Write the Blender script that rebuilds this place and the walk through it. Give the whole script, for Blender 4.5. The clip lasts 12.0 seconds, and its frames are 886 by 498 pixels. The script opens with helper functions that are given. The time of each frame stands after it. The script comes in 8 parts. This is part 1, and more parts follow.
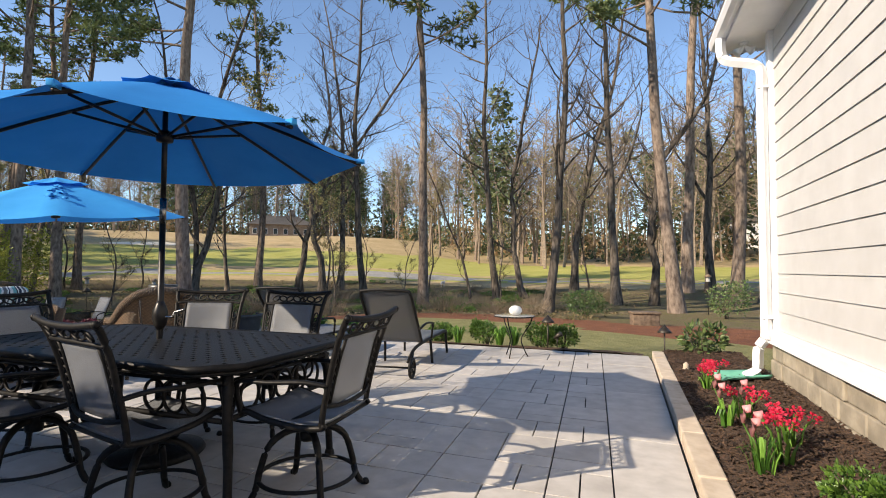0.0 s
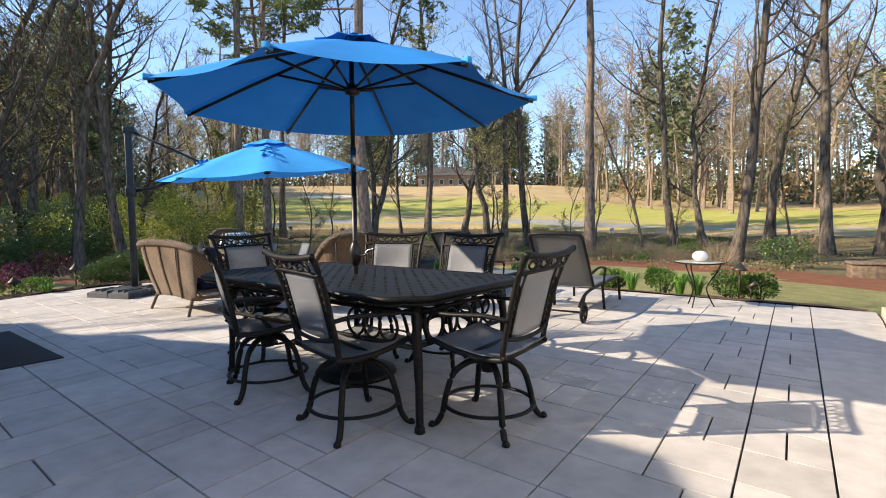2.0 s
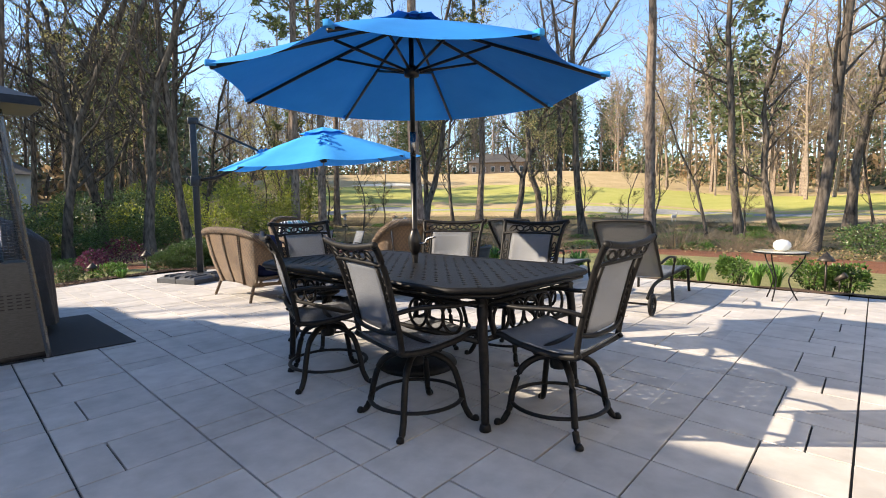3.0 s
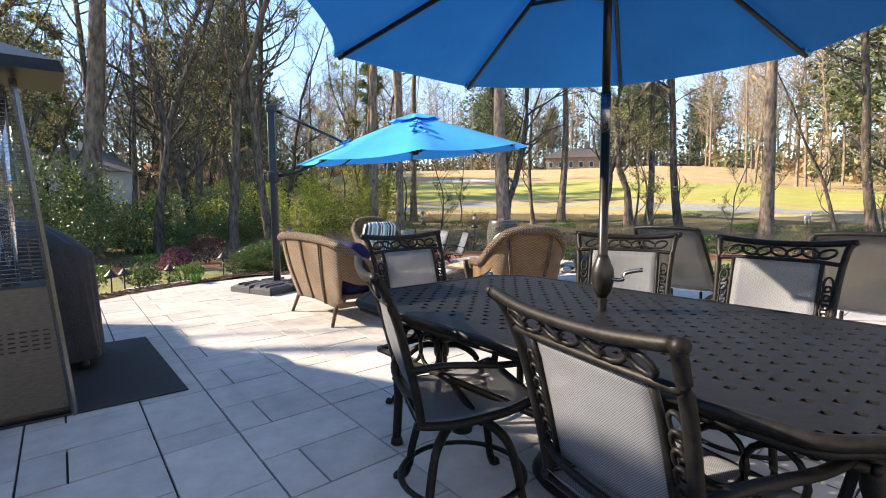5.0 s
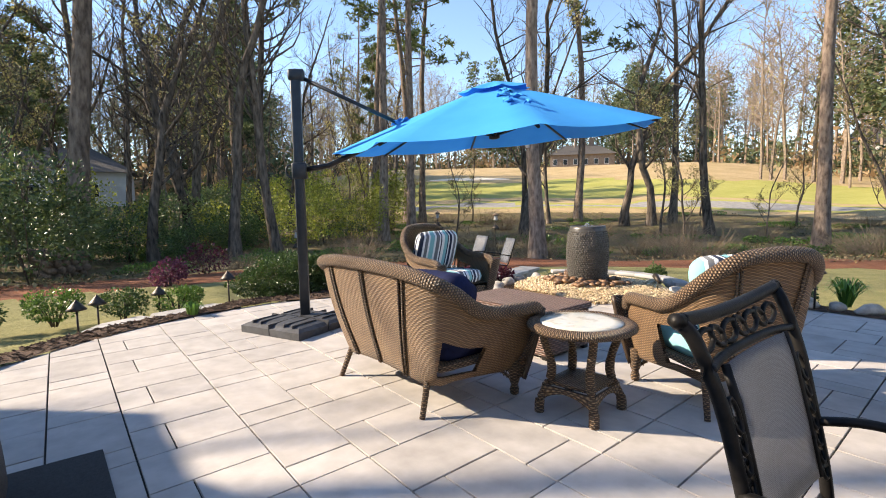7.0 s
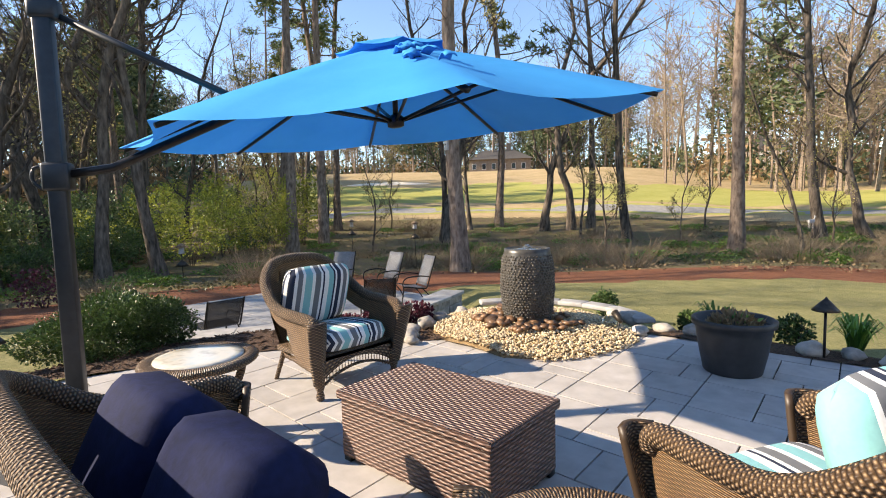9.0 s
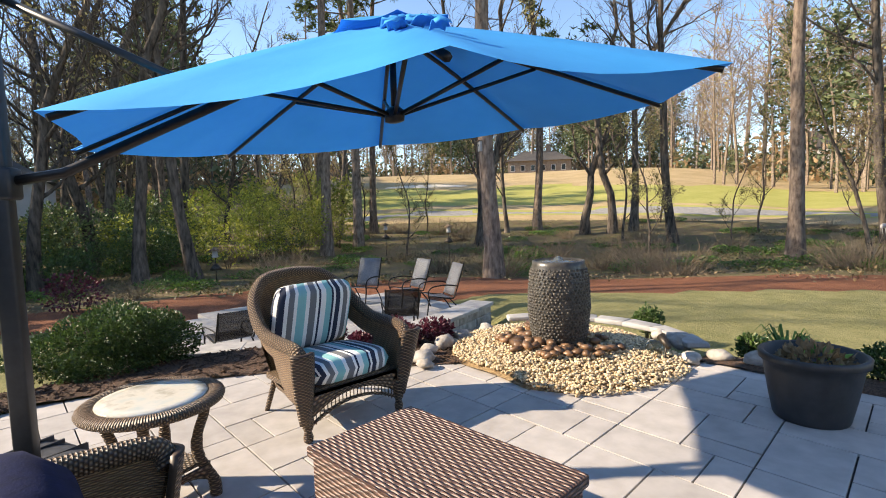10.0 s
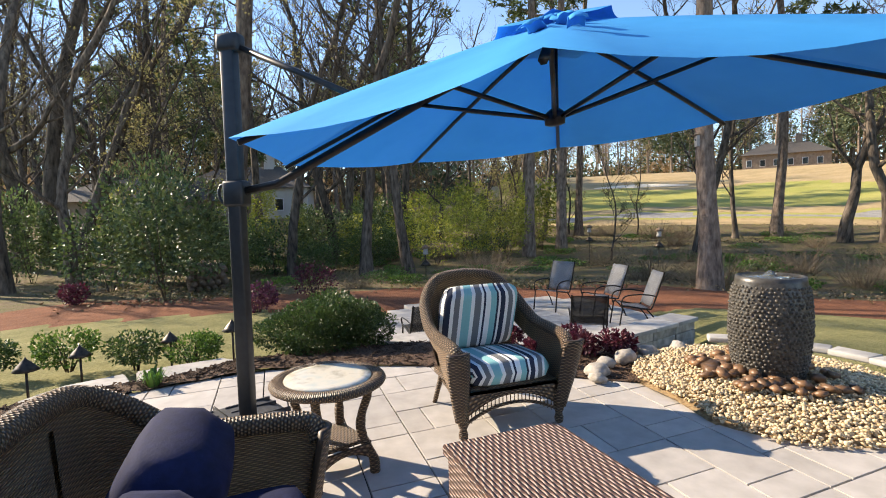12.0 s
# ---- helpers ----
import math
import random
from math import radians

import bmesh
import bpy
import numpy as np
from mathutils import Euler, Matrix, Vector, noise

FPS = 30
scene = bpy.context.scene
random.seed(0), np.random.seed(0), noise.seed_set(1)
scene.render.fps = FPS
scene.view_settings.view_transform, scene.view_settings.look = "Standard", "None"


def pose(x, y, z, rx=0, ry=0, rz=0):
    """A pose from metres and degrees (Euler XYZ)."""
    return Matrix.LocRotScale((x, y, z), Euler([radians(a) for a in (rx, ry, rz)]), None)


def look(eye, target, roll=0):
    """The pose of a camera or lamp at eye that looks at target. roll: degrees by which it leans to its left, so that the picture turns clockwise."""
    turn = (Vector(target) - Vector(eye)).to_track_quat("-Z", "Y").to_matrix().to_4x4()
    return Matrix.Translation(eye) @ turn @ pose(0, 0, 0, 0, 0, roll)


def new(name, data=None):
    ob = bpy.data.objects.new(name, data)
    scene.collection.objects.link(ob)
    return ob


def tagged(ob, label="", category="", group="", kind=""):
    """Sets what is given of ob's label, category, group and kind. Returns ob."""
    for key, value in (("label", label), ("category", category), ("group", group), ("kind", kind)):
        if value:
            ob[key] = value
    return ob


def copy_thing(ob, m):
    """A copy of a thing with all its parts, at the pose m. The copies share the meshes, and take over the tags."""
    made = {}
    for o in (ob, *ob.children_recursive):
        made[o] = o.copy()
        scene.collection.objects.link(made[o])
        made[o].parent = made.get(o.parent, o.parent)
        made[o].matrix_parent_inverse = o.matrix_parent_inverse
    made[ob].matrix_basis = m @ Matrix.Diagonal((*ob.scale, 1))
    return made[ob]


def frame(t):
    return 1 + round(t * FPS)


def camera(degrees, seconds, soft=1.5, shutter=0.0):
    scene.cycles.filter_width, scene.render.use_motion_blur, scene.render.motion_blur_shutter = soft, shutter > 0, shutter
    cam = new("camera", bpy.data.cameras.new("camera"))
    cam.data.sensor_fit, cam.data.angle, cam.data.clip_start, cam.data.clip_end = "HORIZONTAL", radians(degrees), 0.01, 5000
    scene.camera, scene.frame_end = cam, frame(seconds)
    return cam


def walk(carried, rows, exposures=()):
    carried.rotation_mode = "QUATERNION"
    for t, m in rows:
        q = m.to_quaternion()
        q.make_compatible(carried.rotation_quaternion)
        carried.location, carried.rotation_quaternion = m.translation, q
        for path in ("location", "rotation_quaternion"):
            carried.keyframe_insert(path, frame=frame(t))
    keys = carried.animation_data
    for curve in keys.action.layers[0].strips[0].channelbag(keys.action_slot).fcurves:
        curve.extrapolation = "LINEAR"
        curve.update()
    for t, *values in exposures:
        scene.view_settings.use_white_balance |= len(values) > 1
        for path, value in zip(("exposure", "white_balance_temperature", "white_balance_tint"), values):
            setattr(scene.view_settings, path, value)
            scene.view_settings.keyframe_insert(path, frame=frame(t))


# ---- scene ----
cam = camera(82.39, 12.0, 1.0)
PATH = [
    (0, pose(0.000, 0.000, 1.308, 92.24, -0.28, 19.47)),
    (0.5, pose(-0.025, -0.018, 1.272, 90.70, -0.11, 23.25)),
    (1, pose(-0.043, -0.020, 1.263, 89.02, 0.17, 28.50)),
    (1.5, pose(-0.069, -0.010, 1.247, 87.55, 0.34, 33.40)),
    (2, pose(-0.084, -0.017, 1.249, 86.43, 0.54, 37.68)),
    (2.5, pose(-0.122, -0.014, 1.250, 85.59, 0.64, 40.93)),
    (3, pose(-0.256, 0.054, 1.243, 85.11, 0.80, 43.39)),
    (3.2, pose(-0.332, 0.096, 1.250, 85.04, 0.87, 44.35)),
    (4.8, pose(-1.518, 0.554, 1.310, 84.79, 0.47, 49.64)),
    (5, pose(-1.731, 0.709, 1.314, 84.76, 0.53, 51.49)),
    (5.5, pose(-2.346, 0.847, 1.341, 84.65, 0.70, 53.68)),
    (6, pose(-2.991, 0.962, 1.340, 84.74, 0.95, 55.14)),
    (6.5, pose(-3.613, 1.085, 1.347, 84.55, 1.04, 54.00)),
    (7, pose(-4.107, 1.265, 1.368, 84.63, 1.01, 51.30)),
    (7.5, pose(-4.510, 1.555, 1.377, 84.72, 1.20, 47.72)),
    (7.7, pose(-4.645, 1.696, 1.372, 84.99, 1.18, 46.36)),
    (9.3, pose(-5.617, 3.020, 1.509, 84.88, 1.54, 42.33)),
    (9.5, pose(-5.675, 3.134, 1.510, 84.98, 1.59, 43.29)),
    (10, pose(-5.780, 3.412, 1.533, 85.27, 1.66, 46.80)),
    (10.5, pose(-5.752, 3.617, 1.554, 85.56, 1.67, 52.19)),
    (11, pose(-5.714, 3.709, 1.558, 85.85, 1.64, 58.46)),
    (11.5, pose(-5.692, 3.730, 1.561, 85.95, 1.44, 64.32)),
    (12, pose(-5.647, 3.701, 1.555, 85.99, 1.41, 70.05)),
]
walk(cam, PATH, [(0, 0.68, 7100, 12), (1.2, 0.86, 7100, 12), (2.5, 1.17, 7150, 12), (5, 1.5, 7300, 13), (6, 1.45, 7400, 14), (7.2, 1.2, 7400, 14), (12, 1.08, 7400, 13)])

# ---- light: low spring sun from behind and left, clear sky ----
SUN_X, SUN_Y, SUN_Z = -0.697, -0.718, 0.545
world = bpy.data.worlds.new("sky")
scene.world = world
world.use_nodes = True
wn = world.node_tree.nodes
sky = wn.new("ShaderNodeTexSky")
sky.sky_type, sky.sun_disc = "NISHITA", False
sky.sun_elevation = math.atan2(SUN_Z, 1.0)
sky.sun_rotation = math.atan2(SUN_X, SUN_Y)
sky.air_density, sky.dust_density, sky.ozone_density, sky.altitude = 1.0, 0.0, 4.0, 500
world.node_tree.links.new(sky.outputs[0], wn["Background"].inputs[0])
wn["Background"].inputs[1].default_value = 0.15
sun = new("sun", bpy.data.lights.new("sun", "SUN"))
sun.data.energy, sun.data.angle, sun.data.color = 5.0, radians(0.6), (1.0, 0.90, 0.75)
sun.matrix_world = look((SUN_X * 50, SUN_Y * 50, SUN_Z * 50), (0, 0, 0))

# ---- materials ----


def nodes_of(name):
    m = bpy.data.materials.new(name)
    m.use_nodes = True
    return m, m.node_tree.nodes, m.node_tree.links, m.node_tree.nodes["Principled BSDF"]


def noise_node(n, l, coord, scale, detail=4.0, rough=0.55):
    t = n.new("ShaderNodeTexNoise")
    t.inputs["Scale"].default_value, t.inputs["Detail"].default_value, t.inputs["Roughness"].default_value = scale, detail, rough
    l.new(coord, t.inputs["Vector"])
    return t.outputs["Fac"]


def ramp_node(n, l, fac, stops):
    r = n.new("ShaderNodeValToRGB")
    while len(r.color_ramp.elements) < len(stops):
        r.color_ramp.elements.new(0.5)
    for e, (p, c) in zip(r.color_ramp.elements, stops):
        e.position, e.color = p, (*c, 1)
    l.new(fac, r.inputs[0])
    return r.outputs[0]


def mix_node(n, l, fac, a, b, mode="MIX"):
    m = n.new("ShaderNodeMix")
    m.data_type, m.blend_type = "RGBA", mode
    for sock, v in ((m.inputs[0], fac), (m.inputs[6], a), (m.inputs[7], b)):
        if isinstance(v, (int, float)):
            sock.default_value = v
        elif isinstance(v, tuple):
            sock.default_value = (*v, 1)
        else:
            l.new(v, sock)
    return m.outputs[2]


def calc(n, l, op, a, b=0.0):
    m = n.new("ShaderNodeMath")
    m.operation = op
    for sock, v in zip(m.inputs, (a, b)):
        if isinstance(v, (int, float)):
            sock.default_value = v
        else:
            l.new(v, sock)
    return m.outputs[0]


def bump_node(n, l, p, height, strength, distance):
    b = n.new("ShaderNodeBump")
    b.inputs["Strength"].default_value, b.inputs["Distance"].default_value = strength, distance
    l.new(height, b.inputs["Height"])
    l.new(b.outputs[0], p.inputs["Normal"])


def surface(name, dark, light, scale, rough, metal=0.0, bump=0.3, depth=0.003, spec=0.5, vary=0.0, island=0.0, coarse=0.0, stretch=None):
    """A mottled surface: two colours, fine grain, and if wanted a change from piece to piece."""
    m, n, l, p = nodes_of(name)
    tc = n.new("ShaderNodeTexCoord")
    co = tc.outputs["Object"]
    if stretch:
        mp = n.new("ShaderNodeMapping")
        mp.inputs["Scale"].default_value = stretch
        l.new(co, mp.inputs[0])
        co = mp.outputs[0]
    f = noise_node(n, l, co, scale)
    col = ramp_node(n, l, f, ((0.3, dark), (0.7, light)))
    if coarse:
        g = noise_node(n, l, co, scale * 0.13, 3.0)
        col = mix_node(n, l, coarse, col, ramp_node(n, l, g, ((0.35, (0.35, 0.35, 0.35)), (0.65, (1.0, 1.0, 1.0)))), "MULTIPLY")
    if vary:
        oi = n.new("ShaderNodeObjectInfo")
        h = n.new("ShaderNodeHueSaturation")
        l.new(calc(n, l, "ADD", calc(n, l, "MULTIPLY", oi.outputs["Random"], vary), 1.0 - vary / 2), h.inputs["Value"])
        l.new(col, h.inputs["Color"])
        col = h.outputs[0]
    if island:
        ge = n.new("ShaderNodeNewGeometry")
        h = n.new("ShaderNodeHueSaturation")
        l.new(calc(n, l, "ADD", calc(n, l, "MULTIPLY", ge.outputs["Random Per Island"], island), 1.0 - island / 2), h.inputs["Value"])
        l.new(col, h.inputs["Color"])
        col = h.outputs[0]
    l.new(col, p.inputs["Base Color"])
    p.inputs["Roughness"].default_value, p.inputs["Metallic"].default_value = rough, metal
    p.inputs["Specular IOR Level"].default_value = spec
    if bump:
        bump_node(n, l, p, noise_node(n, l, co, scale * 4, 3.0), bump, depth)
    return m


def leafy(name, dark, light, rough=0.5, spread=0.7, through_light=0.25, hue=0.0):
    m, n, l, p = nodes_of(name)
    ge = n.new("ShaderNodeNewGeometry")
    col = ramp_node(n, l, ge.outputs["Random Per Island"], ((0.0, dark), (1.0, light)))
    oi = n.new("ShaderNodeObjectInfo")
    h = n.new("ShaderNodeHueSaturation")
    l.new(calc(n, l, "ADD", calc(n, l, "MULTIPLY", oi.outputs["Random"], spread), 1 - spread / 2), h.inputs["Value"])
    l.new(col, h.inputs["Color"])
    l.new(h.outputs[0], p.inputs["Base Color"])
    p.inputs["Roughness"].default_value = rough
    if through_light:
        tr = n.new("ShaderNodeBsdfTranslucent")
        l.new(h.outputs[0], tr.inputs[0])
        mx = n.new("ShaderNodeMixShader")
        mx.inputs[0].default_value = through_light
        l.new(p.outputs[0], mx.inputs[1])
        l.new(tr.outputs[0], mx.inputs[2])
        l.new(mx.outputs[0], n["Material Output"].inputs[0])
    return m


def wicker(name, dark, light, across=55.0, along=28.0, vary=0.15):
    """Woven strands over the UV map, in metres: rounded strands, over and under."""
    m, n, l, p = nodes_of(name)
    tc = n.new("ShaderNodeTexCoord")
    sp = n.new("ShaderNodeSeparateXYZ")
    l.new(tc.outputs["UV"], sp.inputs[0])
    v = calc(n, l, "MULTIPLY", sp.outputs[1], across)
    row = calc(n, l, "FLOOR", v)
    fr = calc(n, l, "FRACT", v)
    strand = calc(n, l, "SINE", calc(n, l, "MULTIPLY", fr, math.pi))
    u = calc(n, l, "ADD", calc(n, l, "MULTIPLY", sp.outputs[0], along * math.pi), calc(n, l, "MULTIPLY", row, math.pi))
    over = calc(n, l, "ADD", calc(n, l, "MULTIPLY", calc(n, l, "SINE", u), 0.5), 0.5)
    hgt = calc(n, l, "MULTIPLY", strand, calc(n, l, "ADD", calc(n, l, "MULTIPLY", over, 0.75), 0.25))
    # Shade in the dips between strands is put into the colour, by height.
    col = ramp_node(n, l, hgt, ((0.05, tuple(c * 0.45 for c in dark)), (0.4, dark), (0.95, light)))
    g = noise_node(n, l, tc.outputs["Object"], 9.0, 5.0)
    col = mix_node(n, l, 0.6, col, ramp_node(n, l, g, ((0.3, (0.55, 0.5, 0.47)), (0.7, (1.0, 1.0, 1.0)))), "MULTIPLY")
    l.new(col, p.inputs["Base Color"])
    p.inputs["Roughness"].default_value = 0.48
    bump_node(n, l, p, hgt, 1.0, 0.012)
    return m


def mesh_sling(name, dark, light):
    """Woven vinyl mesh: fine threads that let part of the light through."""
    m, n, l, p = nodes_of(name)
    tc = n.new("ShaderNodeTexCoord")
    sp = n.new("ShaderNodeSeparateXYZ")
    l.new(tc.outputs["UV"], sp.inputs[0])
    a = calc(n, l, "SINE", calc(n, l, "MULTIPLY", sp.outputs[0], 900.0))
    b = calc(n, l, "SINE", calc(n, l, "MULTIPLY", sp.outputs[1], 900.0))
    w = calc(n, l, "ADD", calc(n, l, "MULTIPLY", calc(n, l, "MULTIPLY", a, b), 0.5), 0.5)
    g = noise_node(n, l, tc.outputs["Object"], 7.0, 3.0)
    col = mix_node(n, l, w, dark, light)
    col = mix_node(n, l, 0.35, col, ramp_node(n, l, g, ((0.3, (0.7, 0.7, 0.7)), (0.7, (1.0, 1.0, 1.0)))), "MULTIPLY")
    l.new(col, p.inputs["Base Color"])
    p.inputs["Roughness"].default_value = 0.55
    bump_node(n, l, p, w, 0.4, 0.001)
    tr = n.new("ShaderNodeBsdfTransparent")
    tl = n.new("ShaderNodeBsdfTranslucent")
    l.new(col, tl.inputs[0])
    mx, my = n.new("ShaderNodeMixShader"), n.new("ShaderNodeMixShader")
    mx.inputs[0].default_value, my.inputs[0].default_value = 0.28, 0.26
    l.new(p.outputs[0], mx.inputs[1])
    l.new(tl.outputs[0], mx.inputs[2])
    l.new(mx.outputs[0], my.inputs[1])
    l.new(tr.outputs[0], my.inputs[2])
    l.new(my.outputs[0], n["Material Output"].inputs[0])
    return m


def canvas(name, dark, light, glow=0.22, tone=(0.0, 0.13, 0.62)):
    """Umbrella cloth that glows when the sun stands on it."""
    m, n, l, p = nodes_of(name)
    tc = n.new("ShaderNodeTexCoord")
    f = noise_node(n, l, tc.outputs["Object"], 3.0, 4.0)
    col = ramp_node(n, l, f, ((0.3, dark), (0.7, light)))
    l.new(col, p.inputs["Base Color"])
    p.inputs["Roughness"].default_value, p.inputs["Specular IOR Level"].default_value = 0.8, 0.25
    bump_node(n, l, p, noise_node(n, l, tc.outputs["Object"], 14.0, 5.0), 0.25, 0.01)
    tl = n.new("ShaderNodeBsdfTranslucent")
    tl.inputs[0].default_value = (*tone, 1)
    mx = n.new("ShaderNodeMixShader")
    mx.inputs[0].default_value = glow
    l.new(p.outputs[0], mx.inputs[1])
    l.new(tl.outputs[0], mx.inputs[2])
    l.new(mx.outputs[0], n["Material Output"].inputs[0])
    return m


def striped(name):
    """Cushion cloth with stripes of aqua, white, grey and navy across the UV map."""
    m, n, l, p = nodes_of(name)
    tc = n.new("ShaderNodeTexCoord")
    sp = n.new("ShaderNodeSeparateXYZ")
    l.new(tc.outputs["UV"], sp.inputs[0])
    fr = calc(n, l, "FRACT", calc(n, l, "MULTIPLY", sp.outputs[0], 2.3))
    r = n.new("ShaderNodeValToRGB")
    r.color_ramp.interpolation = "CONSTANT"
    aqua, white, grey, navy = (0.22, 0.50, 0.52), (0.80, 0.82, 0.80), (0.16, 0.17, 0.18), (0.02, 0.03, 0.06)
    stops = ((0.0, aqua), (0.16, white), (0.22, grey), (0.33, white), (0.40, navy), (0.50, white), (0.54, navy), (0.58, aqua), (0.68, white),
             (0.76, navy), (0.79, white), (0.83, grey), (0.93, white))
    while len(r.color_ramp.elements) < len(stops):
        r.color_ramp.elements.new(0.5)
    for e, (pos, c) in zip(r.color_ramp.elements, stops):
        e.position, e.color = pos, (*c, 1)
    l.new(fr, r.inputs[0])
    g = noise_node(n, l, tc.outputs["Object"], 60.0, 3.0)
    col = mix_node(n, l, 0.3, r.outputs[0], ramp_node(n, l, g, ((0.3, (0.75, 0.75, 0.75)), (0.7, (1.0, 1.0, 1.0)))), "MULTIPLY")
    l.new(col, p.inputs["Base Color"])
    p.inputs["Roughness"].default_value = 0.9
    bump_node(n, l, p, noise_node(n, l, tc.outputs["Object"], 18.0, 5.0), 0.35, 0.008)
    return m


M_IRON = surface("cast_aluminium", (0.005, 0.0045, 0.004), (0.016, 0.0145, 0.0135), 40, 0.5, 0.2, 0.35, 0.002, spec=0.25)
M_SLING = mesh_sling("sling_mesh", (0.085, 0.092, 0.105), (0.37, 0.39, 0.43))
M_LOUNGE = mesh_sling("lounger_mesh", (0.10, 0.098, 0.095), (0.22, 0.215, 0.21))
M_SLING_BLACK = mesh_sling("black_mesh", (0.008, 0.008, 0.009), (0.025, 0.025, 0.027))
M_CANVAS = canvas("blue_canvas", (0.032, 0.34, 0.74), (0.045, 0.38, 0.80))
# Darker, more opaque copy of blue_canvas; the table umbrella's shade is put into it.
M_CANVAS_SHADED = canvas("shaded_blue_canvas", (0.008, 0.20, 0.55), (0.014, 0.235, 0.61), 0.12, (0.0, 0.11, 0.50))
M_POLE = surface("umbrella_pole_bronze", (0.016, 0.015, 0.015), (0.03, 0.028, 0.027), 20, 0.35, 0.5, 0.1)
M_POST = surface("umbrella_post_grey", (0.018, 0.023, 0.028), (0.028, 0.034, 0.04), 18, 0.4, 0.3, 0.1)
M_BASE = surface("dark_plastic", (0.035, 0.037, 0.042), (0.075, 0.078, 0.085), 12, 0.6, 0.0, 0.3, coarse=0.5)
M_WICKER = wicker("brown_wicker", (0.12, 0.074, 0.042), (0.42, 0.285, 0.165), 84, 46)
# Lighter copy of brown_wicker: the shells' sunlit tan is put into the colour.
M_WICKER_SUNLIT = wicker("sunlit_tan_wicker", (0.25, 0.148, 0.074), (0.50, 0.315, 0.16), 120, 36)
M_RESIN = wicker("resin_weave", (0.17, 0.098, 0.075), (0.33, 0.20, 0.155), 50, 25)
M_STRIPE = striped("striped_cushion")
M_NAVY = surface("navy_cushion", (0.004, 0.008, 0.035), (0.008, 0.014, 0.06), 25, 0.85, 0, 0.3, 0.004, spec=0.25)
M_SLAB = surface("paver", (0.41, 0.385, 0.36), (0.53, 0.50, 0.47), 6.0, 0.75, 0, 0.35, 0.003, 0.35, vary=0.17, island=0.17, coarse=0.22)
M_JOINT = surface("joint_sand", (0.025, 0.023, 0.02), (0.06, 0.055, 0.05), 60, 0.95, 0, 0.3)
M_KERB = surface("kerb_stone", (0.40, 0.32, 0.24), (0.56, 0.47, 0.37), 7, 0.85, 0, 0.4, vary=0.15)
M_SIDING = surface("white_siding", (0.50, 0.49, 0.48), (0.57, 0.56, 0.55), 3.0, 0.55, 0, 0.15, 0.002, vary=0.04)
M_TRIM = surface("white_trim", (0.74, 0.74, 0.75), (0.82, 0.82, 0.83), 4.0, 0.4, 0, 0.1)
M_BLOCK = surface("foundation_stone", (0.25, 0.215, 0.165), (0.44, 0.38, 0.29), 5, 0.85, 0, 0.6, 0.01, vary=0.35, coarse=0.3)
M_ROOF = surface("roof_shingle", (0.05, 0.045, 0.042), (0.12, 0.11, 0.10), 20, 0.9, 0, 0.5, 0.01)
M_MULCH = surface("bark_mulch", (0.030, 0.018, 0.011), (0.15, 0.085, 0.052), 45, 0.95, 0, 1.0, 0.03, island=0.8)
M_PEBBLE = surface("cream_pebble", (0.42, 0.30, 0.16), (0.74, 0.60, 0.40), 14, 0.6, 0, 0.25, island=0.75)
M_RIVER = surface("river_stone", (0.045, 0.028, 0.018), (0.24, 0.13, 0.065), 9, 0.45, 0, 0.4, vary=1.0)
M_ROCK = surface("grey_rock", (0.22, 0.20, 0.17), (0.50, 0.46, 0.41), 8, 0.85, 0, 0.7, 0.012, vary=0.3)
M_FLAG = surface("flagstone_cap", (0.27, 0.265, 0.255), (0.42, 0.405, 0.385), 6, 0.8, 0, 0.4, vary=0.2)
M_URN = surface("fountain_stone", (0.018, 0.016, 0.013), (0.095, 0.084, 0.068), 30, 0.5, 0, 0.4, island=0.6)
M_URN_RIM = surface("fountain_rim", (0.03, 0.029, 0.027), (0.085, 0.08, 0.072), 20, 0.35, 0, 0.2)
M_POT = surface("charcoal_pot", (0.022, 0.024, 0.026), (0.045, 0.047, 0.05), 10, 0.5, 0, 0.25, coarse=0.4)
# Darker steel for the heater body: its shaded side is put into the colour.
M_STEEL_SHADED = surface("shaded_steel_sheet", (0.05, 0.05, 0.048), (0.085, 0.085, 0.082), 24, 0.45, 0.6, 0.15, 0.001, stretch=(1, 1, 14))
M_STEEL = surface("brushed_steel", (0.20, 0.20, 0.20), (0.29, 0.29, 0.285), 30, 0.25, 0.95, 0.12, 0.001, stretch=(1, 1, 14))
M_COVER = surface("black_cover", (0.010, 0.011, 0.013), (0.022, 0.023, 0.027), 16, 0.55, 0, 0.6, 0.015, coarse=0.3)
M_MAT = surface("rubber_mat", (0.018, 0.019, 0.02), (0.035, 0.036, 0.038), 60, 0.85, 0, 0.5)
M_DIRT = surface("dry_leaves", (0.10, 0.06, 0.03), (0.38, 0.27, 0.14), 30, 0.9, 0, 0.4, island=0.7)
M_BARK = surface("grey_bark", (0.024, 0.02, 0.017), (0.19, 0.155, 0.125), 7, 0.95, 0, 1.0, 0.03, vary=0.5, stretch=(1, 1, 0.25), spec=0.2)
M_PINEBARK = surface("pine_bark", (0.085, 0.062, 0.05), (0.31, 0.24, 0.19), 8, 0.95, 0, 1.0, 0.04, vary=0.4, stretch=(1, 1, 0.35), spec=0.2)
# Paler copy of bare_twigs: the far trees' brightness is put into the colour.
M_TWIG_FAR_PALED = surface("far_bare_twigs_paled", (0.15, 0.115, 0.09), (0.36, 0.285, 0.22), 5, 0.95, 0, 0, vary=0.4, spec=0.2)
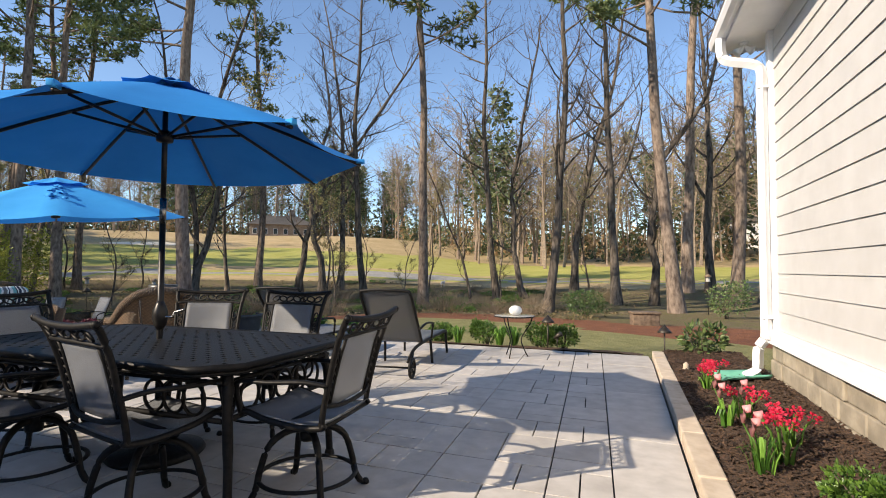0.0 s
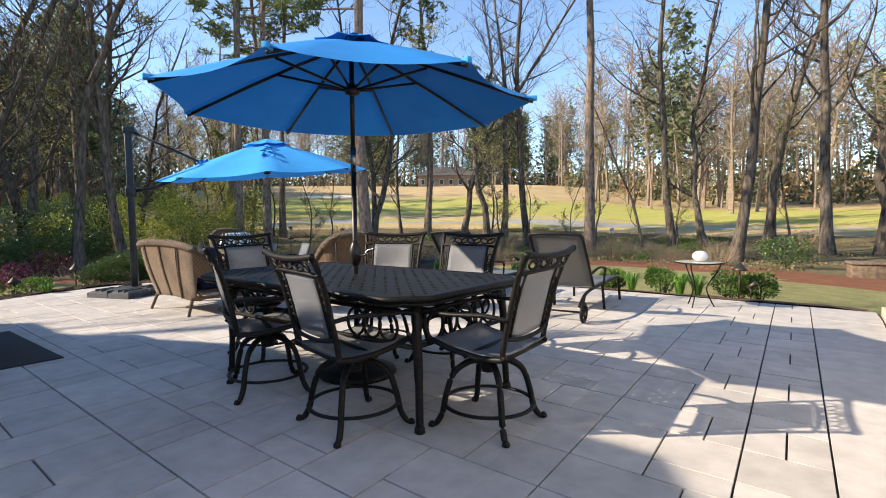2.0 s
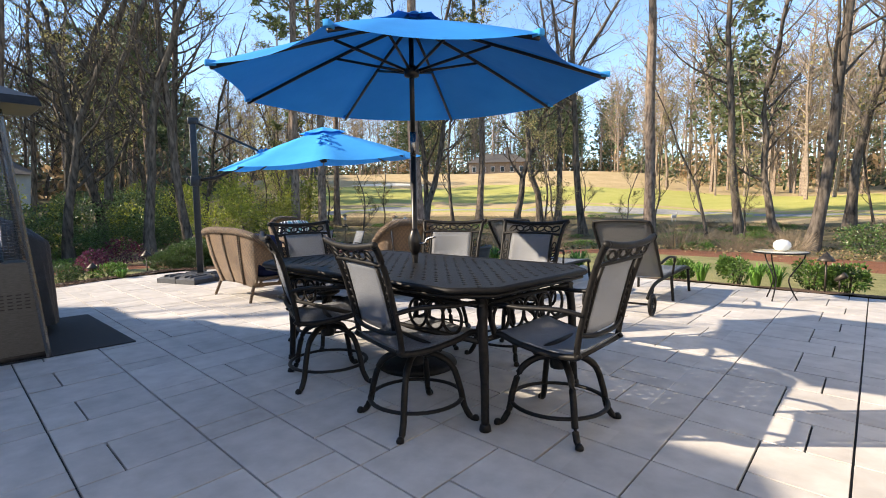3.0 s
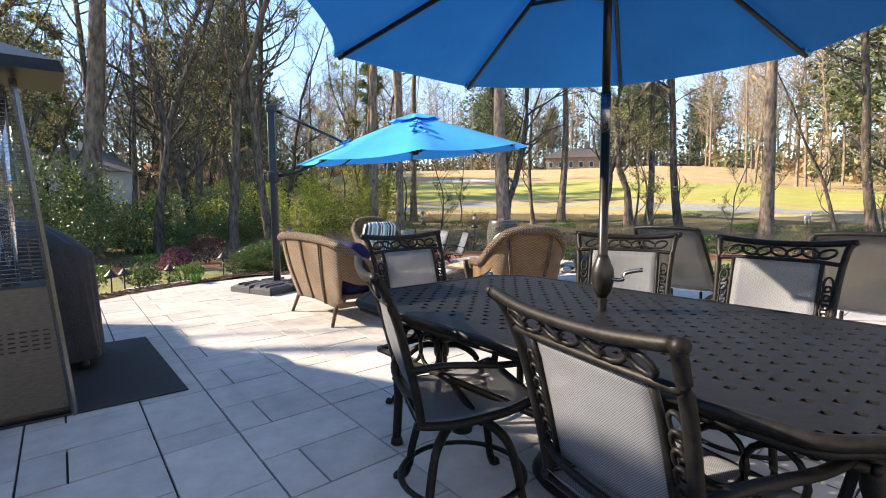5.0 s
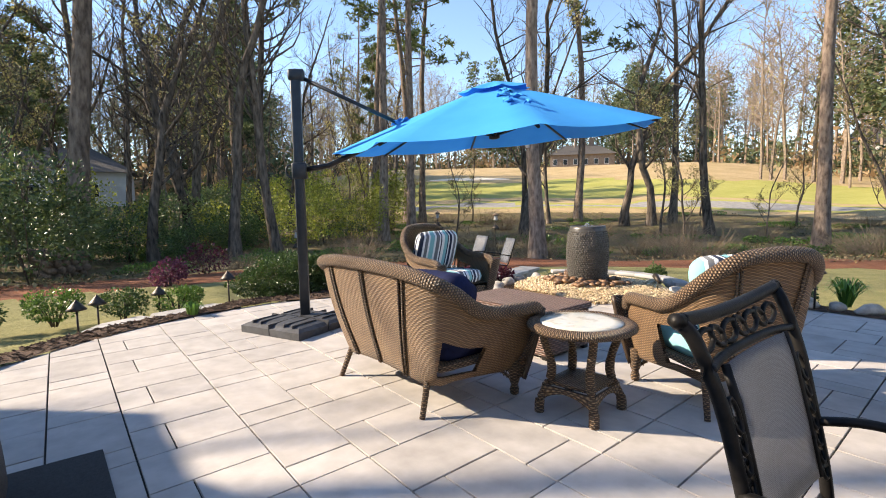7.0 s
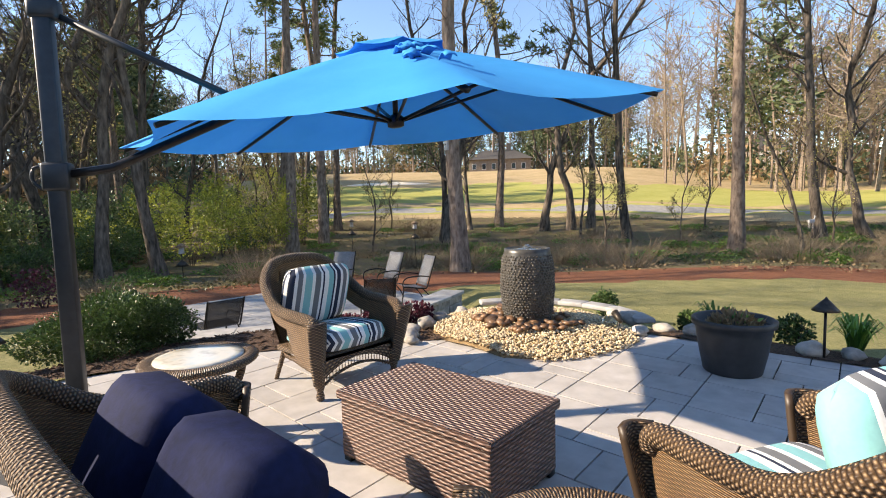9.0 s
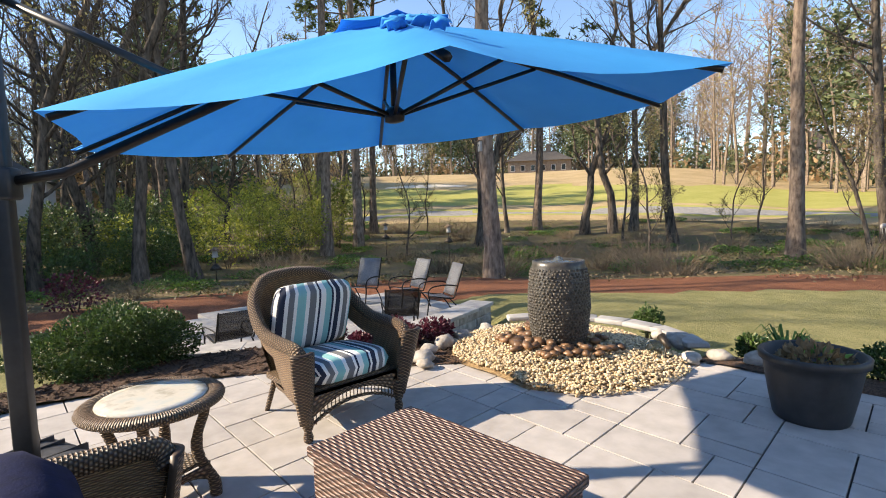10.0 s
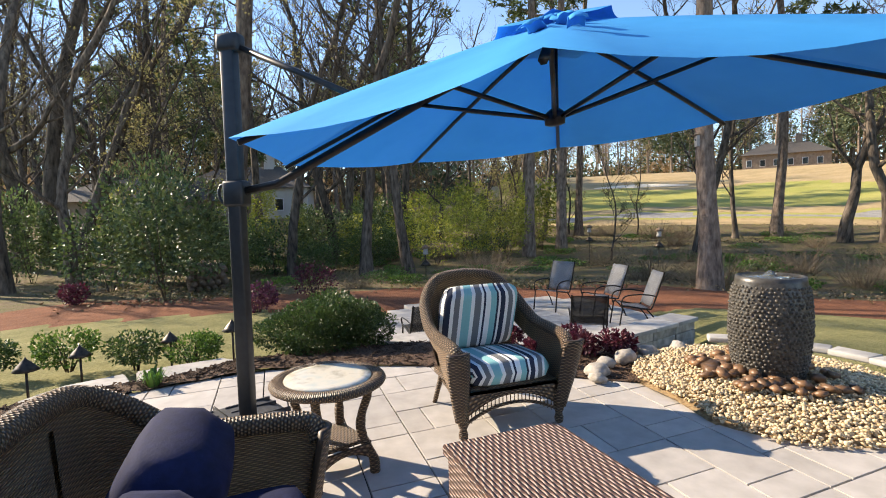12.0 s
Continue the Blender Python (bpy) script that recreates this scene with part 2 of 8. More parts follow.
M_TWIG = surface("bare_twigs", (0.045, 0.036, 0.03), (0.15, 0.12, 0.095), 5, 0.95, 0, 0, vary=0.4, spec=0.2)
M_BRUSH = surface("dry_brush", (0.13, 0.095, 0.06), (0.32, 0.245, 0.165), 6, 0.95, 0, 0, vary=0.4, spec=0.2)
M_NEEDLE = leafy("pine_needles", (0.06, 0.09, 0.03), (0.20, 0.24, 0.09), 0.6, 0.5)
M_NEEDLE_FAR = leafy("far_pine_needles", (0.035, 0.058, 0.026), (0.15, 0.175, 0.085), 0.7, 0.7)
M_GLOSS = leafy("glossy_leaves", (0.03, 0.065, 0.02), (0.18, 0.24, 0.08), 0.43, 0.5)
M_IVY = leafy("olive_ivy", (0.045, 0.05, 0.018), (0.20, 0.18, 0.07), 0.55, 0.3)
M_SPRING = leafy("spring_leaves", (0.14, 0.18, 0.02), (0.42, 0.43, 0.07), 0.5, 0.5, 0.4)
M_BOX = leafy("boxwood_leaves", (0.035, 0.085, 0.015), (0.15, 0.26, 0.045), 0.35, 0.3, 0.3)
M_HEDGE = leafy("hedge_leaves", (0.02, 0.05, 0.012), (0.10, 0.165, 0.04), 0.4, 0.2, 0.2)
M_BLADE = leafy("strap_leaves", (0.05, 0.13, 0.02), (0.22, 0.42, 0.07), 0.4, 0.3, 0.35)
M_PURPLE = leafy("purple_leaves", (0.04, 0.006, 0.015), (0.16, 0.03, 0.055), 0.4, 0.4, 0.25)
M_PINK = leafy("pink_bloom", (0.07, 0.016, 0.034), (0.20, 0.055, 0.095), 0.6, 0.3, 0.3)
M_PETAL = leafy("red_petals", (0.50, 0.008, 0.035), (0.78, 0.04, 0.11), 0.5, 0.2, 0.35)
M_PETAL_PINK = leafy("pink_petals", (0.75, 0.18, 0.26), (0.85, 0.42, 0.42), 0.5, 0.2, 0.35)
M_BUDS = leafy("spring_buds", (0.22, 0.20, 0.06), (0.42, 0.36, 0.16), 0.7, 0.5, 0.3)
M_TAN_LEAF = leafy("tan_leaves", (0.25, 0.16, 0.08), (0.42, 0.30, 0.17), 0.8, 0.4, 0.3)
M_LAMP = surface("bronze_lamp", (0.03, 0.025, 0.02), (0.075, 0.062, 0.05), 25, 0.45, 0.6, 0.2)
M_GREENPLASTIC = surface("green_splash_block", (0.10, 0.34, 0.24), (0.16, 0.45, 0.33), 10, 0.6, 0, 0.2)
M_WOOD = surface("weathered_wood", (0.09, 0.06, 0.04), (0.24, 0.17, 0.115), 10, 0.85, 0, 0.5, vary=0.3)
M_WHITE = surface("white_ceramic", (0.78, 0.77, 0.74), (0.85, 0.84, 0.82), 8, 0.25, 0, 0.05)
M_PLUSH = surface("dark_window", (0.012, 0.014, 0.018), (0.03, 0.034, 0.04), 3, 0.08, 0, 0)
M_BRICKHOUSE = surface("tan_house_wall", (0.20, 0.15, 0.11), (0.33, 0.26, 0.2), 3, 0.9, 0, 0.3)
M_SAND = surface("bunker_sand", (0.66, 0.58, 0.44), (0.78, 0.7, 0.55), 4, 0.95, 0, 0.2)

m, n, l, p = nodes_of("mosaic_glass")
tc = n.new("ShaderNodeTexCoord")
f = noise_node(n, l, tc.outputs["Object"], 9, 6)
l.new(ramp_node(n, l, f, ((0.3, (0.36, 0.34, 0.28)), (0.5, (0.66, 0.62, 0.52)), (0.7, (0.52, 0.56, 0.52)))), p.inputs["Base Color"])
p.inputs["Roughness"].default_value = 0.12
M_TOP = m
m, n, l, p = nodes_of("glass")
p.inputs["Base Color"].default_value = (0.8, 0.9, 0.88, 1)
p.inputs["Transmission Weight"].default_value, p.inputs["Roughness"].default_value = 1.0, 0.03
M_GLASS = m
m, n, l, p = nodes_of("water")
p.inputs["Base Color"].default_value = (0.75, 0.85, 0.9, 1)
p.inputs["Transmission Weight"].default_value, p.inputs["Roughness"].default_value, p.inputs["IOR"].default_value = 0.9, 0.05, 1.33
M_WATER = m


def ground_material():
    """Ground by zone: 0 lawn, 1 pine straw, 2 leaf litter and ivy, 3 mown rough, 4 green, 5 cart path."""
    m, n, l, p = nodes_of("ground_cover")
    tc = n.new("ShaderNodeTexCoord")
    co = tc.outputs["Object"]
    at = n.new("ShaderNodeAttribute")
    at.attribute_name = "zone"
    big = noise_node(n, l, co, 0.35, 4)
    mid = noise_node(n, l, co, 2.2, 5)
    fine = noise_node(n, l, co, 26, 4, 0.7)
    wob = calc(n, l, "ADD", calc(n, l, "MULTIPLY", calc(n, l, "SUBTRACT", mid, 0.5), 0.55), calc(n, l, "MULTIPLY", calc(n, l, "SUBTRACT", fine, 0.5), 0.35))
    z = calc(n, l, "ADD", at.outputs["Fac"], wob)
    lawn = mix_node(n, l, 0.55, ramp_node(n, l, mid, ((0.3, (0.15, 0.15, 0.05)), (0.7, (0.36, 0.32, 0.15)))),
                    ramp_node(n, l, fine, ((0.25, (0.07, 0.088, 0.026)), (0.75, (0.40, 0.365, 0.18)))))
    straw = mix_node(n, l, 0.6, ramp_node(n, l, mid, ((0.3, (0.11, 0.043, 0.024)), (0.7, (0.29, 0.12, 0.064)))),
                     ramp_node(n, l, fine, ((0.25, (0.055, 0.023, 0.014)), (0.75, (0.42, 0.185, 0.105)))))
    litter = mix_node(n, l, 0.5, ramp_node(n, l, mid, ((0.30, (0.035, 0.025, 0.015)), (0.46, (0.20, 0.145, 0.085)), (0.54, (0.09, 0.095, 0.028)), (0.75, (0.21, 0.22, 0.06)))),
                      ramp_node(n, l, fine, ((0.25, (0.035, 0.028, 0.016)), (0.75, (0.34, 0.27, 0.16)))))
    rough = mix_node(n, l, 0.35, ramp_node(n, l, big, ((0.3, (0.36, 0.275, 0.13)), (0.7, (0.54, 0.40, 0.235)))), ramp_node(n, l, mid, ((0.3, (0.30, 0.23, 0.10)), (0.7, (0.54, 0.40, 0.24)))))
    green = mix_node(n, l, 0.3, ramp_node(n, l, big, ((0.3, (0.34, 0.34, 0.09)), (0.7, (0.46, 0.42, 0.14)))), ramp_node(n, l, mid, ((0.3, (0.25, 0.27, 0.06)), (0.7, (0.42, 0.4, 0.12)))))
    path = ramp_node(n, l, mid, ((0.3, (0.26, 0.25, 0.24)), (0.7, (0.36, 0.35, 0.33))))
    col = lawn
    for k, zone in enumerate((straw, litter, rough, green, path)):
        step = calc(n, l, "GREATER_THAN", z, k + 0.5)
        col = mix_node(n, l, step, col, zone)
    l.new(col, p.inputs["Base Color"])
    p.inputs["Roughness"].default_value, p.inputs["Specular IOR Level"].default_value = 0.95, 0.15
    bump_node(n, l, p, fine, 0.9, 0.05)
    return m


M_GROUND = ground_material()

# ---- building blocks ----
UP = Vector((0, 0, 1))


def thing(name, m, label, category, group=""):
    ob = new(name)
    ob.empty_display_size = 0.1
    ob.matrix_world = m
    return tagged(ob, label, category, group)


def to_object(name, bm, material, smooth=True):
    me = bpy.data.meshes.new(name)
    bm.normal_update()
    bm.to_mesh(me)
    bm.free()
    if smooth:
        me.polygons.foreach_set("use_smooth", [True] * len(me.polygons))
    me.materials.append(material)
    return new(name, me)


def part(name, bm, material, parent, label="", smooth=True):
    ob = to_object(name, bm, material, smooth)
    ob.parent = parent
    return tagged(ob, label)


def alone(name, bm, material, label, category, group="", kind="", m=None, smooth=True):
    ob = to_object(name, bm, material, smooth)
    if m is not None:
        ob.matrix_world = m
    return tagged(ob, label, category, group, kind)


def raw(name, verts, faces, material, smooth=False):
    me = bpy.data.meshes.new(name)
    me.from_pydata(verts, [], faces)
    if smooth:
        me.polygons.foreach_set("use_smooth", [True] * len(me.polygons))
    me.materials.append(material)
    return new(name, me)


def box(bm, x0, x1, y0, y1, z0, z1, bevel=0.0, m=None):
    """A box with chamfered edges."""
    r = bmesh.ops.create_cube(bm, size=1.0, matrix=Matrix.Translation(((x0 + x1) / 2, (y0 + y1) / 2, (z0 + z1) / 2)) @ Matrix.Diagonal((x1 - x0, y1 - y0, z1 - z0, 1)))
    vs = r["verts"]
    if bevel:
        es = list({e for v in vs for e in v.link_edges})
        b = bmesh.ops.bevel(bm, geom=es, offset=bevel, segments=2, affect="EDGES", profile=0.5)
        vs = list({v for f in b["faces"] for v in f.verts} | {v for v in vs if v.is_valid})
        seen, todo = set(vs), list(vs)
        while todo:
            v = todo.pop()
            for e in v.link_edges:
                o = e.other_vert(v)
                if o not in seen:
                    seen.add(o)
                    todo.append(o)
        vs = list(seen)
    if m is not None:
        bmesh.ops.transform(bm, matrix=m, verts=vs)
    return bm


def tube(bm, pts, radii, seg=8, closed=False, flat=1.0, caps=True, up=UP):
    """A tube along points; flat squashes its section across 'up'."""
    pts = [Vector(q) for q in pts]
    if isinstance(radii, (int, float)):
        radii = [radii] * len(pts)
    count = len(pts)
    rings = []
    for i, q in enumerate(pts):
        a = pts[(i - 1) % count] if closed or i else q
        b = pts[(i + 1) % count] if closed or i < count - 1 else q
        d = (b - a).normalized()
        ref = up if abs(d.dot(up)) < 0.93 else Vector((1, 0, 0))
        s = d.cross(ref).normalized()
        t = s.cross(d).normalized()
        rings.append([bm.verts.new(q + (s * math.cos(2 * math.pi * k / seg) + t * math.sin(2 * math.pi * k / seg) * flat) * radii[i]) for k in range(seg)])
    for i in range(count if closed else count - 1):
        a, b = rings[i], rings[(i + 1) % count]
        for k in range(seg):
            bm.faces.new((a[k], a[(k + 1) % seg], b[(k + 1) % seg], b[k]))
    if caps and not closed:
        bm.faces.new(rings[0][::-1])
        bm.faces.new(rings[-1])
    return bm


def bend(pts, steps=5):
    """A smooth line through the points."""
    pts = [Vector(q) for q in pts]
    out = []
    for i in range(len(pts) - 1):
        p0, p1, p2, p3 = pts[max(i - 1, 0)], pts[i], pts[i + 1], pts[min(i + 2, len(pts) - 1)]
        for k in range(steps):
            t = k / steps
            out.append(0.5 * ((2 * p1) + (p2 - p0) * t + (2 * p0 - 5 * p1 + 4 * p2 - p3) * t * t + (3 * p1 - p0 - 3 * p2 + p3) * t ** 3))
    return out + [pts[-1]]


def ring(r, z, count=28, x=0.0, y=0.0):
    return [Vector((x + r * math.cos(2 * math.pi * k / count), y + r * math.sin(2 * math.pi * k / count), z)) for k in range(count)]


def lathe(bm, profile, seg=32, wobble=0.0):
    rings = []
    for r, z in profile:
        rings.append([bm.verts.new((r * math.cos(2 * math.pi * k / seg), r * math.sin(2 * math.pi * k / seg), z)) for k in range(seg)])
    for a, b in zip(rings, rings[1:]):
        for k in range(seg):
            bm.faces.new((a[k], a[(k + 1) % seg], b[(k + 1) % seg], b[k]))
    bm.faces.new(rings[0][::-1])
    bm.faces.new(rings[-1])
    return bm


def sheet(bm, fn, nu, nv, thick=0.0):
    """A surface fn(u, v) -> point, with UVs in metres, and a back face when thick."""
    uv = bm.loops.layers.uv.verify()
    rows = [[Vector(fn(i / nu, j / nv)) for i in range(nu + 1)] for j in range(nv + 1)]
    lu = sum((rows[nv // 2][i + 1] - rows[nv // 2][i]).length for i in range(nu))
    lv = sum((rows[j + 1][nu // 2] - rows[j][nu // 2]).length for j in range(nv))

    def lay(pts, flip):
        vs = [[bm.verts.new(q) for q in row] for row in pts]
        for j in range(nv):
            for i in range(nu):
                quad = [(j, i), (j, i + 1), (j + 1, i + 1), (j + 1, i)]
                if flip:
                    quad.reverse()
                f = bm.faces.new([vs[a][b] for a, b in quad])
                for lp, (a, b) in zip(f.loops, quad):
                    lp[uv].uv = (b / nu * lu, a / nv * lv)
        return vs
    front = lay(rows, False)
    if thick:
        back = []
        for j, row in enumerate(rows):
            line = []
            for i, q in enumerate(row):
                du = rows[j][min(i + 1, nu)] - rows[j][max(i - 1, 0)]
                dv = rows[min(j + 1, nv)][i] - rows[max(j - 1, 0)][i]
                line.append(q - du.cross(dv).normalized() * thick)
            back.append(line)
        bk = lay(back, True)
        rim = [(0, i) for i in range(nu + 1)] + [(j, nu) for j in range(1, nv + 1)] + [(nv, i) for i in range(nu - 1, -1, -1)] + [(j, 0) for j in range(nv - 1, 0, -1)]
        for (a, b), (c, d) in zip(rim, rim[1:] + rim[:1]):
            bm.faces.new((front[a][b], bk[a][b], bk[c][d], front[c][d]))
    return bm


def box_uv(bm, turn=False):
    """UVs in metres, each face laid flat along the axis that it faces."""
    uv = bm.loops.layers.uv.verify()
    bm.normal_update()
    for f in bm.faces:
        a = max(range(3), key=lambda k: abs(f.normal[k]))
        for lp in f.loops:
            c = lp.vert.co
            q = ((c.y, c.z), (c.x, c.z), (c.x, c.y))[a]
            lp[uv].uv = (q[1], q[0]) if turn else q
    return bm


def cushion(bm, w, d, h, puff=0.4, m=None, nu=12):
    """A soft pillow w by d by h around its middle, UVs along its width."""
    uv = bm.loops.layers.uv.verify()
    start = len(bm.verts)
    made = []
    for side in (1, -1):
        vs = []
        for j in range(nu + 1):
            row = []
            for i in range(nu + 1):
                u, v = 2 * i / nu - 1, 2 * j / nu - 1
                e = (1 - abs(u) ** 3.2) * (1 - abs(v) ** 3.2)
                row.append(bm.verts.new((math.copysign(abs(u) ** 0.85, u) * w / 2 * (1 - 0.13 * abs(v) ** 5), math.copysign(abs(v) ** 0.85, v) * d / 2 * (1 - 0.13 * abs(u) ** 5), side * h / 2 * (max(e, 0) ** puff))))
            vs.append(row)
        for j in range(nu):
            for i in range(nu):
                quad = [(j, i), (j, i + 1), (j + 1, i + 1), (j + 1, i)]
                if side < 0:
                    quad.reverse()
                f = bm.faces.new([vs[a][b] for a, b in quad])
                for lp, (a, b) in zip(f.loops, quad):
                    lp[uv].uv = (b / nu * w, a / nu * d)
        made += [v for row in vs for v in row]
    bmesh.ops.remove_doubles(bm, verts=made, dist=0.0005)
    bm.verts.ensure_lookup_table()
    if m is not None:
        bmesh.ops.transform(bm, matrix=m, verts=list(bm.verts)[start:])
    return bm


def leaf_cloud(name, centres, count, size, material, seed, long=1.6, flat=0.0, fold=True):
    """Many small leaves spread over blobs (x, y, z, rx, ry, rz), most near the blobs' skins."""
    rnd = random.Random(seed)
    verts, faces = [], []
    weights = [c[3] * c[4] + c[4] * c[5] + c[3] * c[5] for c in centres]
    for _ in range(count):
        x, y, z, rx, ry, rz = rnd.choices(centres, weights)[0]
        d = Vector((rnd.gauss(0, 1), rnd.gauss(0, 1), rnd.gauss(0, 1))).normalized()
        r = 1 - abs(rnd.gauss(0, 0.16))
        r *= 0.86 + 0.28 * noise.noise(Vector((d.x * 2.3 + x * 3, d.y * 2.3 + y * 3, d.z * 2.3 + seed)))
        q = Vector((x + d.x * rx * r, y + d.y * ry * r, z + d.z * rz * r))
        a = (d + Vector((rnd.uniform(-1, 1), rnd.uniform(-1, 1), rnd.uniform(-0.6, 1.0))) * 0.9).normalized()
        b = a.cross(Vector((rnd.uniform(-1, 1), rnd.uniform(-1, 1), rnd.uniform(-1, 1)))).normalized()
        s = size * rnd.uniform(0.6, 1.3)
        i = len(verts)
        tip, mid = q + a * s * long, q + a * s * long * 0.45
        drop = a.cross(b) * s * 0.18
        verts += [q, mid + b * s * 0.5 + drop, tip, mid - b * s * 0.5 + drop]
        faces += [(i, i + 1, i + 2), (i, i + 2, i + 3)]
    return raw(name, [tuple(v) for v in verts], faces, material)

# ---- ground: one sheet to the horizon ----
MID = Vector((-5.0, 4.0))
PROFILES = {  # metres out: height, in three sectors (right, middle, left)
    "right": ((0, -0.2), (7, -0.28), (11, -0.4), (20, -0.8), (32, -1.1), (44, -0.6), (52, 0.1), (62, 0.9), (85, 2.3), (130, 6.0), (180, 8.5), (420, 9.0)),
    "mid": ((0, -0.2), (7, -0.28), (11, -0.45), (20, -1.0), (32, -1.05), (40, -0.5), (48, 0.4), (56, 1.6), (66, 2.9), (78, 4.6), (105, 8.0), (150, 10.5), (420, 11.0)),
    "left": ((0, -0.2), (7, -0.3), (11, -0.5), (20, -0.9), (30, -1.0), (42, -0.5), (60, 1.4), (90, 3.6), (150, 6.0), (420, 7.0)),
}


def along(profile, d):
    for (a, ha), (b, hb) in zip(profile, profile[1:]):
        if d <= b:
            t = (d - a) / (b - a)
            t = t * t * (3 - 2 * t) * 0.5 + t * 0.5
            return ha + (hb - ha) * t
    return profile[-1][1]


def bearing(x, y):
    """Degrees to the left of straight ahead (+y), seen from the patio."""
    return math.degrees(math.atan2(-(x - MID.x), y - MID.y))


def ground_z(x, y):
    d = math.hypot(x - MID.x, y - MID.y)
    a = bearing(x, y)
    r, m, l = (along(PROFILES[k], d) for k in ("right", "mid", "left"))
    if a < 5:
        h = r
    elif a < 28:
        t = (a - 5) / 23
        h = r + (m - r) * t * t * (3 - 2 * t)
    elif a < 58:
        h = m
    elif a < 76:
        t = (a - 58) / 18
        h = m + (l - m) * t * t * (3 - 2 * t)
    else:
        h = l
    if abs(a) > 125:
        h = min(h, -0.1) * 0.5 - 0.1
    soft = min(max((d - 9) / 10, 0), 1)
    sunk = min(max((3.9 - math.hypot(x + 14.3, y - 7.9)) / 0.7, 0), 1)  # the lower terrace lies in a hollow
    h += (min(h, -0.74) - h) * sunk
    return h + soft * (0.22 * noise.noise(Vector((x * 0.16, y * 0.16, 0.3))) + 0.5 * noise.noise(Vector((x * 0.03, y * 0.03, 4.0))) * min(d / 60, 1))


def zone_of(x, y):
    d = math.hypot(x - MID.x, y - MID.y)
    a = bearing(x, y)
    w = 1.3 * noise.noise(Vector((x * 0.12, y * 0.12, 9.0)))
    if a > 120 or a < -75:
        return 0.0
    t = min(max((a - 56) / 16, 0), 1)
    lawn = 12.1 + 1.3 * math.exp(-((a - 5) / 13) ** 2)
    edges = (lawn + max(0, a - 82) * 0.07, lawn + 4.6 + max(0, a - 85) * 0.08, 46.0 + 90 * t * t)
    d2 = d + w
    z = 0.0 if d2 < edges[0] else 1.0 if d2 < edges[1] else 2.0 if d2 < edges[2] else 3.0
    if z == 3.0:
        if a < 58 and 56 < d + 2.0 * w < 73 + 0.1 * max(20 - a, 0):
            z = 4.0
        if 50 < d + 1.2 * w + 0.03 * (a - 30) < 53.0:
            z = 5.0
    return z


def build_ground():
    radii = [0, 3, 6]
    while radii[-1] < 700:
        radii.append(radii[-1] * 1.035 + 0.16)
    seg = 200
    verts, faces, zones = [(MID.x, MID.y, -0.2)], [], [0.0]
    for r in radii[1:]:
        for k in range(seg):
            t = 2 * math.pi * k / seg
            x, y = MID.x + r * math.sin(t), MID.y + r * math.cos(t)
            verts.append((x, y, ground_z(x, y)))
            zones.append(zone_of(x, y))
    for k in range(seg):
        faces.append((0, 1 + (k + 1) % seg, 1 + k))
    for i in range(len(radii) - 2):
        for k in range(seg):
            a, b = 1 + i * seg + k, 1 + i * seg + (k + 1) % seg
            faces.append((a, b, b + seg, a + seg))
    ob = raw("ground", verts, faces, M_GROUND, True)
    ob.data.attributes.new("zone", "FLOAT", "POINT").data.foreach_set("value", zones)
    return tagged(ob, "lawn, pine straw, leaf litter and mown golf grass", "ground", kind="structure")


build_ground()

# sand bunker in the far slope
bm = bmesh.new()
bx, by = -63.5, 54.5


def bunker_point(u, v):
    a, r = 2 * math.pi * u, v * (1 + 0.18 * math.sin(4 * math.pi * u) + 0.1 * math.sin(14 * u))
    x, y = bx + r * (6.2 * math.cos(a) * 0.66 - 2.6 * math.sin(a) * 0.75), by + r * (6.2 * math.cos(a) * 0.75 + 2.6 * math.sin(a) * 0.66)
    return x, y, ground_z(x, y) - 0.06 + 0.30 * (1 - v * v)


sheet(bm, bunker_point, 28, 4)
alone("sand_bunker", bm, M_SAND, "pale sand bunker cut into the golf slope", "bunker", kind="structure")

# ---- patio ----
PATIO = ((0.40, -3.5), (0.40, 8.32), (-3.5, 8.42), (-7.8, 8.5), (-9.75, 6.25), (-10.45, 5.38), (-10.85, 4.5), (-11.06, 3.7), (-11.0, 3.15), (-10.76, 2.25), (-10.3, 1.4), (-9.4, 0.3), (-8.2, -1.0), (-6.0, -2.5), (-4.0, -3.5))


def clip(poly, fence):
    """What of a convex piece lies inside the convex fence (counterclockwise)."""
    for (x0, y0), (x1, y1) in zip(fence, fence[1:] + fence[:1]):
        out = []
        inside = lambda q: (x1 - x0) * (q[1] - y0) - (y1 - y0) * (q[0] - x0) >= 0  # noqa: E731
        for a, b in zip(poly, poly[1:] + poly[:1]):
            if inside(a):
                out.append(a)
            if inside(a) != inside(b):
                da = (x1 - x0) * (a[1] - y0) - (y1 - y0) * (a[0] - x0)
                db = (x1 - x0) * (b[1] - y0) - (y1 - y0) * (b[0] - x0)
                t = da / (da - db)
                out.append((a[0] + (b[0] - a[0]) * t, a[1] + (b[1] - a[1]) * t))
        poly = out
        if len(poly) < 3:
            return []
    return poly


FENCE = list(PATIO)
bm = bmesh.new()
base = [bm.verts.new((x, y, -0.018)) for x, y in FENCE]
low = [bm.verts.new((x, y, -0.30)) for x, y in FENCE]
bm.faces.new(base)
for i in range(len(base)):
    j = (i + 1) % len(base)
    bm.faces.new((base[i], low[i], low[j], base[j]))
patio = alone("pavement", bm, M_JOINT, "grey stone paver patio laid in mixed rectangles", "patio", kind="structure", smooth=False)


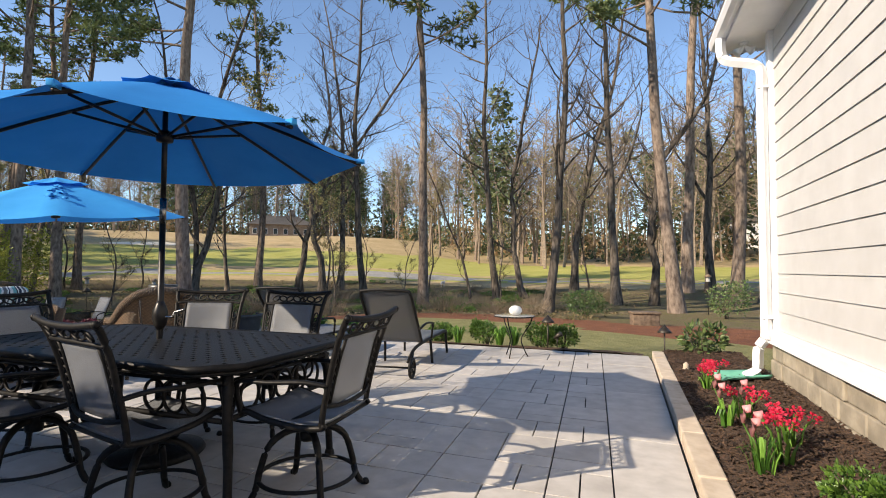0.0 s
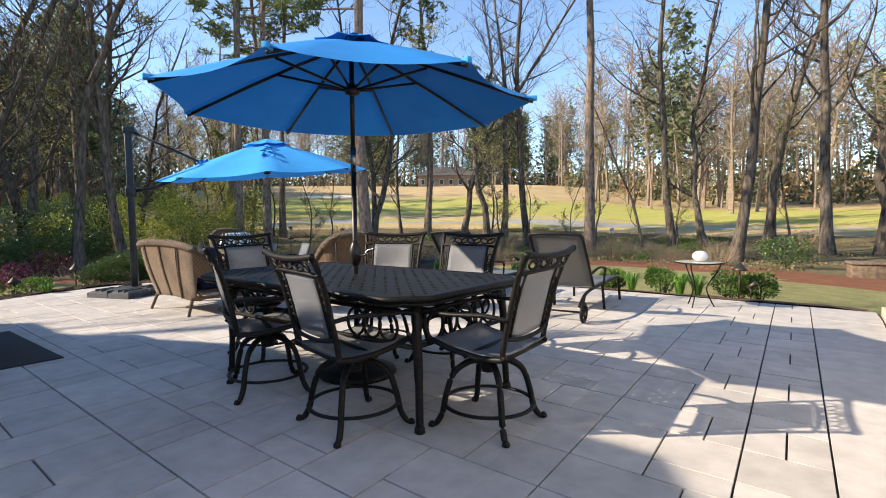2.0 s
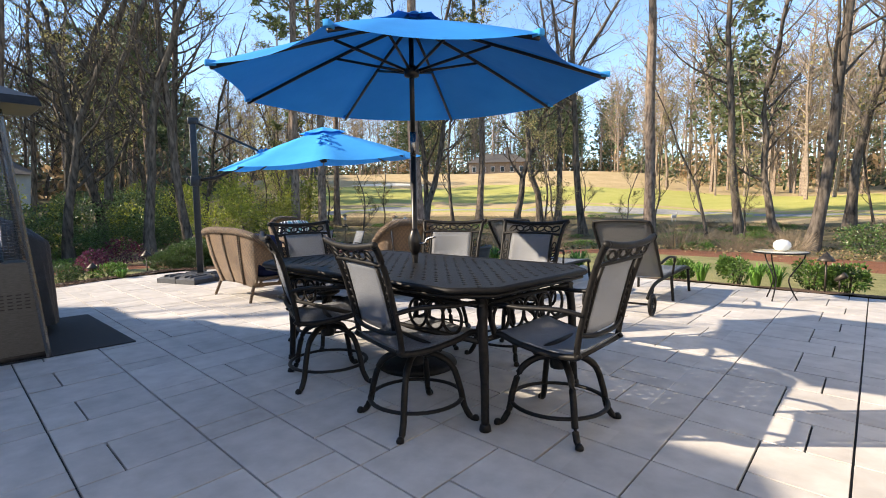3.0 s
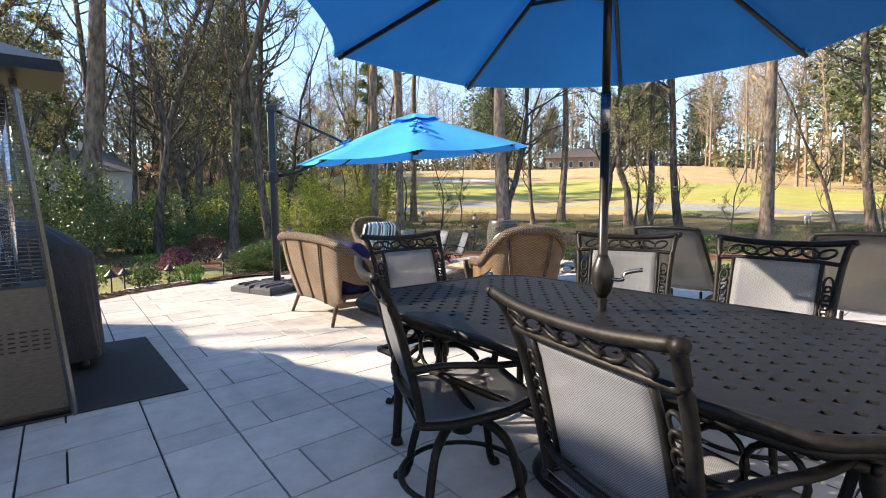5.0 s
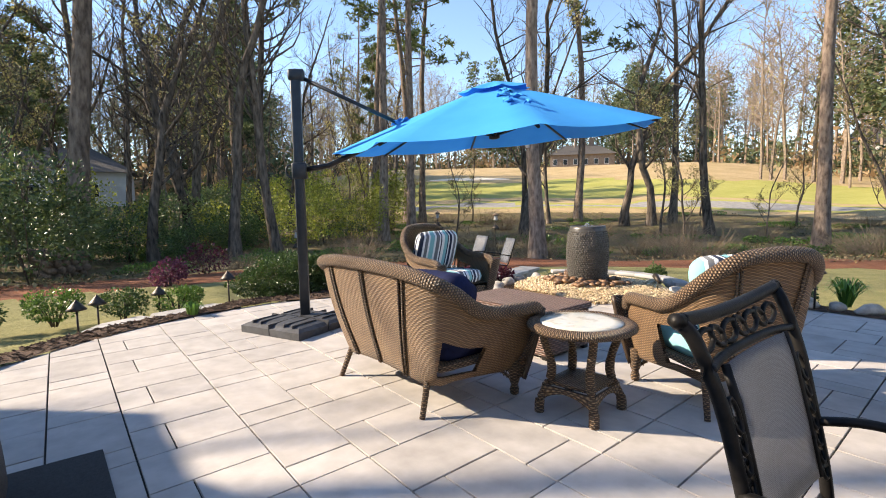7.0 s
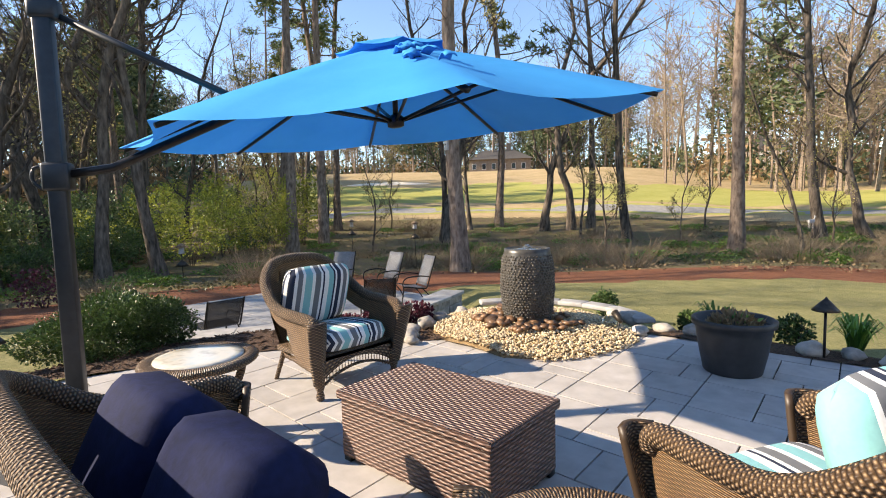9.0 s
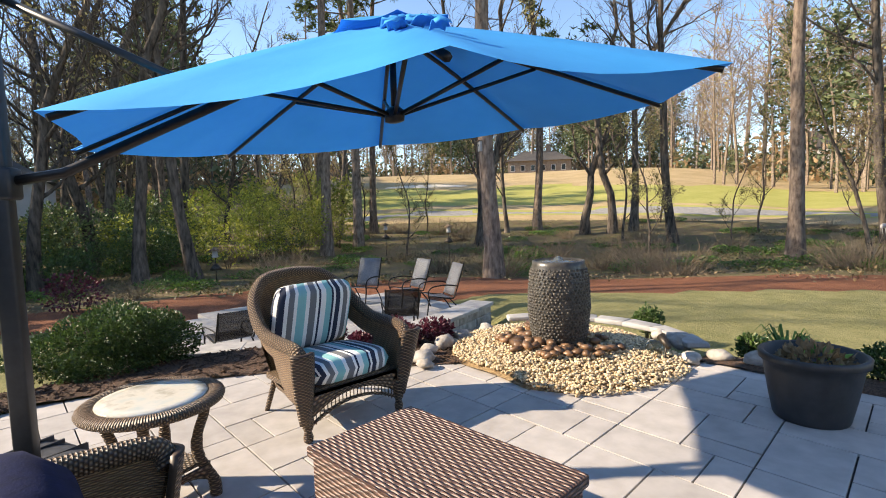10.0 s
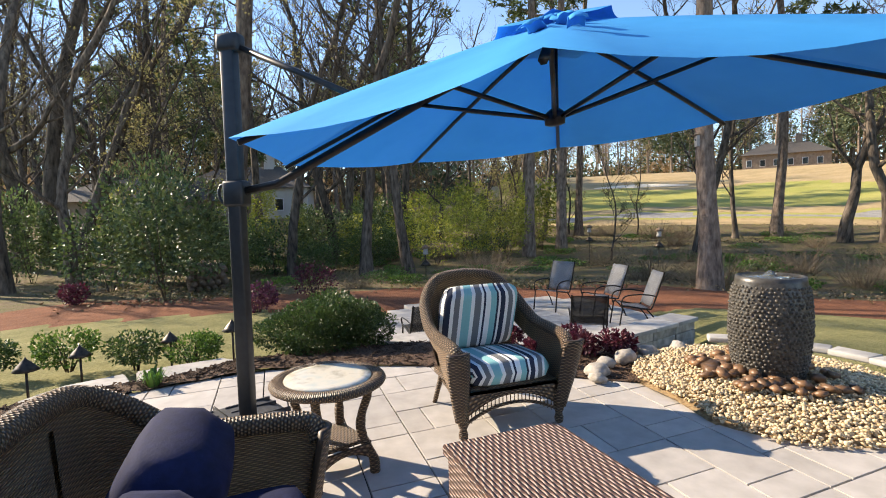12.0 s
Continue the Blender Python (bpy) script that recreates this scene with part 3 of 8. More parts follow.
def slab_place(x, j):
    """Where a line across the patio at x meets course j, each course one hand (0.2 m) deep."""
    y = 0.6 + 0.2 * j - 0.024 * (x + 7.5)
    return x - 0.05 * (y - 1.7), y


def slab_pieces():
    """The paver pattern, five courses deep: one of tall and split pieces, one of long and short pieces."""
    unit = 0.2095
    bays = []  # right end of the bay and its unit
    for k in range(-6, 9):
        bays.append((-8.05 + 4 * unit * k, unit, 4))
    bays += [(-1.12, 0.117, 2.6), (-0.37, 0.188, 4), (0.02, 0.195, 2)]
    out = []
    for band in range(-5, 9):
        low = band * 5
        for right, u, wide in bays:
            cuts = []
            if wide == 4:
                cuts += [(4, 2, 0, 3), (2, 0, 0, 1), (2, 0, 1, 3), (4, 1, 3, 5), (1, 0, 3, 5)]
            elif wide == 2:
                cuts += [(2, 0, 0, 1), (2, 0, 1, 3), (2, 1, 3, 5), (1, 0, 3, 5)]
            else:
                cuts += [(wide, 0, 0, 3), (wide, 0, 3, 5)]
            for a, b, j0, j1 in cuts:
                x0, x1 = right - a * u, right - b * u
                out.append([slab_place(x0, low + j0), slab_place(x1, low + j0), slab_place(x1, low + j1), slab_place(x0, low + j1)])
    # long border stones beside the kerb
    rnd = random.Random(5)
    j = -25
    while j < 45:
        d = rnd.choice((5, 6, 8))
        out.append([slab_place(0.02, j), slab_place(0.7, j), slab_place(0.7, j + d), slab_place(0.02, j + d)])
        j += d
    return out


def slab_mesh(poly, top):
    """One paver: its outline with a small chamfer, sunk joints around it."""
    cx, cy = sum(q[0] for q in poly) / len(poly), sum(q[1] for q in poly) / len(poly)
    rings = []
    for inset, z in ((0.0055, -0.03), (0.0055, top - 0.0015), (0.0068, top)):
        line = []
        for x, y in poly:
            dx, dy = cx - x, cy - y
            k = len(poly)
            line.append((x + math.copysign(min(inset, abs(dx)), dx), y + math.copysign(min(inset, abs(dy)), dy), z))
        rings.append(line)
    verts = [v for r in rings for v in r]
    k = len(poly)
    faces = []
    for a in range(2):
        for i in range(k):
            j = (i + 1) % k
            faces.append((a * k + i, a * k + j, (a + 1) * k + j, (a + 1) * k + i))
    faces.append(tuple(2 * k + i for i in range(k)))
    return verts, faces


# kerb of long stones beside the bed
rnd = random.Random(3)
kerb = thing("kerb", pose(0, 0, 0), "row of pale tan kerb stones beside the flower bed", "kerb")
tagged(kerb, kind="structure")
y = -3.4
while y < 8.25:
    d = min(rnd.uniform(0.75, 0.95), 8.3 - y)
    bm = bmesh.new()
    box(bm, 0.415, 0.575, y + 0.004, y + d - 0.004, -0.12, 0.085 + rnd.uniform(-0.004, 0.004), 0.012)
    part("kerb_stone", bm, M_KERB, kerb, smooth=False)
    y += d

# ---- house: the wing beside the bed, and an unseen shading house behind ----
WX, WY = 1.67, 6.87
wall = thing("wall_east", pose(WX, 0, 0), "white lap-sided house wall on a stone foundation", "wall")
tagged(wall, kind="structure")
bm = bmesh.new()
box(bm, 0.03, 0.30, -6.0, WY, -0.3, 4.3)
part("wall_core", bm, M_TRIM, wall, smooth=False)
for k in range(16):  # lapped boards, each tilted so that its lower edge stands proud
    z = 0.625 + k * 0.216
    bm = bmesh.new()
    vs = [bm.verts.new(q) for q in ((0.004, 0, z), (0.012, 0, z), (0.03, 0, z + 0.225), (0.018, 0, z + 0.225))]
    f = bm.faces.new(vs)
    r = bmesh.ops.extrude_face_region(bm, geom=[f])
    bmesh.ops.translate(bm, vec=(0, 12.75, 0), verts=[v for v in r["geom"] if isinstance(v, bmesh.types.BMVert)])
    bmesh.ops.translate(bm, vec=(0, -6, 0), verts=list(bm.verts))
    bmesh.ops.recalc_face_normals(bm, faces=list(bm.faces))
    part("siding_board", bm, M_SIDING, wall, smooth=False)
bm = bmesh.new()
box(bm, -0.035, 0.03, WY - 0.11, WY + 0.02, 0.5, 4.15, 0.006)
part("corner_board", bm, M_TRIM, wall, smooth=False)
bm = bmesh.new()
box(bm, -0.06, 0.03, -6.0, WY + 0.03, 0.50, 0.62, 0.01)
box(bm, -0.085, 0.03, -6.0, WY + 0.04, 0.47, 0.50, 0.004)
part("water_table", bm, M_TRIM, wall, "white sill board under the siding", smooth=False)
rnd = random.Random(8)
for row, (z0, z1) in enumerate(((-0.10, 0.09), (0.098, 0.275), (0.283, 0.468))):
    y = -1.0 - rnd.uniform(0, 0.3)
    while y < WY:
        d = min(rnd.uniform(0.32, 0.62), WY + 0.02 - y)
        if d > 0.06:
            bm = bmesh.new()
            box(bm, -0.035 + rnd.uniform(-0.012, 0.012), 0.03, y + 0.004, y + d - 0.004, z0, z1, 0.014)
            part("stone", bm, M_BLOCK, wall, smooth=False)
        y += d
eave = thing("roof_edge", pose(WX, 0, 0), "white soffit, fascia and gutter of the house roof", "roof")
tagged(eave, kind="structure")
bm = bmesh.new()
box(bm, -0.42, 0.3, -6, WY + 0.42, 4.12, 4.16, 0.004)
part("soffit", bm, M_TRIM, eave, smooth=False)
bm = bmesh.new()
box(bm, -0.45, -0.42, -6, WY + 0.45, 4.10, 4.30, 0.004)
box(bm, -0.42, 0.3, WY + 0.42, WY + 0.45, 4.10, 4.30, 0.004)
part("fascia", bm, M_TRIM, eave, smooth=False)
bm = bmesh.new()
prof = [(-0.45, 4.29), (-0.57, 4.29), (-0.575, 4.24), (-0.55, 4.17), (-0.50, 4.145), (-0.45, 4.145)]
a = [bm.verts.new((x, -6, z)) for x, z in prof]
b = [bm.verts.new((x, WY + 0.45, z)) for x, z in prof]
for i in range(len(prof)):
    j = (i + 1) % len(prof)
    bm.faces.new((a[i], a[j], b[j], b[i]))
bm.faces.new(a[::-1])
bm.faces.new(b)
part("gutter", bm, M_TRIM, eave, smooth=False)
bm = bmesh.new()
vs = [bm.verts.new(q) for q in ((-0.56, -6, 4.31), (-0.56, WY + 0.5, 4.31), (4.5, WY + 0.5, 6.6), (4.5, -6, 6.6))]
f = bm.faces.new(vs)
r = bmesh.ops.extrude_face_region(bm, geom=[f])
bmesh.ops.translate(bm, vec=(0, 0, 0.05), verts=[v for v in r["geom"] if isinstance(v, bmesh.types.BMVert)])
part("roof", bm, M_ROOF, eave, smooth=False)
bm = bmesh.new()
box(bm, 0.3, 4.4, WY - 0.3, WY, -0.3, 4.15)
part("gable_wall", bm, M_SIDING, eave, smooth=False)

# downspout with its elbows
spout = thing("downspout", pose(WX - 0.05, WY - 0.06, 0), "white metal rain downspout with elbows at the house corner", "downspout")
bm = bmesh.new()
tube(bm, bend([(-0.45, 0.1, 4.16), (-0.45, 0.1, 3.98), (-0.40, 0.07, 3.86), (-0.15, 0.0, 3.76), (-0.055, 0, 3.68), (-0.05, 0, 3.5)], 5), 0.058, 4)
part("upper_elbow", bm, M_TRIM, spout, smooth=False)
bm = bmesh.new()
tube(bm, [(-0.05, 0, 3.5), (-0.05, 0, 0.62)], 0.058, 4)
part("pipe", bm, M_TRIM, spout, smooth=False)
bm = bmesh.new()
tube(bm, bend([(-0.05, 0, 0.62), (-0.06, 0, 0.52), (-0.13, 0.0, 0.40), (-0.14, 0, 0.22), (-0.17, -0.02, 0.14), (-0.3, -0.08, 0.08)], 5), 0.058, 4)
part("lower_elbow", bm, M_TRIM, spout, smooth=False)
for z in (3.45, 0.75):
    bm = bmesh.new()
    box(bm, -0.10, 0.03, -0.055, 0.055, z, z + 0.025, 0.003)
    part("strap", bm, M_TRIM, spout, smooth=False)
bm = bmesh.new()
sheet(bm, lambda u, v: (-0.62 + u * 0.52, (v - 0.5) * (0.28 + 0.1 * (1 - u)), 0.075 + 0.03 * u + 0.05 * abs(2 * v - 1) ** 3), 8, 8, 0.02)
alone("splash_block", bm, M_GREENPLASTIC, "pale green plastic splash block under the downspout", "splash block", m=pose(WX - 0.05, WY - 0.15, 0, 0, 0, 15))
# floodlight under the soffit
flood = thing("flood_light", pose(WX - 0.22, WY + 0.18, 4.12), "white double flood lamp under the soffit", "lamp")
bm = bmesh.new()
lathe(bm, [(0.05, -0.03), (0.055, 0.0)], 16)
part("base", bm, M_TRIM, flood)
for s in (-1, 1):
    bm = bmesh.new()
    tube(bm, [(0, 0, -0.02), (s * 0.03, 0, -0.07), (s * 0.09, -0.02, -0.12)], [0.012, 0.03, 0.055], 12)
    part("lamp_head", bm, M_TRIM, flood)

# unseen main house behind the walk, added and shaped to shade the near patio
house = thing("house", pose(0, 0, 0), "unseen white-sided house behind the patio, shaped to cast shade", "house")
tagged(house, kind="structure")
bm = bmesh.new()
box(bm, -10.9, -5.4, -6.0, -3.1, -0.3, 3.3, 0.01)
part("wall", bm, M_SIDING, house, smooth=False)
# The bent eave line follows the wanted shade edge on the pavers.
bm = bmesh.new()
vs = [bm.verts.new(q) for q in ((-11.5, -2.9, 3.35), (-9.0, -1.80, 3.35), (-5.2, -1.90, 3.35), (-5.2, -6, 4.6), (-11.5, -6, 4.6))]
f = bm.faces.new(vs)
r = bmesh.ops.extrude_face_region(bm, geom=[f])
bmesh.ops.translate(bm, vec=(0, 0, 0.14), verts=[v for v in r["geom"] if isinstance(v, bmesh.types.BMVert)])
bmesh.ops.recalc_face_normals(bm, faces=list(bm.faces))
part("roof", bm, M_ROOF, house, smooth=False)
# Unseen wing, sized only by where its shade should fall.
bm = bmesh.new()
box(bm, -12.9, -11.0, -7.6, -3.4, -0.3, 3.95, 0.01)
part("side_wing", bm, M_SIDING, house, smooth=False)
bm = bmesh.new()
box(bm, -5.2, 1.65, -6.2, -5.6, -0.3, 3.0, 0.01)
part("rear_wall", bm, M_SIDING, house, smooth=False)
# Windows added to the unseen wall; none is known there.
for x in (-10.0, -8.0):
    bm = bmesh.new()
    box(bm, x, x + 1.1, -3.11, -3.07, 0.8, 2.3, 0.01)
    part("window", bm, M_PLUSH, house, smooth=False)

# ---- umbrellas ----


def canopy(bm, r, rise, dip, lap=0.0, count=8, steps=8, first=0.0):
    """An eight-sided cloth: ribs run straight, the cloth between them sags and its edge bows inward."""
    uv = bm.loops.layers.uv.verify()
    per = 6
    rows = []
    for j in range(steps + 1):
        t = 0.03 + 0.97 * j / steps
        row = []
        for k in range(count * per):
            a = k / per
            w = a - math.floor(a)
            a0, a1 = (math.radians(first + 360 / count * q) for q in (math.floor(a), math.floor(a) + 1))
            p0, p1 = Vector((math.cos(a0), math.sin(a0), 0)), Vector((math.cos(a1), math.sin(a1), 0))
            q = p0.lerp(p1, w)
            bow = 4 * w * (1 - w)
            q *= 1 - 0.055 * bow * t * t
            row.append(bm.verts.new((q.x * r * t, q.y * r * t, rise * (1 - t ** 1.12) - dip * bow * t + 0.01)))
        rows.append(row)
    for a, b in zip(rows, rows[1:]):
        for k in range(len(a)):
            j = (k + 1) % len(a)
            bm.faces.new((a[k], b[k], b[j], a[j]))
    return bm


def ribs_of(parent, r, rise, first, material, hub_z, strut=0.45, base=0.0):
    for k in range(8):
        a = math.radians(first + 45 * k)
        c, s = math.cos(a), math.sin(a)
        bm = bmesh.new()
        tube(bm, [(c * r * t, s * r * t, base + rise * (1 - t ** 1.12) - 0.022) for t in (0.03, 0.3, 0.6, 0.98)], 0.013, 6)
        rib = part("rib", bm, material, parent)
        bm = bmesh.new()
        t = strut
        tube(bm, [(c * 0.05, s * 0.05, hub_z), (c * r * t, s * r * t, base + rise * (1 - t ** 1.12) - 0.035)], 0.011, 6)
        part("strut", bm, material, rib)
        bm = bmesh.new()
        box(bm, r * 0.955, r * 1.0, -0.018, 0.018, base - 0.03 + 0.03, base + 0.035, 0.005, m=Matrix.Rotation(a, 4, "Z"))
        part("rib_pocket", bm, M_CANVAS, rib)


U1 = pose(-3.09, 2.73, 0)
u1 = thing("market_umbrella", U1, "bright blue market umbrella with dark ribs standing through the dining table", "umbrella")
R1, Z1, RISE1 = 1.42, 2.11, 0.50
bm = bmesh.new()
canopy(bm, R1, RISE1, 0.03, first=30)
bmesh.ops.translate(bm, vec=(0, 0, Z1), verts=list(bm.verts))
cl = part("canopy", bm, M_CANVAS_SHADED, u1)
bm = bmesh.new()
canopy(bm, 0.30, 0.075, 0.01, first=30, steps=3)
bmesh.ops.translate(bm, vec=(0, 0, Z1 + RISE1 - 0.035), verts=list(bm.verts))
part("vent", bm, M_CANVAS_SHADED, cl)
for k in range(3):
    bm = bmesh.new()
    sheet(bm, lambda u, v: ((u - 0.5) * 0.15, (v - 0.5) * 0.09, 0.045 * math.sin(u * math.pi) + 0.012 * math.sin(v * 5 + k)), 8, 4, 0.003)
    bmesh.ops.transform(bm, matrix=Matrix.Translation((0.03 * k - 0.02, 0.02, Z1 + RISE1 + 0.01)) @ Matrix.Rotation(k * 1.1, 4, "Z"), verts=list(bm.verts))
    part("bow", bm, M_CANVAS_SHADED, cl)
bm = bmesh.new()
tube(bm, [(0, 0, 0.05), (0, 0, 1.70)], 0.021, 14)
part("pole", bm, M_POLE, u1)
bm = bmesh.new()
tube(bm, [(0, 0, 1.62), (0, 0, 1.80)], 0.0225, 14)
part("tilt_joint", bm, M_STEEL, u1, "bare metal tilt joint")
bm = bmesh.new()
tube(bm, [(0, 0, 1.78), (0, 0, Z1 + RISE1)], 0.019, 12)
part("upper_pole", bm, M_POLE, u1)
bm = bmesh.new()
lathe(bm, [(0.025, 2.20), (0.055, 2.21), (0.06, 2.25), (0.03, 2.29)], 16)
part("hub", bm, M_POLE, u1)
crank = lathe(bmesh.new(), [(0.022, 0.87), (0.04, 0.90), (0.052, 0.95), (0.05, 1.0), (0.03, 1.05), (0.022, 1.07)], 16)
crank = part("crank_box", crank, M_POLE, u1)
bm = bmesh.new()
tube(bm, bend([(0.04, 0.0, 0.96), (0.09, 0.02, 0.96), (0.10, 0.03, 0.99), (0.17, 0.05, 1.01)]), 0.009, 8)
part("crank_handle", bm, M_STEEL, crank)
ribs_of(u1, R1, RISE1, 30, M_POLE, 2.25, 0.42, Z1)
bm = bmesh.new()
lathe(bm, [(0.30, 0.0), (0.315, 0.02), (0.30, 0.045), (0.2, 0.075), (0.09, 0.10), (0.05, 0.13), (0.035, 0.32), (0.026, 0.33)], 36)
alone("umbrella_base", bm, M_IRON, "round dark cast umbrella base under the dining table", "umbrella base", m=pose(-3.09, 2.73, 0))

C2 = Vector((-8.30, 5.39, 0))
P2 = Vector((-9.50, 3.56, 0))
u2 = thing("cantilever_umbrella", pose(P2.x, P2.y, 0), "bright blue cantilever umbrella hung from a dark side post", "umbrella")
R2, Z2, RISE2, F2, LEAN2 = 1.83, 2.046, 0.60, 11.65, 0.094
off = C2 - P2
bm = bmesh.new()
canopy(bm, R2, RISE2, 0.04, first=F2)
bmesh.ops.translate(bm, vec=(off.x, off.y, Z2), verts=list(bm.verts))
cl2 = part("canopy", bm, M_CANVAS, u2)
bm = bmesh.new()
canopy(bm, 0.42, 0.10, 0.02, first=F2, steps=4)
bmesh.ops.translate(bm, vec=(off.x, off.y, Z2 + RISE2 - 0.05), verts=list(bm.verts))
part("vent", bm, M_CANVAS, cl2)
rnd = random.Random(12)
for k in range(9):  # loose ruffles of the tie straps on the cloth
    bm = bmesh.new()
    w, ph = rnd.uniform(0.10, 0.17), rnd.uniform(0, 6)
    sheet(bm, lambda u, v: ((u - 0.5) * w, (v - 0.5) * 0.07, 0.028 * math.sin(u * math.pi) + 0.008 * math.sin(ph + v * 5)), 8, 3, 0.003)
    t = 0.26 + 0.045 * k
    a = math.radians(F2 - 45 + 6 * math.sin(k * 1.7))
    bmesh.ops.transform(bm, matrix=Matrix.Translation((off.x + R2 * t * math.cos(a), off.y + R2 * t * math.sin(a), Z2 + RISE2 * (1 - t ** 1.12) + 0.015)) @ Matrix.Rotation(a + rnd.uniform(-0.5, 0.5), 4, "Z"), verts=list(bm.verts))
    part("strap_ruffle", bm, M_CANVAS, cl2)
for k in range(8):
    a = math.radians(F2 + 45 * k)
    c, s = math.cos(a), math.sin(a)
    bm = bmesh.new()
    tube(bm, [(off.x + c * R2 * t, off.y + s * R2 * t, Z2 + RISE2 * (1 - t ** 1.12) - 0.025) for t in (0.03, 0.3, 0.6, 0.98)], 0.015, 6)
    rib = part("rib", bm, M_POLE, u2)
    bm = bmesh.new()
    t = 0.5
    tube(bm, [(off.x + c * 0.05, off.y + s * 0.05, 2.11), (off.x + c * R2 * t, off.y + s * R2 * t, Z2 + RISE2 * (1 - t ** 1.12) - 0.04)], 0.013, 6)
    part("strut", bm, M_POLE, rib)
bm = bmesh.new()
tube(bm, [(off.x, off.y, 2.06), (off.x, off.y, Z2 + RISE2)], 0.02, 10)
lathe(bm, [(0.03, 2.06), (0.06, 2.07), (0.065, 2.13), (0.03, 2.16)], 16)
for v in bm.verts:
    if abs(v.co.x) < 0.07 and abs(v.co.y) < 0.07:
        v.co += Vector((off.x, off.y, 0))
part("hub", bm, M_POLE, u2)
bm = bmesh.new()
box(bm, -0.052, 0.052, -0.04, 0.04, 0.1, 2.72, 0.012, m=Matrix.Rotation(math.atan2(off.y, off.x), 4, "Z"))
post = part("post", bm, M_POST, u2)
bm = bmesh.new()
box(bm, -0.075, 0.10, -0.055, 0.055, 2.70, 2.82, 0.025, m=Matrix.Rotation(math.atan2(off.y, off.x), 4, "Z"))
part("post_cap", bm, M_POST, post)
out = Vector((off.x, off.y, 0)).normalized()


def rib_at(t, drop):
    """A point on the rib that runs back to the post, under or over the cloth."""
    a = math.radians(F2 + 225)
    x, y = R2 * t * math.cos(a), R2 * t * math.sin(a)
    return Vector((off.x + x, off.y + y, Z2 + RISE2 * (1 - t ** 1.12) + LEAN2 * y - drop))


bm = bmesh.new()
tube(bm, [out * 0.05 + UP * 2.74, rib_at(0.60, -0.03)], 0.022, 8)
part("top_strut", bm, M_POST, u2)
bm = bmesh.new()
tube(bm, [out * 0.03 + UP * 1.74, rib_at(1.02, 0.10), rib_at(0.75, 0.09), rib_at(0.4, 0.07), rib_at(0.05, 0.05)], [0.03, 0.03, 0.03, 0.028, 0.022], 8)
part("arm", bm, M_POLE, u2)
bm = bmesh.new()
box(bm, -0.075, 0.085, -0.06, 0.06, 1.64, 1.82, 0.02, m=Matrix.Rotation(math.atan2(off.y, off.x), 4, "Z"))
clamp = part("clamp", bm, M_POST, u2)
bm = bmesh.new()
tube(bm, bend([-out * 0.07 + UP * 1.80, -out * 0.13 + UP * 1.78, -out * 0.135 + UP * 1.70, -out * 0.08 + UP * 1.65]), 0.012, 8)
part("handle", bm, M_POST, clamp)
for k in range(3):
    bm = bmesh.new()
    sheet(bm, lambda u, v: ((u - 0.5) * 0.12, (v - 0.5) * 0.09, 0.05 * math.sin(u * math.pi) + 0.01 * math.sin(v * 4 + k)), 6, 4, 0.004)
    bmesh.ops.transform(bm, matrix=Matrix.Translation(rib_at(0.60 - 0.02 * k, 0.0)) @ Matrix.Rotation(k * 0.9, 4, "Z"), verts=list(bm.verts))
    part("bow", bm, M_CANVAS, cl2)

# the open canopy hangs tilted: its side towards the house is lower
for o in u2.children_recursive:
    if o.name.split(".")[0] in ("canopy", "vent", "strap_ruffle", "rib", "strut", "hub"):
        for v in o.data.vertices:
            v.co.z += LEAN2 * (v.co.y - off.y)

# four weighted plates that hold the post
base2 = thing("umbrella_base", pose(P2.x + 0.06, P2.y - 0.10, 0, 0, 0, 21.5) @ Matrix.Diagonal((0.86, 0.86, 1.0, 1)), "dark grey plastic umbrella base of four weighted plates", "umbrella base")
for i in (-1, 1):
    for j in (-1, 1):
        bm = bmesh.new()
        sheet(bm, lambda u, v: (i * (0.008 + 0.49 * u), j * (0.008 + 0.49 * v), 0.125 - 0.05 * max(u, v) ** 6), 8, 8)
        for a, b in (((0.498, 0.008), (0.498, 0.498)), ((0.498, 0.498), (0.008, 0.498)), ((0.008, 0.498), (0.008, 0.008)), ((0.008, 0.008), (0.498, 0.008))):
            q = [bm.verts.new((i * x, j * y, z)) for (x, y), z in ((a, 0), (b, 0), (b, 0.075 if max(b) > 0.4 and max(a) > 0.4 else 0.12), (a, 0.075 if max(b) > 0.4 and max(a) > 0.4 else 0.12))]
            bm.faces.new(q)
        for q in (0.2, 0.34):
            box(bm, min(i * (q - 0.01), i * (q + 0.01)), max(i * (q - 0.01), i * (q + 0.01)), min(j * 0.05, j * 0.45), max(j * 0.05, j * 0.45), 0.1, 0.133, 0.004)
        part("weight_plate", bm, M_BASE, base2, smooth=False)

# ---- dining table: cast aluminium with a pierced top ----
TX, TY, TZ = -3.06, 2.65, 0.81
table = thing("dining_table", pose(TX, TY, 0), "dark cast-metal dining table with a lattice top and clipped corners", "table")
HX, HY, CUT = 1.19, 0.66, 0.19


def rim_path(hx, hy, cut, z):
    """The table's outline: straight sides, corners cut with a small scallop."""
    pts = []
    for sx, sy in ((1, 1), (-1, 1), (-1, -1), (1, -1)):
        q = [(hx, hy - cut), (hx - 0.03, hy - cut + 0.045), (hx - cut / 2 - 0.01, hy - cut / 2 + 0.01), (hx - cut + 0.045, hy - 0.03), (hx - cut, hy)]
        q = [(sx * x, sy * y, z) for x, y in q]
        pts += q if sx * sy > 0 else q[::-1]
    return pts


bm = bmesh.new()
tube(bm, rim_path(HX, HY, CUT, TZ - 0.018), 0.02, 10, closed=True)
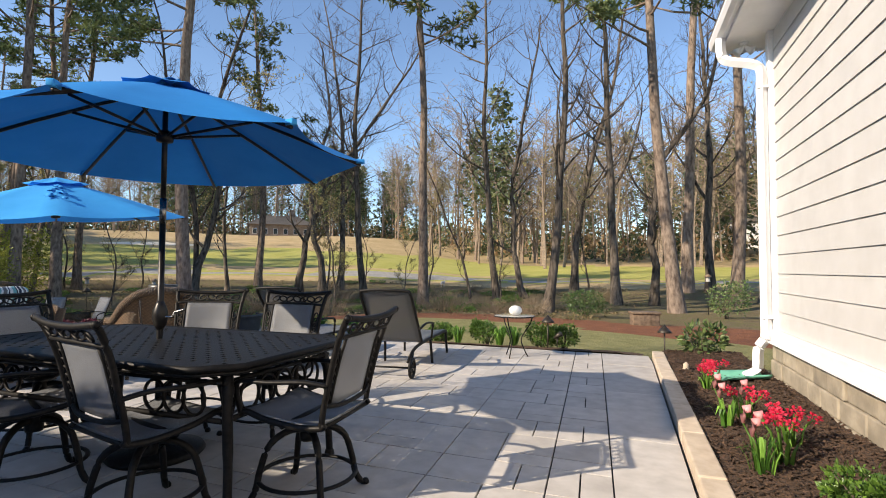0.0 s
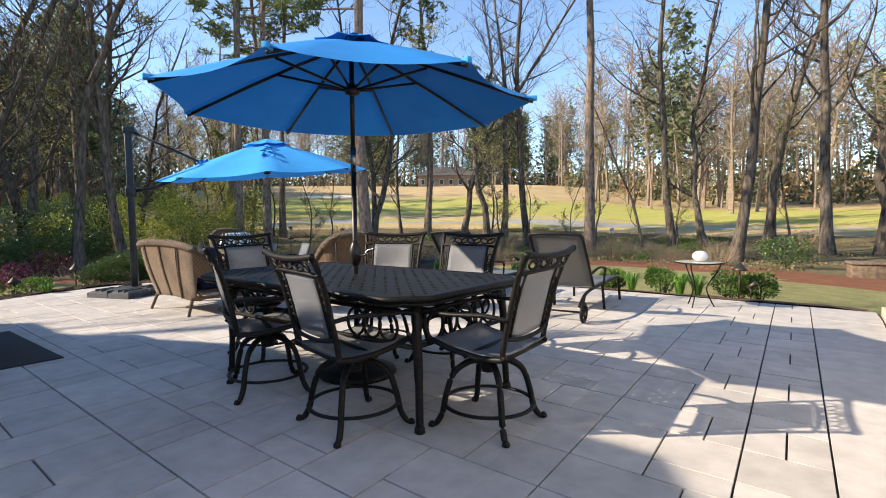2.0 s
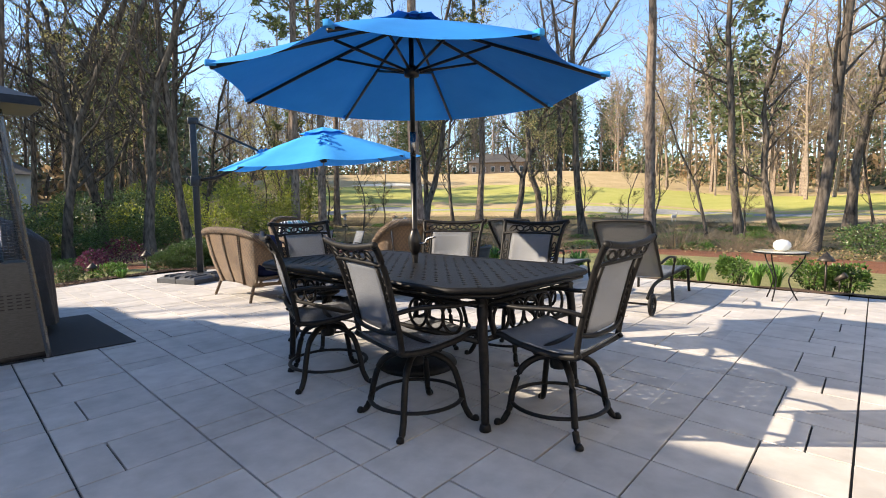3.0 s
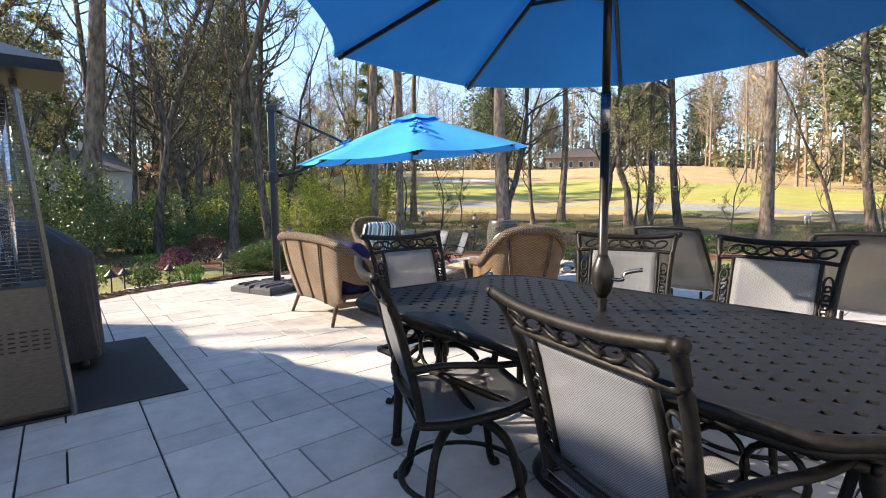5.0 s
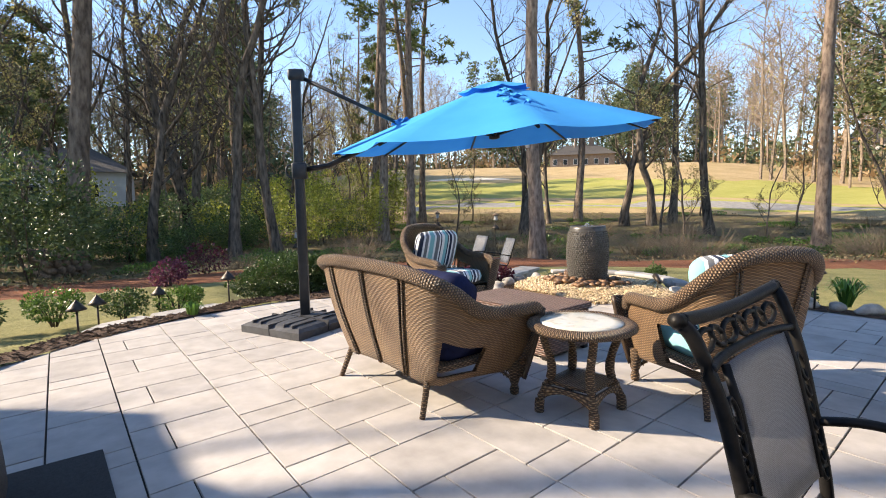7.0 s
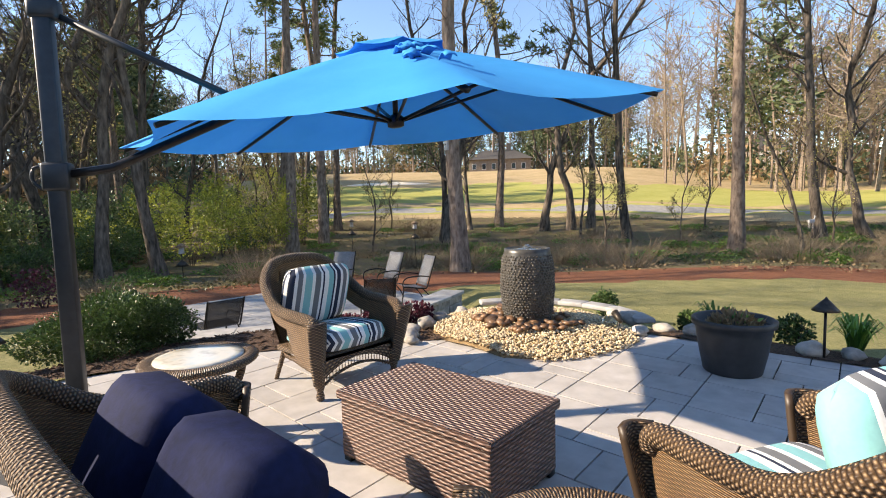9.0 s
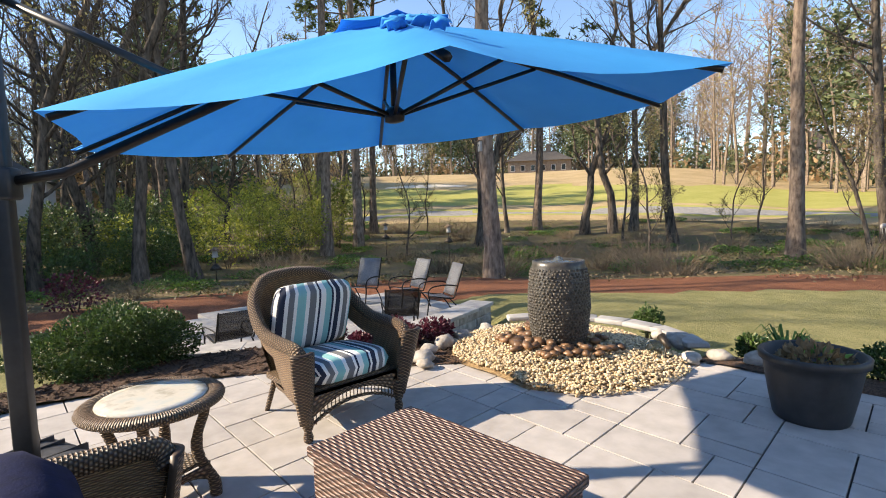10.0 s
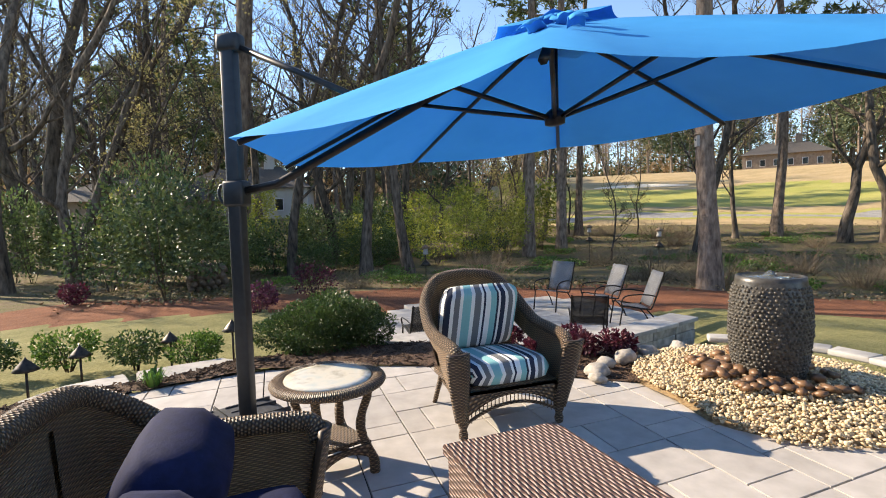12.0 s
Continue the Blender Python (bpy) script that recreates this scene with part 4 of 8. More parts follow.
tube(bm, rim_path(HX - 0.012, HY - 0.012, CUT, TZ - 0.05), 0.012, 8, closed=True)
part("rim", bm, M_IRON, table)
# pierced top: a sheet with real holes in a basket pattern
nx, ny = 88, 48
verts, faces = [], []
cell = 2 * (HX - 0.005) / nx, 2 * (HY - 0.005) / ny
for top in (TZ - 0.004, TZ - 0.014):
    for j in range(ny + 1):
        for i in range(nx + 1):
            verts.append((-HX + 0.005 + i * cell[0], -HY + 0.005 + j * cell[1], top))
lay = (nx + 1) * (ny + 1)
for j in range(ny):
    for i in range(nx):
        x, y = -HX + (i + 0.5) * cell[0], -HY + (j + 0.5) * cell[1]
        if abs(x) + abs(y) > HX + HY - CUT - 0.02:
            continue
        edge = min(HX - abs(x), HY - abs(y)) < 0.10 or math.hypot(x + 0.03, y - 0.08) < 0.07
        hole = not edge and ((i % 4 == 0 and j % 4 in (1,)) or (i % 4 == 2 and j % 4 == 3))
        q = (j * (nx + 1) + i, j * (nx + 1) + i + 1, (j + 1) * (nx + 1) + i + 1, (j + 1) * (nx + 1) + i)
        if hole:
            for a, b in zip(q, q[1:] + q[:1]):
                faces.append((b, a, a + lay, b + lay))
        else:
            faces.append(q)
            faces.append(tuple(k + lay for k in q[::-1]))
top = raw("tabletop", verts, faces, M_IRON)
top.parent = table
for sx in (-1, 1):
    for sy in (-1, 1):
        bm = bmesh.new()
        x, y = (1.09 if sx > 0 else -0.90), sy * 0.48
        tube(bm, bend([(x - sx * 0.07, y - sy * 0.05, TZ - 0.03), (x - sx * 0.02, y - sy * 0.02, TZ - 0.12), (x, y, 0.55), (x + sx * 0.01, y, 0.28), (x + sx * 0.02, y + sy * 0.01, 0.03)]), [0.034] * 8 + [0.028] * 7 + [0.024] * 6, 10)
        leg = part("leg", bm, M_IRON, table)
        bm = bmesh.new()
        lathe(bm, [(0.026, 0.0), (0.034, 0.006), (0.03, 0.035), (0.022, 0.045)], 12)
        bmesh.ops.translate(bm, vec=(x + sx * 0.02, y + sy * 0.01, 0), verts=list(bm.verts))
        part("foot", bm, M_IRON, leg)
for sy in (-1, 1):
    bm = bmesh.new()
    tube(bm, [(-1.07, sy * 0.5, 0.50), (1.07, sy * 0.5, 0.50)], 0.016, 8)
    tube(bm, [(-1.07, sy * 0.5, 0.70), (1.07, sy * 0.5, 0.70)], 0.014, 8)
    part("stretcher", bm, M_IRON, table)
    for s in (-1, 1):
        for q in (0.88, 0.74, 0.60):
            bm = bmesh.new()
            tube(bm, [Vector((s * q, sy * 0.5, 0.6)) + Vector((0.075 * math.cos(a), 0, 0.085 * math.sin(a))) for a in (2 * math.pi * k / 16 for k in range(16))], 0.010, 6, closed=True, up=Vector((0, 1, 0)))
            part("scroll", bm, M_IRON, table)
for sx in (-1, 1):
    bm = bmesh.new()
    tube(bm, [(sx * 1.08, -0.5, 0.50), (sx * 1.08, 0.5, 0.50)], 0.016, 8)
    tube(bm, [(sx * 1.08, -0.5, 0.70), (sx * 1.08, 0.5, 0.70)], 0.014, 8)
    for q in (-0.3, -0.15, 0.0, 0.15, 0.3):
        tube(bm, [Vector((sx * 1.08, q, 0.6)) + Vector((0, 0.075 * math.cos(a), 0.085 * math.sin(a))) for a in (2 * math.pi * k / 16 for k in range(16))], 0.010, 6, closed=True, up=Vector((1, 0, 0)))
    part("stretcher", bm, M_IRON, table)

# ---- swivel sling chairs ----


def swivel_chair(m, label):
    ch = thing("swivel_chair", m, label, "chair", "swivel chairs round the dining table")
    # base: four arched legs, a ring, a stem
    for k in range(4):
        bm = bmesh.new()
        t = Matrix.Rotation(math.radians(45 + 90 * k), 3, "Z")
        tube(bm, [t @ q for q in bend([(0.03, 0, 0.40), (0.12, 0, 0.395), (0.215, 0, 0.33), (0.262, 0, 0.20), (0.285, 0, 0.09), (0.325, 0, 0.02), (0.355, 0, 0.015)])], [0.021] * 10 + [0.019] * 15 + [0.015] * 6, 8)
        leg = part("leg", bm, M_IRON, ch)
        bm = bmesh.new()
        lathe(bm, [(0.012, 0.0), (0.022, 0.005), (0.022, 0.02), (0.012, 0.035)], 10)
        bmesh.ops.translate(bm, vec=t @ Vector((0.352, 0, 0)), verts=list(bm.verts))
        part("foot", bm, M_IRON, leg)
    bm = bmesh.new()
    tube(bm, ring(0.272, 0.135, 36), 0.015, 8, closed=True, flat=0.7)
    part("foot_ring", bm, M_IRON, ch)
    bm = bmesh.new()
    lathe(bm, [(0.045, 0.33), (0.05, 0.36), (0.05, 0.42), (0.09, 0.44), (0.12, 0.455), (0.12, 0.47)], 20)
    part("swivel", bm, M_IRON, ch)
    # seat frame and sling
    prof = [(0.255, 0.545), (0.22, 0.57), (0.10, 0.535), (-0.08, 0.51), (-0.22, 0.515), (-0.255, 0.535)]
    for s in (-1, 1):
        bm = bmesh.new()
        tube(bm, bend([(s * 0.265, y, z - 0.02) for y, z in prof]), 0.018, 8)
        part("seat_rail", bm, M_IRON, ch)
    bm = bmesh.new()
    for y, z in ((0.245, 0.535), (-0.235, 0.495), (0.0, 0.485)):
        tube(bm, [(-0.265, y, z), (0.265, y, z)], 0.016, 8)
    part("cross_bar", bm, M_IRON, ch)
    line = bend([(0, y, z) for y, z in prof], 3)

    def seat_at(u, v):
        q = line[min(int(v * (len(line) - 1) + 0.5), len(line) - 1)]
        return ((u - 0.5) * 0.51, q.y, q.z - 0.03 * (1 - (2 * u - 1) ** 2) * math.sin(math.pi * v) - 0.008)
    bm = bmesh.new()
    sheet(bm, seat_at, 10, 14, 0.004)
    part("seat", bm, M_SLING, ch, "grey woven sling seat")
    # back posts, flared at the top
    back = [(-0.235, 0.50), (-0.25, 0.60), (-0.285, 0.76), (-0.325, 0.92), (-0.375, 1.05), (-0.405, 1.09)]
    spread = [0.265, 0.27, 0.275, 0.285, 0.30, 0.315]
    for s in (-1, 1):
        bm = bmesh.new()
        tube(bm, bend([(s * w, y, z) for (y, z), w in zip(back, spread)]), 0.017, 8)
        part("back_post", bm, M_IRON, ch)
        for k in range(7):  # scrolls between post and inner rail
            bm = bmesh.new()
            t = 0.10 + 0.105 * k
            z = 0.58 + 0.42 * t
            y = -0.235 - 0.24 * max(z - 0.56, 0) ** 1.05
            cx = s * (0.237 + 0.008 * k / 6)
            tube(bm, [Vector((cx, y, z)) + Vector((0.020 * math.cos(a), -0.014 * math.sin(a), 0.036 * math.sin(a))) for a in (2 * math.pi * q / 10 for q in range(10))], 0.0065, 5, closed=True, up=Vector((0, 1, 0)))
            part("scroll", bm, M_IRON, ch)

    def back_line(z):
        pts = back
        for (y0, z0), (y1, z1) in zip(pts, pts[1:]):
            if z <= z1:
                return y0 + (y1 - y0) * (z - z0) / (z1 - z0)
        return pts[-1][0]
    for s in (-1, 1):
        bm = bmesh.new()
        tube(bm, [(s * 0.208, back_line(z) + 0.004, z) for z in (0.60, 0.7, 0.8, 0.9, 0.985)], 0.011, 6)
        part("inner_rail", bm, M_IRON, ch)
    bm = bmesh.new()
    tube(bm, bend([(-0.262, back_line(0.60), 0.615), (-0.12, back_line(0.59) - 0.03, 0.595), (0.12, back_line(0.59) - 0.03, 0.595), (0.262, back_line(0.60), 0.615)]), 0.013, 8)
    part("lower_rail", bm, M_IRON, ch)
    bm = bmesh.new()
    tube(bm, bend([(-0.285, back_line(0.98), 0.985), (-0.14, back_line(0.98) - 0.02, 0.992), (0.14, back_line(0.98) - 0.02, 0.992), (0.285, back_line(0.98), 0.985)]), 0.012, 8)
    part("upper_rail", bm, M_IRON, ch)
    bm = bmesh.new()
    tube(bm, bend([(-0.315, -0.405, 1.095), (-0.16, -0.418, 1.078), (0.0, -0.42, 1.073), (0.16, -0.418, 1.078), (0.315, -0.405, 1.095)]), 0.018, 8)
    for s in (-1, 1):
        lathe_pts = [(s * 0.315, -0.405, 1.092), (s * 0.335, -0.41, 1.10)]
        tube(bm, lathe_pts, [0.021, 0.015], 10)
    part("top_rail", bm, M_IRON, ch)
    for k in range(7):  # pierced crest of leaf-like loops
        bm = bmesh.new()
        x = -0.216 + 0.072 * k
        tilt = 1 if k % 2 else -1
        tube(bm, [Vector((x, -0.388, 1.032)) + Vector((0.040 * math.cos(a), -0.010 * math.sin(a), 0.022 * math.sin(a) + tilt * 0.010 * math.cos(a))) for a in (2 * math.pi * q / 10 for q in range(10))], 0.0075, 5, closed=True, up=Vector((0, 1, 0)))
        part("crest_loop", bm, M_IRON, ch)

    def back_at(u, v):
        z = 0.60 + 0.385 * v
        return ((u - 0.5) * 0.405, back_line(z) + 0.004 - 0.028 * (1 - (2 * u - 1) ** 2) * (0.35 + 0.65 * math.sin(math.pi * v)), z)
    bm = bmesh.new()
    sheet(bm, back_at, 10, 10, 0.004)
    part("backrest", bm, M_SLING, ch, "grey woven sling back")
    # arms
    for s in (-1, 1):
        bm = bmesh.new()
        tube(bm, bend([(s * 0.278, back_line(0.72), 0.725), (s * 0.305, -0.15, 0.745), (s * 0.325, 0.05, 0.735), (s * 0.32, 0.19, 0.735), (s * 0.30, 0.255, 0.715), (s * 0.285, 0.27, 0.65), (s * 0.27, 0.25, 0.54)]), 0.018, 8, flat=0.75)
        part("arm", bm, M_IRON, ch)
    return ch


LOWER = Matrix.Diagonal((1, 1, 0.965, 1))
chair = swivel_chair(pose(-4.25, 2.69, 0, 0, 0, -88), "dark swivel chair with grey sling at the table's narrow end")
for x, y, rz, low, text in ((-2.38, 2.05, -13, 1, "dark swivel chair with grey sling pulled to the table's long side"), (-3.36, 2.10, -24, 1, "dark swivel chair with grey sling turned askew beside the table"),
                            (-1.72, 2.54, 93, 1, "dark swivel chair with grey sling pulled out from the table"), (-3.45, 3.37, 202, 0, "dark swivel chair with grey sling turned slightly from the table"),
                            (-2.73, 3.45, 181, 0, "dark swivel chair with grey sling close beside the lounger")):
    tagged(copy_thing(chair, pose(x, y, 0, 0, 0, rz) @ (LOWER if low else Matrix.Identity(4))), text)

# ---- wicker seating ----
RIM = [(0.44, 0.40, 0.56), (0.46, 0.34, 0.63), (0.475, 0.12, 0.65), (0.47, -0.08, 0.665), (0.455, -0.25, 0.745), (0.40, -0.41, 0.88), (0.25, -0.52, 1.005), (0.0, -0.55, 1.035)]
FOOT = [(0.40, 0.345, 0.20), (0.395, 0.25, 0.19), (0.375, 0.07, 0.20), (0.35, -0.09, 0.21), (0.33, -0.24, 0.21), (0.285, -0.33, 0.20), (0.15, -0.345, 0.23), (0.0, -0.345, 0.25)]


LOVE_RIM = [(0.74, 0.44, 0.57), (0.785, 0.39, 0.64), (0.80, 0.16, 0.655), (0.80, -0.04, 0.67), (0.80, -0.18, 0.72), (0.795, -0.32, 0.82), (0.70, -0.45, 0.905), (0.40, -0.49, 0.945), (0.0, -0.50, 0.955)]
LOVE_FOOT = [(0.63, 0.345, 0.20), (0.63, 0.26, 0.19), (0.625, 0.09, 0.20), (0.61, -0.08, 0.21), (0.60, -0.20, 0.21), (0.58, -0.29, 0.20), (0.47, -0.34, 0.20), (0.26, -0.35, 0.22), (0.0, -0.35, 0.23)]


def both_sides(pts, wide):
    half = bend(pts, 8)
    half = [Vector((q.x * wide, q.y, q.z)) for q in half]
    return half + [Vector((-q.x, q.y, q.z)) for q in half[-2::-1]]


def wicker_seat(name, m, wide, label, category, cloth, places=1, group=""):
    seat = thing(name, m, label, category, group)
    rim = both_sides(RIM, wide) if places == 1 else both_sides(LOVE_RIM, 1.0)
    foot = both_sides(FOOT, wide) if places == 1 else both_sides(LOVE_FOOT, 1.0)
    count = len(rim)
    # the woven shell of arms and back, with an opening low behind each arm
    bm = bmesh.new()
    uv = bm.loops.layers.uv.verify()
    nv = 10

    def shell(j, i, inner):
        a, b = foot[i], rim[i]
        q = a.lerp(b, j / nv)
        q += Vector((q.x * 0.04, -0.02 if q.y < -0.1 else 0, 0)) * math.sin(math.pi * j / nv)
        if inner:
            d = Vector((q.x / wide, q.y, 0))
            q = q - d.normalized() * 0.028
        return q
    run = [0.0]
    for a, b in zip(rim, rim[1:]):
        run.append(run[-1] + (b - a).length)
    grid = {(j, i, k): bm.verts.new(shell(j, i, k)) for j in range(nv + 1) for i in range(count) for k in (0, 1)}
    slits = (-0.24, 0.24) if places == 1 else (-0.30, 0.0, 0.30)
    slits = [min(range(count), key=lambda k: abs(rim[k].x - x * wide) + (0 if rim[k].y < -0.2 else 9)) for x in slits]
    sides = [i for i in range(count) if -0.30 < foot[i].y < -0.02]
    holes = set(sides) | {i - 1 for i in sides if i > count / 2}
    for j in range(nv):
        for i in range(count - 1):
            if i in holes and 1 <= j < (7 if places == 1 else 5):
                continue
            if i in slits and 1 <= j < 9:
                continue
            for k in (0, 1):
                quad = [(j, i), (j, i + 1), (j + 1, i + 1), (j + 1, i)]
                if k:
                    quad.reverse()
                f = bm.faces.new([grid[a, b, k] for a, b in quad])
                for lp, (a, b) in zip(f.loops, quad):
                    lp[uv].uv = (run[b], grid[a, b, k].co.z)
    for i in range(count - 1):
        bm.faces.new((grid[0, i, 0], grid[0, i, 1], grid[0, i + 1, 1], grid[0, i + 1, 0]))
    part("woven_shell", bm, M_WICKER_SUNLIT, seat, "woven wicker shell")
    bm = bmesh.new()
    tube(bm, rim, 0.046, 12)
    uv = bm.loops.layers.uv.verify()
    bm.verts.index_update()
    for f in bm.faces:
        ks = [v.index % 12 for v in f.verts]
        for lp, k in zip(f.loops, ks):
            lp[uv].uv = ((12 if k == 0 and 11 in ks else k) * 0.05, run[min(lp.vert.index // 12, count - 1)] * 0.8)
    part("rolled_rim", bm, M_WICKER, seat, "thick braided rim over arms and back")
    for s in (-1, 1):  # arm fronts
        bm = bmesh.new()
        sheet(bm, lambda u, v: (s * (wide * 0.47 - 0.05 * v) + (u - 0.5) * 0.17 * (1 - 0.5 * v ** 2), 0.45 + 0.045 * math.sin(math.pi * u) - 0.10 * v, 0.63 - 0.50 * v), 8, 10, 0.03)
        part("arm_front", bm, M_WICKER, seat)
        bm = bmesh.new()
        lathe(bm, [(0.018, 0.0), (0.03, 0.01), (0.034, 0.04), (0.024, 0.075), (0.036, 0.10), (0.042, 0.16), (0.045, 0.25)], 14)
        bmesh.ops.translate(bm, vec=(s * wide * 0.40, 0.345, 0), verts=list(bm.verts))
        box_uv(bm)
        part("front_leg", bm, M_WICKER, seat)
        bm = bmesh.new()
        tube(bm, [(s * (wide * 0.33 + 0.02), -0.40, 0.0), (s * wide * 0.32, -0.33, 0.2), (s * wide * 0.31, -0.30, 0.3)], [0.019, 0.022, 0.022], 10)
        box_uv(bm)
        part("back_leg", bm, M_WICKER, seat)
    bm = bmesh.new()  # apron with an arched lower edge, open weave
    sheet(bm, lambda u, v: ((u - 0.5) * 0.78 * wide, 0.35, 0.33 - v * (0.06 + 0.13 * (2 * u - 1) ** 2)), 20, 5, 0.02)
    part("apron", bm, M_WICKER, seat)
    bm = bmesh.new()
    for k in range(int(26 * wide)):
        x = (k + 0.5) / int(26 * wide) - 0.5
        top, bottom = 0.275 - 0.13 * (2 * x) ** 2, 0.235 - 0.13 * (2 * x) ** 2
        tube(bm, [(x * 0.76 * wide, 0.345, top), (x * 0.76 * wide, 0.345, max(bottom - 0.03, 0.10))], 0.004, 5)
    tube(bm, [((k / 16 - 0.5) * 0.78 * wide, 0.345, 0.21 - 0.11 * (2 * (k / 16 - 0.5)) ** 2) for k in range(17)], 0.012, 6)
    box_uv(bm)
    part("open_work", bm, M_WICKER, seat)
    bm = bmesh.new()
    box(bm, -0.39 * wide, 0.39 * wide, -0.30, 0.35, 0.29, 0.335, 0.01)
    box_uv(bm)
    part("seat_deck", bm, M_WICKER, seat)
    for i in slits:  # splines up the back, beside the slits
        for step in (0, 1):
            bm = bmesh.new()
            tube(bm, [shell(j, i + step, 0) + Vector((0, -0.008, 0)) for j in range(nv + 1)], 0.009, 6)
            box_uv(bm)
            part("back_spline", bm, M_WICKER, seat)
    inner = 0.78 * wide - 0.03
    for k in range(places):
        w = inner / places
        x = (k + 0.5) * w - inner / 2
        bm = bmesh.new()
        cushion(bm, w - 0.01, 0.66, 0.18, 0.20, Matrix.Translation((x, 0.05, 0.41)) @ Matrix.Rotation(radians(3), 4, "X"))
        part("seat_cushion", bm, cloth, seat, "striped aqua, white and navy cushion" if cloth is M_STRIPE else "navy blue cushion")
        bm = bmesh.new()
        cushion(bm, w - 0.03, 0.56, 0.20 if places == 1 else 0.33, 0.28, Matrix.Translation((x, -0.24, 0.725) if places == 1 else (x, -0.11, 0.625)) @ Matrix.Rotation(radians(72 if places == 1 else 64), 4, "X"))
        part("back_cushion", bm, cloth, seat, "striped aqua, white and navy cushion" if cloth is M_STRIPE else "navy blue cushion")
    return seat


wicker_seat("loveseat", pose(-7.15, 3.47, 0), 1.58, "brown wicker loveseat with navy blue cushions", "loveseat", M_NAVY, 2)
wicker_seat("wicker_armchair", pose(-9.13, 5.33, 0, 0, 0, -90), 0.95, "brown wicker armchair with striped cushions beside the fountain", "armchair", M_STRIPE, 1, "wicker armchairs")
wicker_seat("wicker_armchair", pose(-5.63, 4.85, 0, 0, 0, 61), 0.92, "brown wicker armchair with striped cushions beside the dining table", "armchair", M_STRIPE, 1, "wicker armchairs")


def end_table(m, label):
    t = thing("end_table", m, label, "side table", "wicker end tables")
    bm = bmesh.new()
    lathe(bm, [(0.255, 0.555), (0.262, 0.585), (0.258, 0.592), (0.20, 0.594), (0.01, 0.594)], 40)
    part("table_top", bm, M_TOP, t, "pale mosaic glass disc")
    bm = bmesh.new()
    tube(bm, ring(0.30, 0.565, 48), 0.048, 12, closed=True, flat=0.62)
    uv = bm.loops.layers.uv.verify()
    for f in bm.faces:
        for lp in f.loops:
            c = lp.vert.co
            lp[uv].uv = (c.z * 2 + math.hypot(c.x, c.y), math.atan2(c.y, c.x) * 0.33)
    part("braided_rim", bm, M_WICKER, t)
    for k in range(4):
        bm = bmesh.new()
        r = Matrix.Rotation(math.radians(45 + 90 * k), 3, "Z")
        tube(bm, [r @ q for q in bend([(0.25, 0, 0.54), (0.235, 0, 0.46), (0.20, 0, 0.36), (0.19, 0, 0.26), (0.225, 0, 0.16), (0.265, 0, 0.08), (0.27, 0, 0.0)])], [0.026] * 12 + [0.03] * 6 + [0.028] * 7 + [0.032] * 6, 10)
        box_uv(bm)
        part("leg", bm, M_WICKER, t)
    bm = bmesh.new()
    box(bm, -0.165, 0.165, -0.165, 0.165, 0.185, 0.21, 0.008)
    box_uv(bm)
    part("shelf", bm, M_WICKER, t)
    for k in range(4):
        bm = bmesh.new()
        sheet(bm, lambda u, v: ((u - 0.5) * 0.33, -0.175, 0.185 - v * (0.035 + 0.06 * (2 * u - 1) ** 2)), 10, 3, 0.012)
        bmesh.ops.transform(bm, matrix=Matrix.Rotation(math.radians(90 * k), 4, "Z"), verts=list(bm.verts))
        part("skirt", bm, M_WICKER, t)
    return t


end_table(pose(-6.05, 3.94, 0, 0, 0, 8), "round wicker end table with pale mosaic top beside the loveseat")
end_table(pose(-8.72, 4.05, 0, 0, 0, 20), "round wicker end table with pale mosaic top near the post")

chest = thing("coffee_table", pose(-7.38, 4.84, 0, 0, 0, 2), "brown woven resin storage chest used as a coffee table", "coffee table")
bm = bmesh.new()
box(bm, -0.535, 0.535, -0.31, 0.31, 0.03, 0.37, 0.012)
box_uv(bm)
part("body", bm, M_RESIN, chest, smooth=False)
bm = bmesh.new()
box(bm, -0.555, 0.555, -0.33, 0.33, 0.375, 0.43, 0.014)
box_uv(bm)
part("lid", bm, M_RESIN, chest, smooth=False)
for sx in (-1, 1):
    for sy in (-1, 1):
        bm = bmesh.new()
        box(bm, sx * 0.5 - 0.03, sx * 0.5 + 0.03, sy * 0.275 - 0.03, sy * 0.275 + 0.03, 0.0, 0.04, 0.006)
        part("foot", bm, M_POLE, chest)

# ---- loungers and the small round table ----


